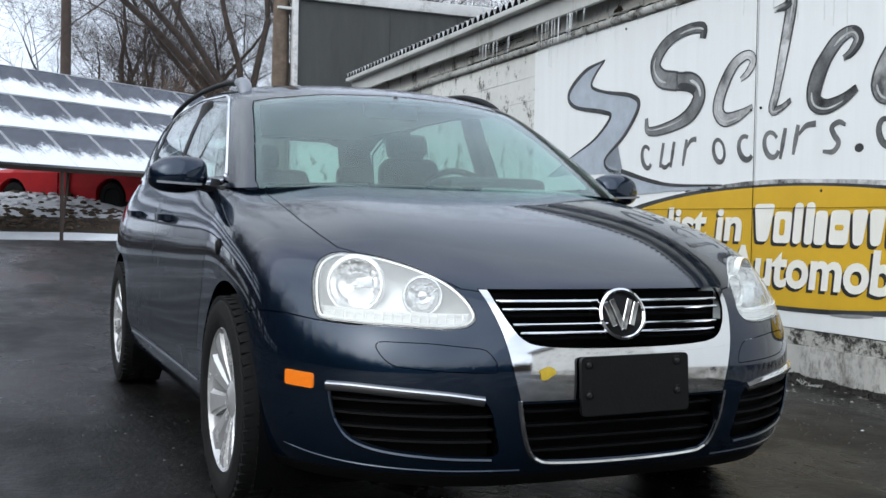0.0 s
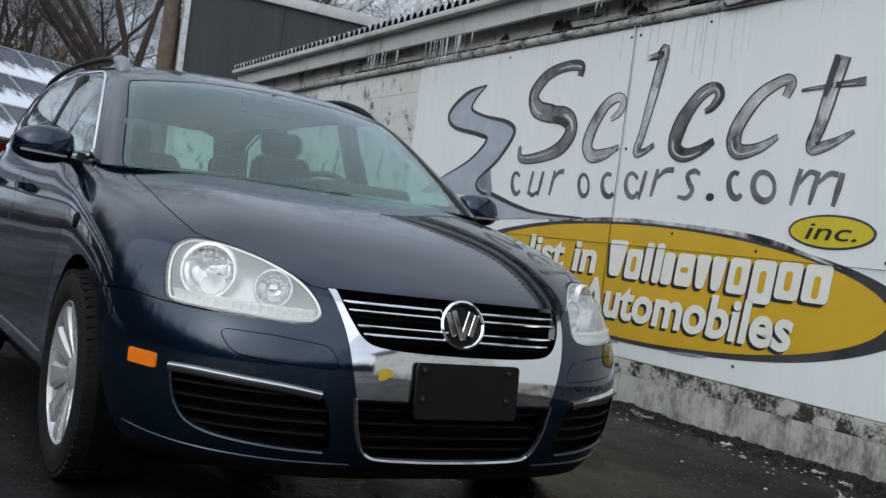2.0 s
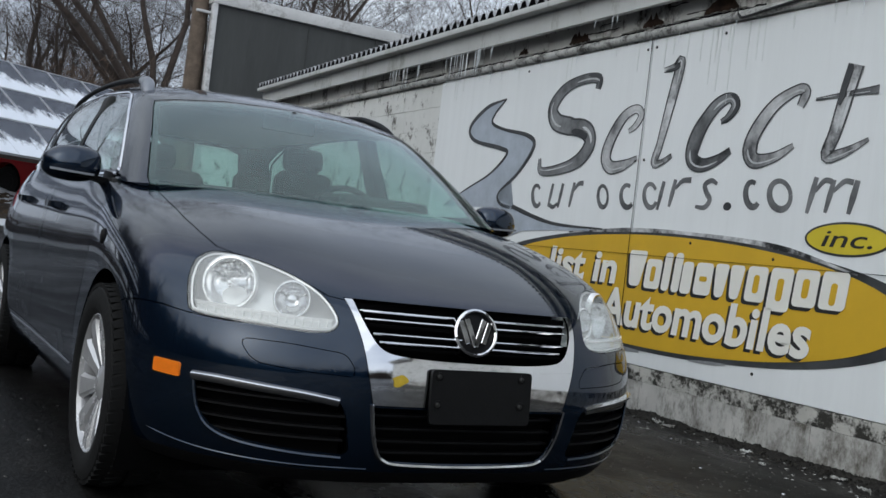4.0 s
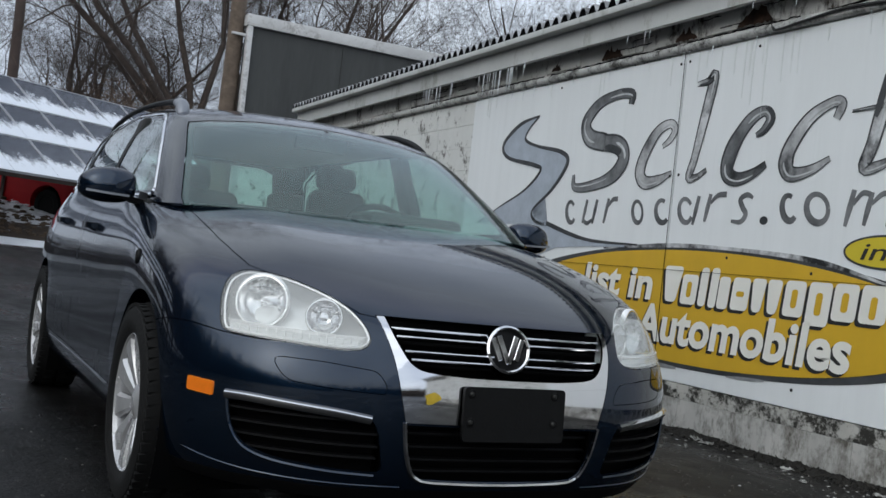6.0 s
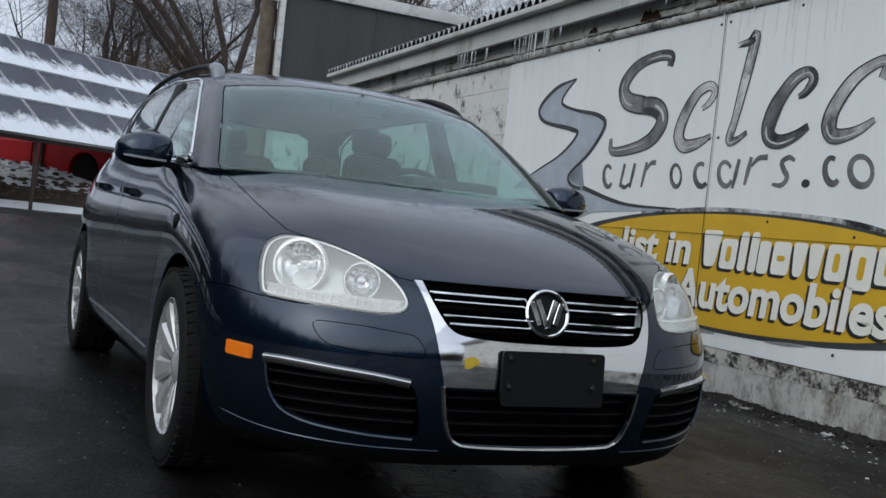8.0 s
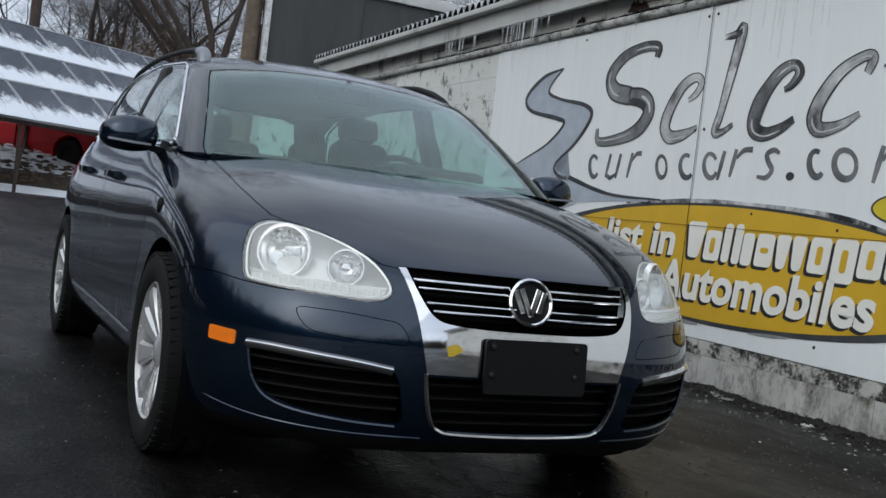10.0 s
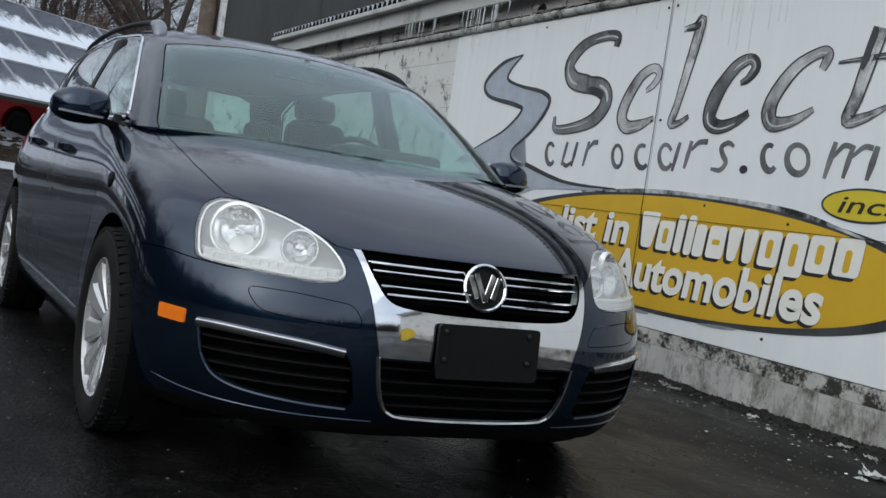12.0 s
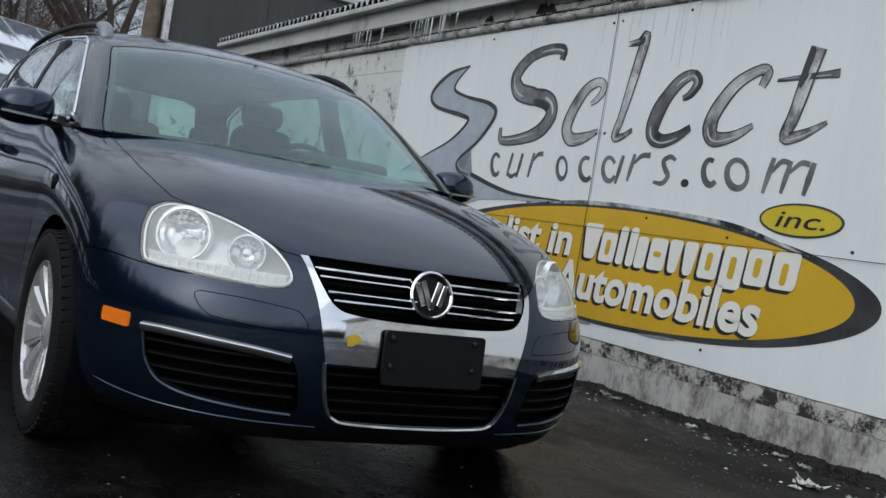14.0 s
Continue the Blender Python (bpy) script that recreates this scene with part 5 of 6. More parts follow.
def body_shell():
    rows = []
    for z, push in ((0.19, 0.07), (0.235, 0.03), (0.34, 0.006), (0.46, 0.0), (0.55, 0.006)):
        row = []
        for i, (x, y) in enumerate(PLAN):
            k = 1 - push / 0.9
            yy = y + push * (1 if y < 0.6 else (-1 if y > 4.0 else 0)) * (1 if abs(x) < 0.8 else 0.5)
            row.append((x * k if x > 0.5 else x, yy, z))
        rows.append(row)
    rows += [SHOULDER, TOP]
    zc = (0.716, 0.822, 0.905, 0.962, 1.0)
    yc = (0.112, 0.335, 0.62, 0.92, 1.2)
    lid = [TOP[:5]]
    for j in range(1, 5):
        ex, ey, ez = TOP[4 + j]
        row = []
        for i, f in enumerate((0, 0.3, 0.58, 0.82)):
            row.append((ex * f, yc[j] + (ey - yc[j]) * f ** 2.5, zc[j] - (zc[j] - ez) * f ** 3.2 + (0.011 if i == 2 else 0.0)))
        lid.append(row + [TOP[4 + j]])
    return cage_mesh(rows, lid)


BELT = [(0, 1.09, 0.99), (0.375, 1.11, 0.988), (0.655, 1.13, 0.978), (0.775, 1.215, 0.970), (0.795, 1.62, 0.985), (0.792, 2.25, 1.0), (0.792, 2.9, 1.018), (0.775, 3.6, 1.04),
        (0.70, 4.15, 1.06), (0.57, 4.42, 1.06), (0.3, 4.5, 1.06), (0, 4.52, 1.06)]
EAVES = [(0, 1.81, 1.415), (0.32, 1.825, 1.41), (0.562, 1.868, 1.381), (0.622, 1.985, 1.396), (0.617, 2.18, 1.413), (0.622, 2.52, 1.445), (0.622, 3.0, 1.45), (0.61, 3.55, 1.43),
         (0.565, 3.97, 1.40), (0.48, 4.14, 1.38), (0.27, 4.2, 1.38), (0, 4.22, 1.38)]


def cabin_shell():
    rows = [BELT]
    for t in (0.33, 0.66):
        row = []
        for i, (a, b) in enumerate(zip(BELT, EAVES)):
            p = Vector(a).lerp(Vector(b), t)
            out = 0.02 if 3 < i < 9 else 0.008
            p.x += out * (1 if p.x > 0.4 else 0)
            p.y -= 0.02 if i < 3 else 0
            p.z += 0.012 if i < 3 else 0
            row.append(tuple(p))
        rows.append(row)
    rows.append(EAVES)
    lid = [EAVES[:4]]
    zc = (1.415, 1.47, 1.497, 1.517, 1.512, 1.475)
    yc = (1.81, 2.1, 2.5, 3.0, 3.55, 3.97)
    for j in range(1, 5):
        ex, ey, ez = EAVES[3 + j]
        row = []
        for f in (0, 0.45, 0.8):
            row.append((ex * f, yc[j] + (ey - yc[j]) * f * f, zc[j] - (zc[j] - ez) * f ** 3))
        lid.append(row + [EAVES[3 + j]])
    lid.append([EAVES[11], EAVES[10], EAVES[9], EAVES[8]])
    return cage_mesh(rows, lid)


car = thing("station_wagon", "dark blue metallic station wagon with chrome grille, parked on asphalt", "car")
def outward(me):
    """Faces turned away from the cabin's middle."""
    mid = Vector((0, 2.2, 0.6))
    if sum((p.center - mid).dot(p.normal) for p in me.polygons) < 0:
        me.flip_normals()
    return me


def tidy(me):
    bm = bmesh.new()
    bm.from_mesh(me)
    bmesh.ops.remove_doubles(bm, verts=bm.verts[:], dist=2e-5)
    finish(bm, 34)
    bm.to_mesh(me)
    bm.free()
    return me


def bvh_of(me):
    from mathutils.bvhtree import BVHTree
    return BVHTree.FromPolygons([v.co for v in me.vertices], [tuple(p.vertices) for p in me.polygons])


def solid(me, t=0.008):
    return evaluated(me.copy(), ("SOLIDIFY", {"thickness": t, "offset": -1}))


def both(poly):
    """Half outline in |x| from the middle line round, closed on the other side."""
    return list(poly) + [(-x, z) for x, z in reversed(poly) if x > 1e-6]


XF, ZF = (1, 0, 0), (0, 0, 1)


def front_prism(poly, y0, y1, grow=0.0):
    q = [(-p[0], p[1]) for p in poly]
    return prism(grown(q, grow) if grow else q, (-1, 0, 0), ZF, y0, y1)


def side_prism(poly, x0, x1, grow=0.0):
    return prism(grown(poly, grow) if grow else poly, (0, 1, 0), ZF, x0, x1)


def top_prism(poly, z0, z1, grow=0.0):
    return prism(grown(poly, grow) if grow else poly, XF, (0, 1, 0), z0, z1)


# LENS: white haze brightens the lamp in place of reflected sky
LENS = glass("headlight_lens", (0.97, 0.98, 0.98), 0.02, 0.15)
MILKY = glass("milky_headlight_lens", (0.93, 0.95, 0.95), 0.04, 0.20)
WINDSCREEN = glass("windscreen_glass", (0.74, 0.91, 0.88))
SIDEGLASS = glass("side_window_glass", (0.80, 0.88, 0.85))
REFLECTOR = mat("reflector_silver", (0.92, 0.92, 0.92), 0.10, 1.0, vary=0.12, scale=60)
HOUSING = mat("lamp_housing_silver", (0.90, 0.90, 0.89), 0.28, 0.35, vary=0.05, scale=12)
# AMBER darkened, for the marker that is seen edge-on
DULLAMBER = mat("shaded_amber_marker", (0.20, 0.10, 0.022), 0.5, vary=0.3, scale=40)
AMBER = mat("amber_marker", (0.85, 0.20, 0.01), 0.3, vary=0.1, scale=60)
TRIM = mat("cabin_trim_dark", (0.008, 0.0085, 0.009), 0.7, vary=0.15, scale=9)
CLOTH = mat("seat_cloth", (0.006, 0.006, 0.007), 0.9, vary=0.2, scale=9)
LINING = mat("roof_lining", (0.22, 0.22, 0.21), 0.9, vary=0.06, scale=30)
PLATEMAT = mat("plate_bracket_plastic", (0.0048, 0.0048, 0.0052), 0.5, vary=0.3, scale=25, bump=0.06, bump_scale=120, spec=0.2)
SCREW = mat("dull_screw_head", (0.045, 0.045, 0.043), 0.45, 0.6, vary=0.4, scale=200)
LEAF = mat("yellow_sticker", (0.60, 0.42, 0.03), 0.5, vary=0.25, scale=90)

shell = outward(body_shell())
skin = bvh_of(shell)
B = solid(shell)


def front_at(x, z, lift=0.0):
    """The point of the front skin at x, z."""
    p, n, _, _ = skin.ray_cast(Vector((x, -1, z)), Vector((0, 1, 0)))
    return (p + n.normalized() * lift * (1 if n.y < 0 else -1)) if p else Vector((x, 0.1, z))


def flank_at(y, z, lift=0.0, tree=None):
    p, n, _, _ = (tree or skin).ray_cast(Vector((-2, y, z)), Vector((1, 0, 0)))
    return p + Vector((-lift, 0, 0)) if p else Vector((-0.85, y, z))


# wheel arches
for y in (0.872, 3.448):
    ring = [(y + 0.366 * math.cos(a), 0.312 + 0.366 * math.sin(a)) for a in (2 * math.pi * k / 72 for k in range(72))]
    B = boolean(B, side_prism(ring, -1.2, -0.5), "DIFFERENCE")
    B = boolean(B, side_prism(ring, 0.5, 1.2), "DIFFERENCE")

HEAD = [(0.713, 0.766), (0.674, 0.779), (0.61, 0.775), (0.552, 0.759), (0.498, 0.735), (0.459, 0.709), (0.433, 0.677), (0.419, 0.645), (0.421, 0.621),
        (0.446, 0.603), (0.507, 0.597), (0.607, 0.601), (0.702, 0.605), (0.752, 0.611), (0.764, 0.625), (0.764, 0.658), (0.757, 0.701), (0.739, 0.742)]
HEAD = [(p.x, p.y) for p in catmull([Vector((a, b)) for a, b in HEAD], 3, True)]
def smooth_half(poly):
    return both([(p.x, p.y) for p in catmull([Vector(q) for q in poly], 4)][:-1] + [poly[-1]])


GRILLE = smooth_half([(0.374, 0.735), (0.357, 0.66), (0.333, 0.607), (0.306, 0.573), (0.262, 0.556), (0.15, 0.548), (0, 0.546)])
SURROUND = both([(0.387, 0.694), (0.378, 0.665), (0.356, 0.585), (0.335, 0.493), (0.315, 0.417), (0, 0.417)])
LOWER = smooth_half([(0.312, 0.411), (0.298, 0.34), (0.276, 0.286), (0.255, 0.269), (0.22, 0.260), (0, 0.255)])
FOG = [(0.748, 0.452), (0.742, 0.40), (0.731, 0.355), (0.70, 0.315), (0.632, 0.292), (0.506, 0.280), (0.372, 0.275), (0.362, 0.288), (0.388, 0.392), (0.414, 0.428), (0.59, 0.445)]
FOG = rounded(FOG, 0.03, 3)
CAP = rounded([(0.662, 0.562), (0.54, 0.561), (0.402, 0.548), (0.378, 0.513), (0.378, 0.490), (0.542, 0.496), (0.63, 0.505)], 0.03, 4)
HOODLINE = both([(0, 0.099), (0.27, 0.111), (0.385, 0.136), (0.43, 0.158), (0.47, 0.207), (0.515, 0.268), (0.572, 0.339), (0.63, 0.402), (0.668, 0.456), (0.688, 0.56), (0.703, 0.70),
                 (0.706, 0.90), (0.70, 1.08), (0.685, 1.19), (0.66, 1.235), (0.5, 1.22), (0, 1.215)])


def neg(poly):
    return [(-p[0], p[1]) for p in poly]


body = {}
body["headlight"] = boolean(B, front_prism(neg(HEAD), -0.2, 0.62), "INTERSECT")
for sgn in (1, -1):
    B = boolean(B, front_prism([(p[0] * sgn, p[1]) for p in HEAD], -0.2, 0.62, 0.0025), "DIFFERENCE")
full = boolean(B, front_prism(SURROUND, -0.2, 0.3), "INTERSECT")
body["chrome_surround"] = boolean(full, front_prism(GRILLE, -0.2, 0.3), "DIFFERENCE")
B = boolean(B, front_prism(SURROUND, -0.2, 0.3, 0.002), "DIFFERENCE")
B = boolean(B, front_prism(LOWER, -0.2, 0.3), "DIFFERENCE")
for sgn in (1, -1):
    B = boolean(B, front_prism([(p[0] * sgn, p[1]) for p in FOG], -0.2, 0.5), "DIFFERENCE")
body["washer_cap"] = boolean(B, front_prism([(-p[0], p[1]) for p in CAP], -0.2, 0.4), "INTERSECT")
for sgn in (1, -1):
    B = boolean(B, front_prism([(p[0] * sgn, p[1]) for p in CAP], -0.2, 0.4, 0.0022), "DIFFERENCE")
body["hood"] = boolean(B, top_prism(HOODLINE, 0.62, 1.2), "INTERSECT")
B = boolean(B, top_prism(HOODLINE, 0.62, 1.2, 0.0035), "DIFFERENCE")
BUMPER = [(-0.3, 0.05), (0.64, 0.05), (0.64, 0.60), (0.585, 0.611), (0.50, 0.617), (0.42, 0.617), (0.33, 0.606), (0.24, 0.599), (0.165, 0.60), (0.160, 0.78), (-0.3, 0.78)]
body["front_bumper"] = boolean(B, side_prism(BUMPER, -1.2, 1.2), "INTERSECT")
LIP = [(-0.3, 0.05), (0.70, 0.05), (0.70, 0.226), (-0.3, 0.226)]
body["front_lip"] = boolean(body["front_bumper"], side_prism(LIP, -1.2, 1.2), "INTERSECT")
body["front_bumper"] = boolean(body["front_bumper"], side_prism(LIP, -1.2, 1.2), "DIFFERENCE")
B = boolean(B, side_prism(BUMPER, -1.2, 1.2, 0.003), "DIFFERENCE")
FENDER = [(0.05, 0.55), (0.66, 0.55), (0.66, 0.1), (1.325, 0.1), (1.325, 0.30), (1.305, 0.53), (1.25, 0.66), (1.222, 0.766), (1.218, 0.87), (1.25, 0.95), (1.335, 1.02), (1.335, 1.15), (0.05, 1.15)]
body["front_fender"] = boolean(B, side_prism(FENDER, -1.2, 0.0), "INTERSECT")
for a, b in ((-1.2, 0.0), (0.0, 1.2)):
    B = boolean(B, side_prism(FENDER, a, b, 0.003), "DIFFERENCE")
DOOR1 = [(1.331, 0.31), (2.35, 0.33), (2.37, 0.62), (2.37, 1.15), (1.341, 1.15), (1.341, 1.024), (1.255, 0.952), (1.223, 0.87), (1.227, 0.766), (1.255, 0.66), (1.31, 0.53)]
DOOR2 = [(2.356, 0.33), (3.03, 0.34), (3.04, 0.45), (3.10, 0.60), (3.20, 0.70), (3.33, 0.78), (3.42, 0.9), (3.45, 1.15), (2.376, 1.15), (2.376, 0.62)]
for key, poly in (("front_door", DOOR1), ("rear_door", DOOR2)):
    body[key] = boolean(B, side_prism(grown(poly, -0.0015), -1.2, -0.4), "INTERSECT")
    for a, b in ((-1.2, -0.4), (0.4, 1.2)):
        B = boolean(B, side_prism(grown(poly, 0.0015), a, b), "DIFFERENCE")

part("body", tidy(B), PAINT, car, "dark blue painted rear body and sills")
for key in ("hood", "front_bumper"):
    part(key, tidy(body[key]), PAINT, car)
part("front_lip", tidy(body["front_lip"]), BLACK, car, "black plastic lip under the bumper")
part("chrome_surround", tidy(body["chrome_surround"]), CHROME, car, "polished chrome grille surround")
panels = {}
for key in ("front_fender", "front_door", "rear_door", "washer_cap"):
    me = tidy(body[key])
    # doors take the darkened copy of the body paint
    skin_paint = DIMPAINT if "door" in key else PAINT
    panels[key] = [part(key, me, skin_paint, car), part(key, tidy(mirrored(me)), skin_paint, car)]

# ---- cabin: roof and pillars with glass ----
cshell = outward(cabin_shell())
cskin = bvh_of(cshell)
C = solid(cshell, 0.012)
GLASS = solid(cshell, 0.004)
WS = both([(0, 1.392), (0.30, 1.378), (0.50, 1.352), (0.585, 1.335), (0.604, 1.30), (0.677, 1.10), (0.711, 1.0), (0.712, 0.95), (0, 0.95)])
ws = boolean(GLASS, front_prism(grown(neg(WS), -0.002), 0.9, 2.3), "INTERSECT")
C = boolean(C, front_prism(neg(WS), 0.9, 2.3, 0.002), "DIFFERENCE")
part("windscreen", tidy(ws), WINDSCREEN, car, "clear green-tinted windscreen").visible_shadow = False
RW = both([(0, 1.372), (0.44, 1.362), (0.515, 1.335), (0.585, 1.15), (0.58, 1.10), (0, 1.10)])
rw = boolean(GLASS, front_prism(neg(RW), 3.9, 4.8), "INTERSECT")
C = boolean(C, front_prism(neg(RW), 3.9, 4.8, 0.002), "DIFFERENCE")
frit = boolean(boolean(solid(cshell, 0.003), front_prism(grown(neg(WS), -0.003), 0.9, 2.3), "INTERSECT"), front_prism(grown(neg(WS), -0.020), 0.9, 2.3), "DIFFERENCE")
frit.transform(Matrix.Translation((0, 0.007, -0.004)))
part("windscreen_border", tidy(frit), BLACK, car, "black printed border of the windscreen")
part("rear_window", tidy(rw), SIDEGLASS, car).visible_shadow = False
WIN1 = rounded([(1.46, 1.02), (1.76, 1.215), (1.985, 1.335), (2.09, 1.362), (2.355, 1.378), (2.335, 1.20), (2.32, 1.03)], 0.03, 4)
WIN2 = rounded([(2.405, 1.035), (2.435, 1.38), (2.60, 1.388), (3.0, 1.388), (3.22, 1.375), (3.24, 1.20), (3.18, 1.055)], 0.03, 4)
WIN3 = rounded([(3.34, 1.065), (3.36, 1.372), (3.66, 1.358), (3.86, 1.29), (3.95, 1.10)], 0.03, 4)
for key, poly, host in (("window", WIN1, "front_door"), ("window", WIN2, "rear_door"), ("quarter_window", WIN3, None)):
    w = tidy(boolean(GLASS, side_prism(poly, -1.2, -0.2), "INTERSECT"))
    for i, me in enumerate((w, mirrored(w))):
        part(key, me, SIDEGLASS, panels[host][i] if host else car, "tinted side window glass").visible_shadow = False
    for a, b in ((-1.2, -0.2), (0.2, 1.2)):
        C = boolean(C, side_prism(poly, a, b, 0.001), "DIFFERENCE")
part("roof", tidy(C), PAINT, car, "painted roof with window pillars")
part("roof_lining", bbox(-0.55, 0.55, 1.95, 3.9, 1.376, 1.386, 0.004), LINING, car)


def window_trim(poly, r=0.006):
    bm = bmesh.new()
    pts = [flank_at(p[0], p[1], 0.003, cskin) for p in grown(poly, 0.006)]
    pts = catmull(pts, 2, True)
    sweep(bm, pts, [(-r, -r * 0.5), (0, -r), (r, -r * 0.5), (r, r * 0.5), (0, r), (-r, r * 0.5)], up=(-1, 0, 0), closed=True)
    me = bpy.data.meshes.new("window_trim")
    finish(bm, 50)
    bm.to_mesh(me)
    bm.free()
    return me


outline = rounded([(1.43, 1.008), (1.755, 1.222), (1.99, 1.347), (2.10, 1.378), (2.6, 1.405), (3.2, 1.40), (3.62, 1.35), (3.84, 1.28), (3.97, 1.085), (3.2, 1.035), (2.3, 1.01)], 0.05, 4)
trim = window_trim(outline)
for i, me in enumerate((trim, mirrored(trim))):
    part("window_trim", me, CHROME, car, "bright chrome strip round the side windows")
for y0, y1, z0, z1, back in ((2.325, 2.400, 1.02, 1.385, 0.032), (3.245, 3.335, 1.04, 1.37, 0.0)):
    me = tidy(boolean(solid(cshell, 0.006), side_prism([(y0, z0), (y1, z0), (y1 + back, z1), (y0 + back, z1)], -1.2, -0.3), "INTERSECT"))
    me.transform(Matrix.Translation((-0.003, 0, 0)))
    for m in (me, mirrored(me)):
        part("pillar_cover", m, BLACK, car, "gloss black door pillar cover")

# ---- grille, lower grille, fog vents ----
# near-black sheet standing in for the shade behind the grille
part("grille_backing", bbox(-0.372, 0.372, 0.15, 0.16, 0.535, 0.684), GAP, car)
def bar(name, x0, x1, z, h, depth, material, lift, parent=car, n=10, droop=0.0, sides=4):
    bm = bmesh.new()
    pts = []
    for k in range(n + 1):
        x = x0 + (x1 - x0) * k / n
        p = front_at(x, z)
        pts.append((x, p.y + lift, z - droop * (abs(x) / 0.35) ** 2))
    prof = [(-depth / 2, -h / 2), (depth / 2, -h / 2), (depth / 2, h / 2), (-depth / 2, h / 2)]
    if sides > 4:
        prof = [(depth / 2 * math.cos(a), h / 2 * math.sin(a)) for a in (2 * math.pi * k / sides for k in range(sides))]
    sweep(bm, pts, prof)
    return part(name, bm, material, parent)


for z, half in ((0.666, 0.348), (0.645, 0.338), (0.608, 0.319), (0.587, 0.303)):
    for a, b in ((-half, -0.048), (0.048, half)):
        bar("grille_bar", a, b, z, 0.0095, 0.018, CHROME, 0.020, sides=12)
for z in (0.69, 0.657, 0.628, 0.598, 0.57):
    bar("grille_slat", -0.33, 0.33, z, 0.006, 0.03, GAP, 0.05)
# the same painted shade behind the lower grille
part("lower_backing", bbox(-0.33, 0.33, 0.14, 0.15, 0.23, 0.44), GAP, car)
for z in (0.385, 0.348, 0.312, 0.28):
    bar("lower_slat", -0.30, 0.30, z, 0.006, 0.03, BLACK, 0.045)


def front_strip(name, pts, profile, material, lift=0.004):
    bm = bmesh.new()
    P = catmull([front_at(x, z, lift) for x, z in pts], 4)
    sweep(bm, P, profile, up=(0, -1, 0.3))
    me = bpy.data.meshes.new(name)
    finish(bm, 45)
    bm.to_mesh(me)
    bm.free()
    return me


def flat_profile(w, t):
    return [(-w / 2, -t / 2), (-w / 4, t / 2), (w / 4, t / 2), (w / 2, -t / 2)]


u = both([(0.318, 0.418), (0.303, 0.34), (0.28, 0.283), (0.257, 0.263), (0.22, 0.253), (0.1, 0.248), (0, 0.247)])
part("lower_chrome_trim", front_strip("lower_chrome_trim", u, flat_profile(0.012, 0.008), CHROME), CHROME, car, "thin chrome strip framing the lower grille")
strip = front_strip("fog_strip", [(-0.752, 0.446), (-0.70, 0.447), (-0.60, 0.441), (-0.50, 0.433), (-0.41, 0.421)], [(-0.014, -0.006), (-0.010, 0.005), (0, 0.010), (0.010, 0.005), (0.014, -0.006)], CHROME, 0.004)
lip = front_strip("fog_lip", [(-0.751, 0.435), (-0.745, 0.395), (-0.732, 0.35), (-0.70, 0.307), (-0.632, 0.283), (-0.506, 0.271), (-0.38, 0.266)], flat_profile(0.011, 0.006), PAINT, 0.001)
ridge = front_strip("bumper_ridge", [(-0.86, 0.292), (-0.80, 0.266), (-0.72, 0.249), (-0.62, 0.241), (-0.50, 0.238), (-0.38, 0.237), (-0.30, 0.236)], flat_profile(0.006, 0.003), PAINT, 0.0012)
for i in (0, 1):
    part("bumper_ridge", mirrored(ridge) if i else ridge, PAINT, car)
for i in (0, 1):
    part("fog_strip", mirrored(strip) if i else strip, CHROME, car, "chrome strip over the bumper vent")
    part("vent_lip", mirrored(lip) if i else lip, PAINT, car)
    sx = 1 if i else -1
    # near-black band in place of the shade deep in the vent
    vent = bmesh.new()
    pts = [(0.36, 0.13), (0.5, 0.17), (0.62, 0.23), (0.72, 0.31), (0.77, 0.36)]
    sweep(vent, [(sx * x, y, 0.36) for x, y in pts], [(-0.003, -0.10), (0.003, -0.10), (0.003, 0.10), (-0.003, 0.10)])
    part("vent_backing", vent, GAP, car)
    for z in (0.412, 0.378, 0.344, 0.312):
        bar("vent_slat", sx * 0.375, sx * (0.735 if z > 0.33 else 0.69), z, 0.006, 0.03, BLACK, 0.03)

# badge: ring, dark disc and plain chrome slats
badge = new("badge")
badge.parent = car
badge.matrix_basis = pose(-0.004, 0.060, 0.630, -14, 0, -3)
bm = bmesh.new()
lathe(bm, [(0.059, 0.0), (0.060, -0.012), (0.064, -0.016), (0.070, -0.012), (0.072, 0.02)], 48, "y")
part("ring", bm, CHROME, badge)
bm = bmesh.new()
lathe(bm, [(0.0, -0.004), (0.057, -0.004), (0.064, 0.0), (0.064, 0.06), (0.0, 0.06)], 40, "y")
part("disc", bm, BLACK, badge)
for x, tilt in ((-0.036, -20), (-0.014, -20), (0.014, 20), (0.036, 20)):
    half = 0.034 if abs(x) > 0.02 else 0.043
    bm = bbox(-0.0085, 0.0085, -0.012, -0.003, -half, half, 0.002, 1)
    bm.transform(pose(x, 0, 0, 0, tilt, 0))
    part("badge_slat", bm, CHROME, badge)

# plate bracket with four screws, blank
bracket = new("plate_bracket")
bracket.parent = car
bracket.matrix_basis = pose(0.008, 0.002, 0.453, -3, -0.6, 0)
tagged(bracket, "empty black plastic plate bracket")
bm = prism(rounded([(-0.166, -0.076), (0.166, -0.076), (0.166, 0.076), (-0.166, 0.076)], 0.014, 4), XF, ZF, -0.006, 0.006)
part("plate", bm, PLATEMAT, bracket)
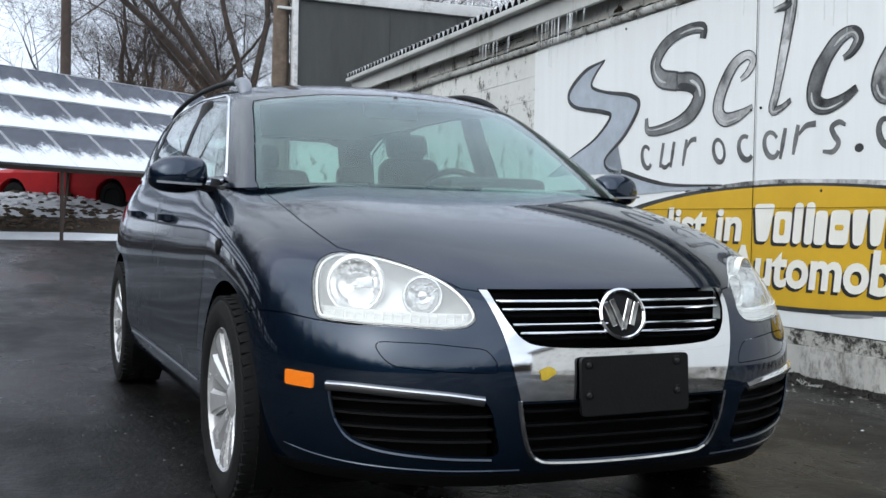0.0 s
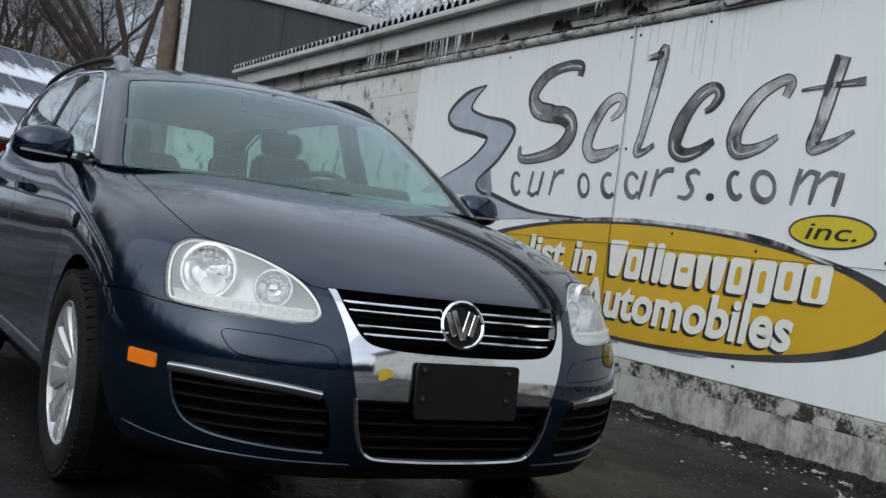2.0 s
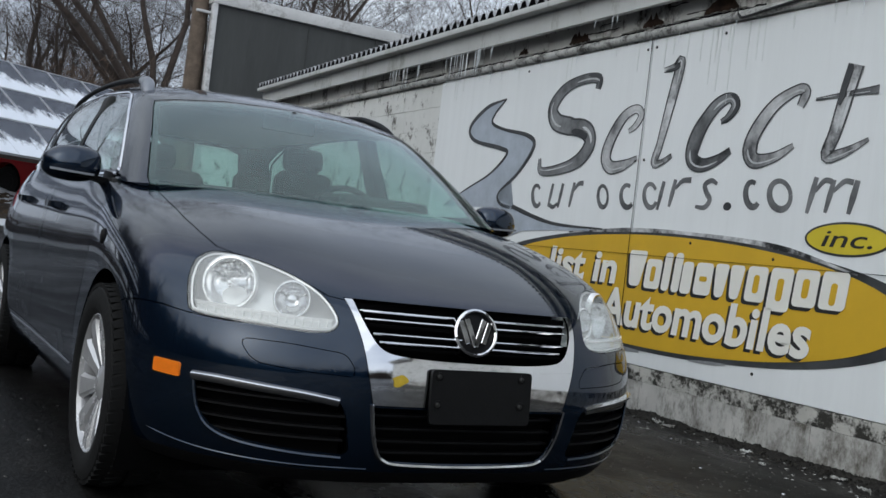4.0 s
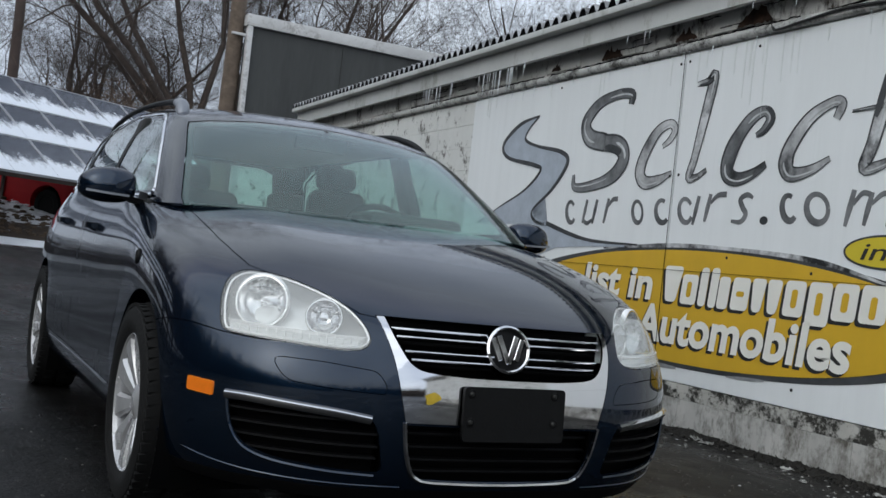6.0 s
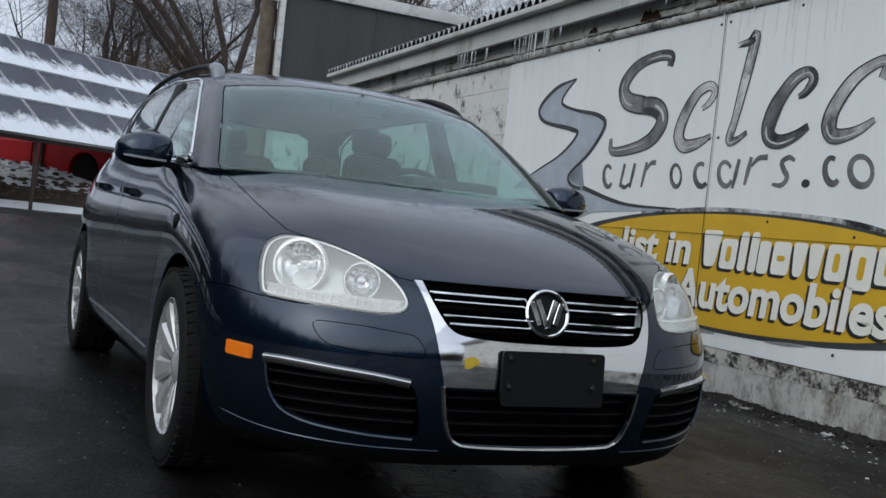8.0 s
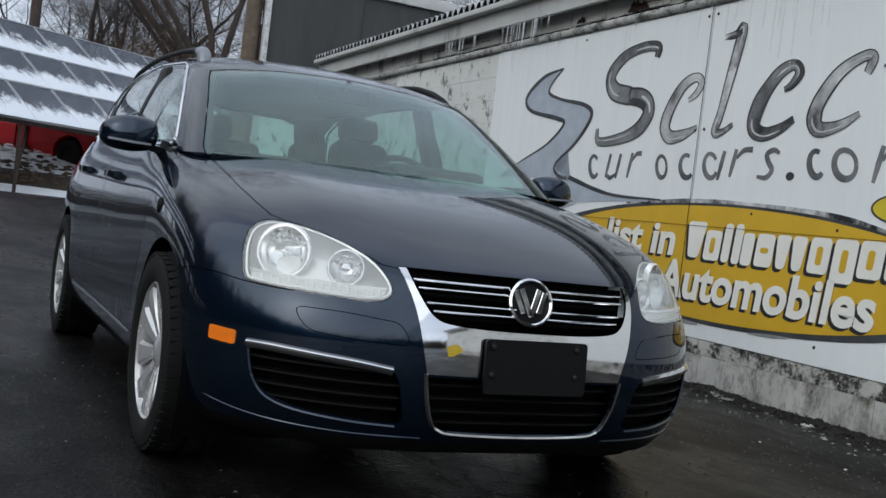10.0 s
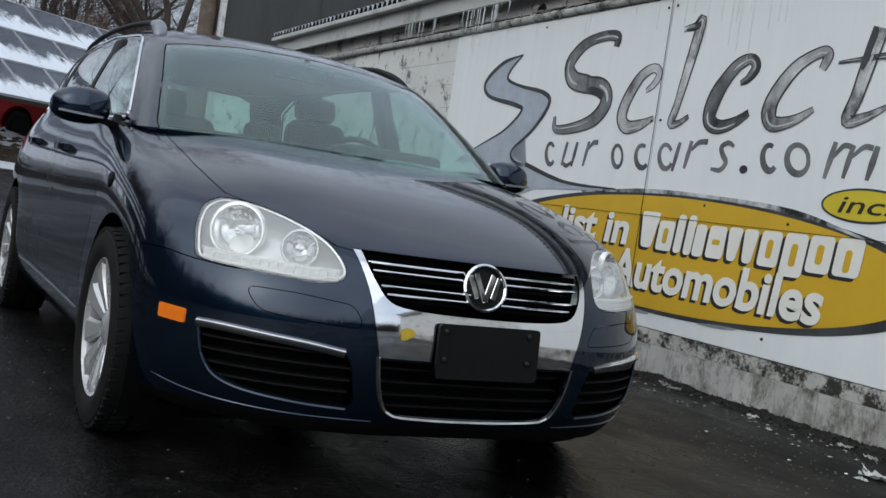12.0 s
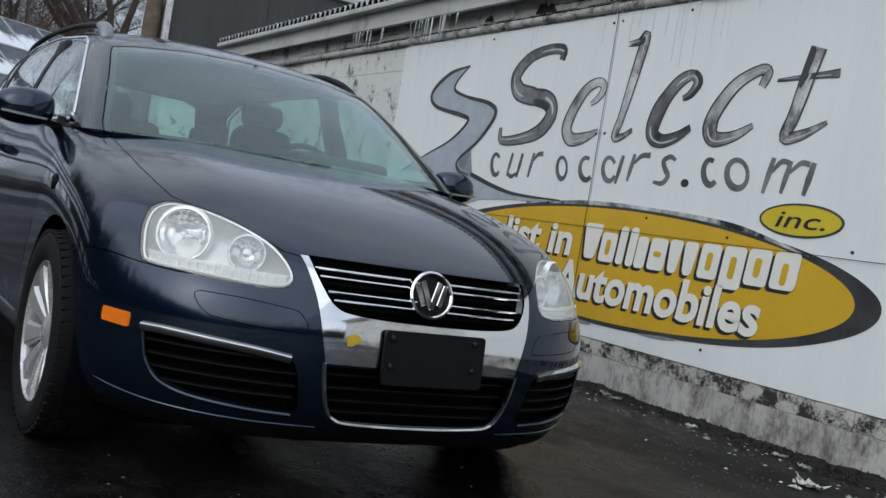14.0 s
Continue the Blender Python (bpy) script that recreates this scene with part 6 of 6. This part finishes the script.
for x in (-0.143, 0.130):
    for z in (-0.022, 0.056):
        bm = bmesh.new()
        lathe(bm, [(0.0095, -0.009), (0.0125, -0.0085), (0.0135, -0.004)], 16, "y", (x, 0, z))
        part("screw_boss", bm, PLATEMAT, bracket)
        bm = bmesh.new()
        lathe(bm, [(0, -0.010), (0.005, -0.0095), (0.0075, -0.007), (0.0075, 0.0)], 14, "y", (x, 0, z))
        part("screw", bm, SCREW, bracket, "dull grey screw")

bm = bmesh.new()
c = bm.verts.new(front_at(-0.247, 0.487, 0.004))
ring = [bm.verts.new(front_at(-0.247 + (0.022 + 0.005 * math.sin(3 * a + 1)) * math.cos(a), 0.487 + (0.016 + 0.004 * math.sin(2 * a)) * math.sin(a), 0.0025)) for a in (2 * math.pi * k / 20 for k in range(20))]
for k in range(20):
    bm.faces.new((c, ring[k], ring[(k + 1) % 20]))
bmesh.ops.recalc_face_normals(bm, faces=bm.faces[:])
part("sticker", bm, LEAF, car, "small yellow sticker on the chrome")

# ---- headlights ----
def headlight(sx):
    lens_me = tidy(body["headlight"]) if sx < 0 else tidy(mirrored(body["headlight"]))
    lamp = part("headlight", lens_me, LENS if sx < 0 else MILKY, car, "clear headlight with two round reflectors" if sx < 0 else "milky clouded headlight with two round reflectors")
    lamp.visible_shadow = False
    back = boolean(B0, front_prism([(sx * p[0], p[1]) for p in HEAD], -0.2, 0.62, -0.004), "INTERSECT")
    back.transform(Matrix.Translation((-sx * 0.045, 0.098, -0.004)))
    part("housing", tidy(back), HOUSING, lamp)
    rim = bmesh.new()
    pts = [front_at(sx * p[0], p[1], 0.0) + Vector((-sx * 0.004, 0.006, 0)) for p in grown([Vector(h) for h in HEAD], -0.006)]
    sweep(rim, pts, [(-0.0025, -0.008), (0.0025, -0.008), (0.0025, 0.001), (-0.0025, 0.001)], up=(sx * 0.3, -1, 0), closed=True)
    part("lamp_edge", rim, HOUSING, lamp)
    for name, x, z, r, turn in (("main_reflector", 0.664, 0.700, 0.075, 32), ("inner_reflector", 0.519, 0.676, 0.050, 22)):
        p = front_at(sx * x, z)
        m = Matrix.Translation(p + Vector((-sx * 0.012, 0.055, -0.003))) @ pose(0, 0, 0, -6, 0, sx * turn)
        bm = bmesh.new()
        bowl = [(0.012, 0.046), (r * 0.45, 0.042), (r * 0.70, 0.030), (r * 0.85, 0.014), (r * 0.90, -0.001), (r * 0.95, -0.006), (r, -0.006), (r * 1.02, 0.004)]
        lathe(bm, bowl, 44, "y")
        bm.transform(m)
        part(name, bm, REFLECTOR, lamp, angle=24)
        bm = bmesh.new()
        if name == "main_reflector":
            lathe(bm, [(0.0, -0.004), (0.006, -0.003), (0.009, 0.006), (0.009, 0.030), (0.015, 0.036), (0.015, 0.046)], 20, "y")
        else:
            lathe(bm, [(0.0, 0.000), (0.012, 0.002), (0.021, 0.010), (0.023, 0.020), (0.019, 0.042)], 24, "y")
        bm.transform(m)
        part("bulb_shield", bm, CHROME, lamp)
        for k in range(7 if name == "main_reflector" else 5):
            a = radians(-60 + (120 / 6 if name == "main_reflector" else 30) * k)
            bm = bmesh.new()
            flute = [Vector((math.sin(a) * r * q, h, math.cos(a) * r * q)) for q, h in ((0.46, 0.039), (0.68, 0.028), (0.82, 0.015))]
            tube(bm, flute, [0.0025, 0.0045, 0.003], 6)
            bm.transform(m)
            part("reflector_flute", bm, REFLECTOR, lamp)
        bm = bmesh.new()
        lathe(bm, [(r * 0.98, -0.002), (r * 1.02, -0.007), (r * 1.07, -0.003), (r * 1.08, 0.012)], 40, "y")
        bm.transform(m)
        part("bezel", bm, HOUSING, lamp)
    bm = bmesh.new()
    pts = [front_at(sx * x, z) + Vector((-sx * 0.006, 0.016, 0)) for x, z in ((0.748, 0.626), (0.69, 0.622), (0.6, 0.619), (0.5, 0.616), (0.438, 0.618))]
    sweep(bm, catmull(pts, 4), [(-0.012, -0.014), (0.003, -0.015), (0.003, 0.014), (-0.012, 0.014)])
    part("indicator", bm, HOUSING, lamp, "clear ribbed indicator strip")

    bm = bmesh.new()
    pts = [front_at(sx * x, z) + Vector((-sx * 0.004, 0.012, 0)) for x, z in ((0.750, 0.642), (0.69, 0.638), (0.6, 0.635), (0.5, 0.632), (0.43, 0.633))]
    sweep(bm, catmull(pts, 4), [(-0.004, -0.002), (0.004, -0.002), (0.004, 0.002), (-0.004, 0.002)])
    part("indicator_edge", bm, HOUSING, lamp)
    for k in range(15):
        x = 0.45 + 0.02 * k
        p = front_at(sx * x, 0.620) + Vector((-sx * 0.006, 0.011, 0))
        bm = bbox(p.x - 0.0015, p.x + 0.0015, p.y - 0.004, p.y + 0.006, 0.607, 0.632)
        part("indicator_rib", bm, HOUSING, lamp)


B0 = solid(shell, 0.006)
headlight(-1)
headlight(1)

# amber side markers; the right one's dim edge-on look is in its colour
for i, y0 in ((0, 0.300), (1, 0.330)):
    me = tidy(boolean(solid(shell, 0.01), side_prism(rounded([(y0, 0.432), (0.386, 0.435), (0.386, 0.474), (y0, 0.471)], 0.006, 2), -1.2, -0.6), "INTERSECT"))
    me.transform(Matrix.Translation((-0.003, -0.003, 0)))
    part("side_marker", mirrored(me) if i else me, DULLAMBER if i else AMBER, car, "amber side marker lamp in a shaded colour" if i else "orange side marker lamp")

# ---- wheels ----
def make_wheel():
    w = new("wheel")
    bm = bmesh.new()
    prof = [(0.215, -0.095), (0.235, -0.108), (0.268, -0.112), (0.298, -0.104), (0.311, -0.09), (0.316, -0.07), (0.3165, -0.047), (0.309, -0.045), (0.309, -0.037), (0.3165, -0.035), (0.3165, -0.005), (0.309, -0.003), (0.309, 0.005), (0.3165, 0.007), (0.3165, 0.036), (0.309, 0.038), (0.309, 0.046), (0.316, 0.048), (0.312, 0.09), (0.29, 0.108), (0.215, 0.10)]
    lathe(bm, prof, 64, "x")
    part("tyre", bm, RUBBER, w, "black tyre with worn sidewall")
    bm = bmesh.new()
    for row, (x0, x1, r) in enumerate(((-0.103, -0.066, 0.309), (-0.060, -0.012, 0.3145), (0.012, 0.060, 0.3145), (0.066, 0.098, 0.310))):
        for k in range(56):
            vs = box(bm, x0, x1, -0.0125, 0.0125, r - 0.006, r + 0.006)
            bmesh.ops.transform(bm, matrix=pose(0, 0, 0, (k + 0.5 * (row % 2)) * 360 / 56, 0, 0) @ pose(0, 0, 0, 0, 0, 10 if row < 2 else -10), verts=vs)
    bmesh.ops.recalc_face_normals(bm, faces=bm.faces[:])
    tread = part("tread", bm, RUBBER, w, "worn tread blocks")
    tagged(tread, "worn tread blocks", kind="stuff")
    bm = bmesh.new()
    lathe(bm, [(0.19, 0.09), (0.2, -0.03), (0.203, -0.085), (0.216, -0.098), (0.222, -0.096), (0.222, -0.088), (0.214, 0.1)], 64, "x")
    part("rim", bm, ALLOY, w, "silver alloy rim")
    bm = bmesh.new()
    lathe(bm, [(0, -0.08), (0.02, -0.082), (0.028, -0.078), (0.05, -0.072), (0.066, -0.062), (0.07, -0.03), (0, -0.03)], 32, "x")
    part("hub_cap", bm, ALLOY, w)
    for k in range(10):
        a = 360 / 10 * k
        bm = bmesh.new()
        pts = []
        for r, half, x0 in ((0.045, 0.015, -0.066), (0.11, 0.025, -0.080), (0.18, 0.039, -0.091), (0.212, 0.050, -0.092)):
            pts.append([bm.verts.new((x, y, r)) for x, y in ((x0, -half * 0.7), (x0, half * 0.7), (x0 + 0.012, half), (x0 + 0.045, half * 0.8), (x0 + 0.045, -half * 0.8), (x0 + 0.012, -half))])
        for p, q in zip(pts, pts[1:]):
            for j in range(6):
                bm.faces.new((p[j], p[(j + 1) % 6], q[(j + 1) % 6], q[j]))
        bm.faces.new(pts[0])
        bm.faces.new(pts[-1][::-1])
        bmesh.ops.recalc_face_normals(bm, faces=bm.faces[:])
        bm.transform(pose(0, 0, 0, a + 6, 0, 0))
        part("spoke", bm, ALLOY, w)
    bm = bmesh.new()
    lathe(bm, [(0, -0.01), (0.14, -0.01), (0.14, 0.012), (0, 0.012)], 40, "x")
    part("brake_disc", bm, HOUSING, w)
    return w


wheel = make_wheel()
wheel.parent = car
wheel.matrix_basis = pose(-0.795, 0.872, 0.316)
for x, y, turn in ((-0.80, 3.448, 0), (0.795, 0.872, 180), (0.80, 3.448, 180)):
    copy_thing(wheel, pose(x, y, 0.316, 40 + y * 9, 0, turn)).parent = car

# arch liners and floor pan
for y in (0.872, 3.448):
    for sx in (-1, 1):
        bm = bmesh.new()
        rings = [[bm.verts.new((sx * x, y + 0.372 * math.cos(a), 0.312 + 0.372 * math.sin(a))) for a in (math.pi * (-0.18 + 1.36 * k / 24) for k in range(25))] for x in (0.50, 0.868)]
        for k in range(24):
            bm.faces.new((rings[0][k], rings[0][k + 1], rings[1][k + 1], rings[1][k]))
        c = bm.verts.new((sx * 0.50, y, 0.312))
        for k in range(24):
            bm.faces.new((c, rings[0][k], rings[0][k + 1]))
        part("arch_liner", bm, GAP, car)
part("floor_pan", bbox(-0.74, 0.74, 1.26, 3.06, 0.20, 0.26, 0.01), GAP, car)
part("engine_tray", bbox(-0.48, 0.48, 0.2, 1.3, 0.19, 0.22, 0.01), GAP, car)
part("firewall", bbox(-0.74, 0.74, 1.26, 1.29, 0.25, 0.93), GAP, car)

# ---- door mirrors ----
def door_mirror(sx):
    m = new("door_mirror")
    m.parent = car
    bm = bmesh.new()
    rows = []
    for k, (x, h, y0, y1) in enumerate(((0.865, 0.030, 1.49, 1.56), (0.885, 0.052, 1.455, 1.565), (0.94, 0.062, 1.435, 1.57), (1.0, 0.060, 1.44, 1.572), (1.045, 0.050, 1.465, 1.574), (1.075, 0.024, 1.505, 1.575))):
        h *= 1.18
        zc = 1.024 - 0.012 * k / 5
        yc, dy = (y0 + y1) / 2, (y1 - y0) / 2
        rows.append([bm.verts.new((sx * (x - 0.045), yc + dy * math.cos(a) * (1 if math.cos(a) < 0 else 0.9), zc + h * (abs(math.sin(a)) ** 0.7) * (1 if math.sin(a) > 0 else -0.9))) for a in (2 * math.pi * j / 16 for j in range(16))])
    for a, b in zip(rows, rows[1:]):
        for j in range(16):
            bm.faces.new((a[j], a[(j + 1) % 16], b[(j + 1) % 16], b[j]))
    bm.faces.new(rows[0])
    bm.faces.new(rows[-1][::-1])
    bmesh.ops.recalc_face_normals(bm, faces=bm.faces[:])
    me = bpy.data.meshes.new("mirror_shell")
    bm.to_mesh(me)
    bm.free()
    part("mirror_shell", tidy(evaluated(me, ("SUBSURF", {"levels": 2}))), PAINT, m)
    bm = bmesh.new()
    pts = [(0.77, 1.50, 0.965), (0.82, 1.495, 0.975), (0.87, 1.49, 0.985), (0.93, 1.50, 0.985), (0.975, 1.515, 0.99)]
    sweep(bm, [(sx * x, y, z) for x, y, z in pts], [(-0.045, -0.012), (0.045, -0.012), (0.05, 0.006), (-0.05, 0.006)])
    part("mirror_base", bm, BLACK, m)
    bm = bmesh.new()
    sweep(bm, [(sx * x, y, z) for x, y, z in ((0.855, 1.437, 0.986), (0.925, 1.436, 0.988), (1.005, 1.462, 0.993))], [(-0.005, -0.004), (0.005, -0.004), (0.005, 0.004), (-0.005, 0.004)])
    part("repeater", bm, SILVER, m, "clear indicator strip in the mirror")
    bm = bmesh.new()
    sweep(bm, [(sx * x, y, z) for x, y, z in ((0.775, 1.46, 0.975), (0.785, 1.52, 0.98), (0.785, 1.58, 0.985))], [(-0.015, -0.025), (0.015, -0.02), (0.008, 0.03), (-0.008, 0.03)])
    part("mirror_foot", bm, BLACK, m)


door_mirror(-1)
door_mirror(1)

# ---- roof rails: bulky front cap that tapers into a slim bar ----
RAIL = [(0.578, 1.985, 1.345, 0.016), (0.572, 2.015, 1.392, 0.026), (0.564, 2.06, 1.424, 0.030), (0.560, 2.115, 1.441, 0.026), (0.560, 2.19, 1.454, 0.018), (0.563, 2.35, 1.470, 0.013),
        (0.567, 2.7, 1.487, 0.012), (0.567, 3.2, 1.491, 0.012), (0.557, 3.6, 1.478, 0.013), (0.546, 3.82, 1.455, 0.020), (0.54, 3.93, 1.42, 0.022)]
SLIM = [(0.592, 1.915, 1.338, 0.008), (0.584, 1.965, 1.366, 0.015), (0.574, 2.025, 1.398, 0.019), (0.566, 2.10, 1.428, 0.018), (0.562, 2.19, 1.452, 0.015), (0.563, 2.35, 1.479, 0.013),
        (0.567, 2.7, 1.499, 0.012), (0.567, 3.2, 1.501, 0.012)] + RAIL[8:]
for sx in (-1, 1):
    bar = RAIL if sx < 0 else SLIM
    P = catmull([Vector((sx * x, y, z)) for x, y, z, r in bar], 5)
    radii = [bar[min(k // 5, len(bar) - 1)][3] * (1 - k % 5 / 5) + bar[min(k // 5 + 1, len(bar) - 1)][3] * (k % 5 / 5) for k in range(len(P))]
    bm = bmesh.new()
    tube(bm, P[17:], radii[17:], 14)
    rail = part("roof_rail", bm, BLACK, car, "slim black roof rail", 60)
    bm = bmesh.new()
    tube(bm, P[:21], [r * 1.02 for r in radii[:21]], 14)
    # silver cap; the far one is black to put its shade into the colour
    part("rail_cap", bm, SILVER if sx < 0 else BLACK, rail, "bulky silver front cap of the rail" if sx < 0 else "front cap of the rail, blackened for shade", 60)

# ---- wipers ----
for x0, x1 in ((-0.33, -0.66), (0.30, -0.24)):
    w = new("wiper")
    w.parent = car
    bm = bmesh.new()
    tube(bm, [(x0 + (x1 - x0) * t, 1.135 + 0.13 * max(0, abs(x0 + (x1 - x0) * t) - 0.25) / 0.4, 0.991 if x0 < 0 else 0.975) for t in (0, 0.25, 0.5, 0.75, 1)], [0.010, 0.009, 0.007, 0.006, 0.005], 6)
    part("wiper_arm", bm, BLACK, w)
    bm = bmesh.new()
    lathe(bm, [(0, 0.010), (0.014, 0.006), (0.018, -0.02), (0, -0.02)], 16, "z", (x0, 1.15, 0.968))
    part("wiper_pivot", bm, BLACK, w)
part("cowl", bbox(-0.66, 0.66, 1.14, 1.30, 0.90, 0.962, 0.01), BLACK, car)

# ---- cabin interior ----
part("dashboard", bbox(-0.69, 0.69, 1.30, 1.78, 0.70, 0.998, 0.05, 3), TRIM, car)
part("instrument_hood", bbox(0.16, 0.60, 1.53, 1.80, 0.94, 1.058, 0.045, 3), TRIM, car)
bm = bmesh.new()
ring = [(0.37 + 0.185 * math.cos(a), 1.90 + 0.07 * math.sin(a), 0.93 + 0.17 * math.sin(a)) for a in (2 * math.pi * k / 32 for k in range(32))]
sweep(bm, ring, [(0.015 * math.cos(a), 0.015 * math.sin(a)) for a in (2 * math.pi * k / 8 for k in range(8))], up=(0, -0.9, 0.4), closed=True)
steering = part("steering_wheel", bm, TRIM, car, "dark leather steering wheel")
part("wheel_hub", bbox(0.29, 0.45, 1.83, 1.89, 0.86, 0.98, 0.02), TRIM, steering)
part("wheel_spoke", bbox(0.19, 0.55, 1.86, 1.885, 0.90, 0.945, 0.008), TRIM, steering)


def seat(name, x, y, w, h_back, rests, lift=0.0):
    s_ = new(name)
    s_.parent = car
    part("cushion", bbox(x - w / 2, x + w / 2, y - 0.48, y + 0.02, 0.42, 0.60, 0.05, 3), CLOTH, s_)
    bm = bbox(x - w / 2, x + w / 2, -0.07, 0.07, 0, h_back, 0.06, 3)
    for v in bm.verts:
        t = v.co.z / h_back
        v.co.x = x + (v.co.x - x) * (1 - 0.16 * max(0, t - 0.55) / 0.45)
    bm.transform(Matrix.Translation((0, y, 0.55)) @ pose(0, 0, 0, -14, 0, 0))
    part("backrest", bm, CLOTH, s_)
    for rx in rests:
        bm = bbox(rx - 0.105, rx + 0.105, -0.05, 0.05, 0, 0.12, 0.045, 3)
        top = Matrix.Translation((0, y, 0.55)) @ pose(0, 0, 0, -14, 0, 0) @ Matrix.Translation((0, 0, h_back + 0.02 + lift))
        bm.transform(top)
        part("headrest", bm, CLOTH, s_)
        for k in (-0.05, 0.05):
            bm = bmesh.new()
            tube(bm, [top @ Vector((rx + k, 0, -0.08)), top @ Vector((rx + k, 0, 0.04))], 0.007, 6)
            part("headrest_post", bm, CHROME, s_)


seat("front_seat", -0.37, 2.40, 0.51, 0.565, (-0.39,), -0.02)
seat("front_seat", 0.40, 2.46, 0.35, 0.650, (0.40,), -0.01)
seat("rear_seat", 0.0, 3.08, 1.26, 0.50, (-0.34, 0.33))
for sx in (-1, 1):
    bm = bbox(min(sx * 0.605, sx * 0.665), max(sx * 0.605, sx * 0.665), 2.325, 2.455, 0.95, 1.385, 0.02, 3)
    for v in bm.verts:
        v.co.x += sx * 0.30 * (1.385 - v.co.z)
        v.co.y -= 0.03 * (1.385 - v.co.z) / 0.4
    part("pillar_trim", bm, TRIM, car)
mirror = new("rear_view_mirror")
mirror.parent = car
part("mirror_case", bbox(-0.12, 0.12, 1.80, 1.83, 1.295, 1.36, 0.012), TRIM, mirror)
bm = bmesh.new()
tube(bm, [(0, 1.76, 1.375), (0, 1.81, 1.345)], 0.012, 8)
part("mirror_stalk", bm, TRIM, mirror)
for sx in (-1, 1):
    part("sun_visor", bbox(sx * 0.34 - 0.17, sx * 0.34 + 0.17, 1.86, 2.02, 1.345, 1.36, 0.006), LINING, car)
    part("door_card", bbox(min(sx * 0.76, sx * 0.80), max(sx * 0.76, sx * 0.80), 1.40, 3.2, 0.35, 0.985, 0.01), TRIM, car)

# ---- door handles, sill highlights, side repeaters ----
for sx in (-1, 1):
    side = 0 if sx < 0 else 1
    for key, y, z in (("front_door", 2.17, 0.868), ("rear_door", 3.02, 0.885)):
        p = flank_at(y, z)
        bm = bmesh.new()
        pts = [(p.x + 0.004, y - 0.10, z), (p.x - 0.022, y - 0.085, z + 0.001), (p.x - 0.032, y - 0.03, z + 0.002), (p.x - 0.032, y + 0.05, z + 0.002), (p.x - 0.02, y + 0.10, z + 0.001), (p.x + 0.004, y + 0.115, z)]
        sweep(bm, catmull([(x * (1 if sx < 0 else -1), yy, zz) for x, yy, zz in pts], 4), [(-0.008, -0.014), (0.008, -0.014), (0.010, 0.012), (-0.010, 0.012)])
        part("door_handle", bm, PAINT, panels[key][side], angle=50)
    # added silver line: the highlight on the lower door edge
    bm = bmesh.new()
    sweep(bm, [(sx * abs(flank_at(y, 0.305).x - 0.002), y, 0.302 + 0.012 * (y - 1.36) / 1.6) for y in (1.37, 1.8, 2.2, 2.6, 2.98)], [(-0.003, -0.0025), (0.003, -0.0025), (0.003, 0.0025), (-0.003, 0.0025)])
    part("sill_strip", bm, SILVER, car, "thin silver line in place of the door edge highlight")
    p = flank_at(1.02, 0.775)
    bm = bmesh.new()
    lathe(bm, [(0, -0.010), (0.012, -0.008), (0.017, 0.0), (0.017, 0.006)], 20, "x")
    bm.transform(Matrix.Diagonal((1 if sx < 0 else -1, 1.0, 1.7, 1)))
    if sx > 0:
        bmesh.ops.reverse_faces(bm, faces=bm.faces[:])
    bm.transform(Matrix.Translation((p.x * -sx, 1.02, 0.775)))
    part("side_repeater", bm, BLACK, car, "dark smoked side repeater lamp")
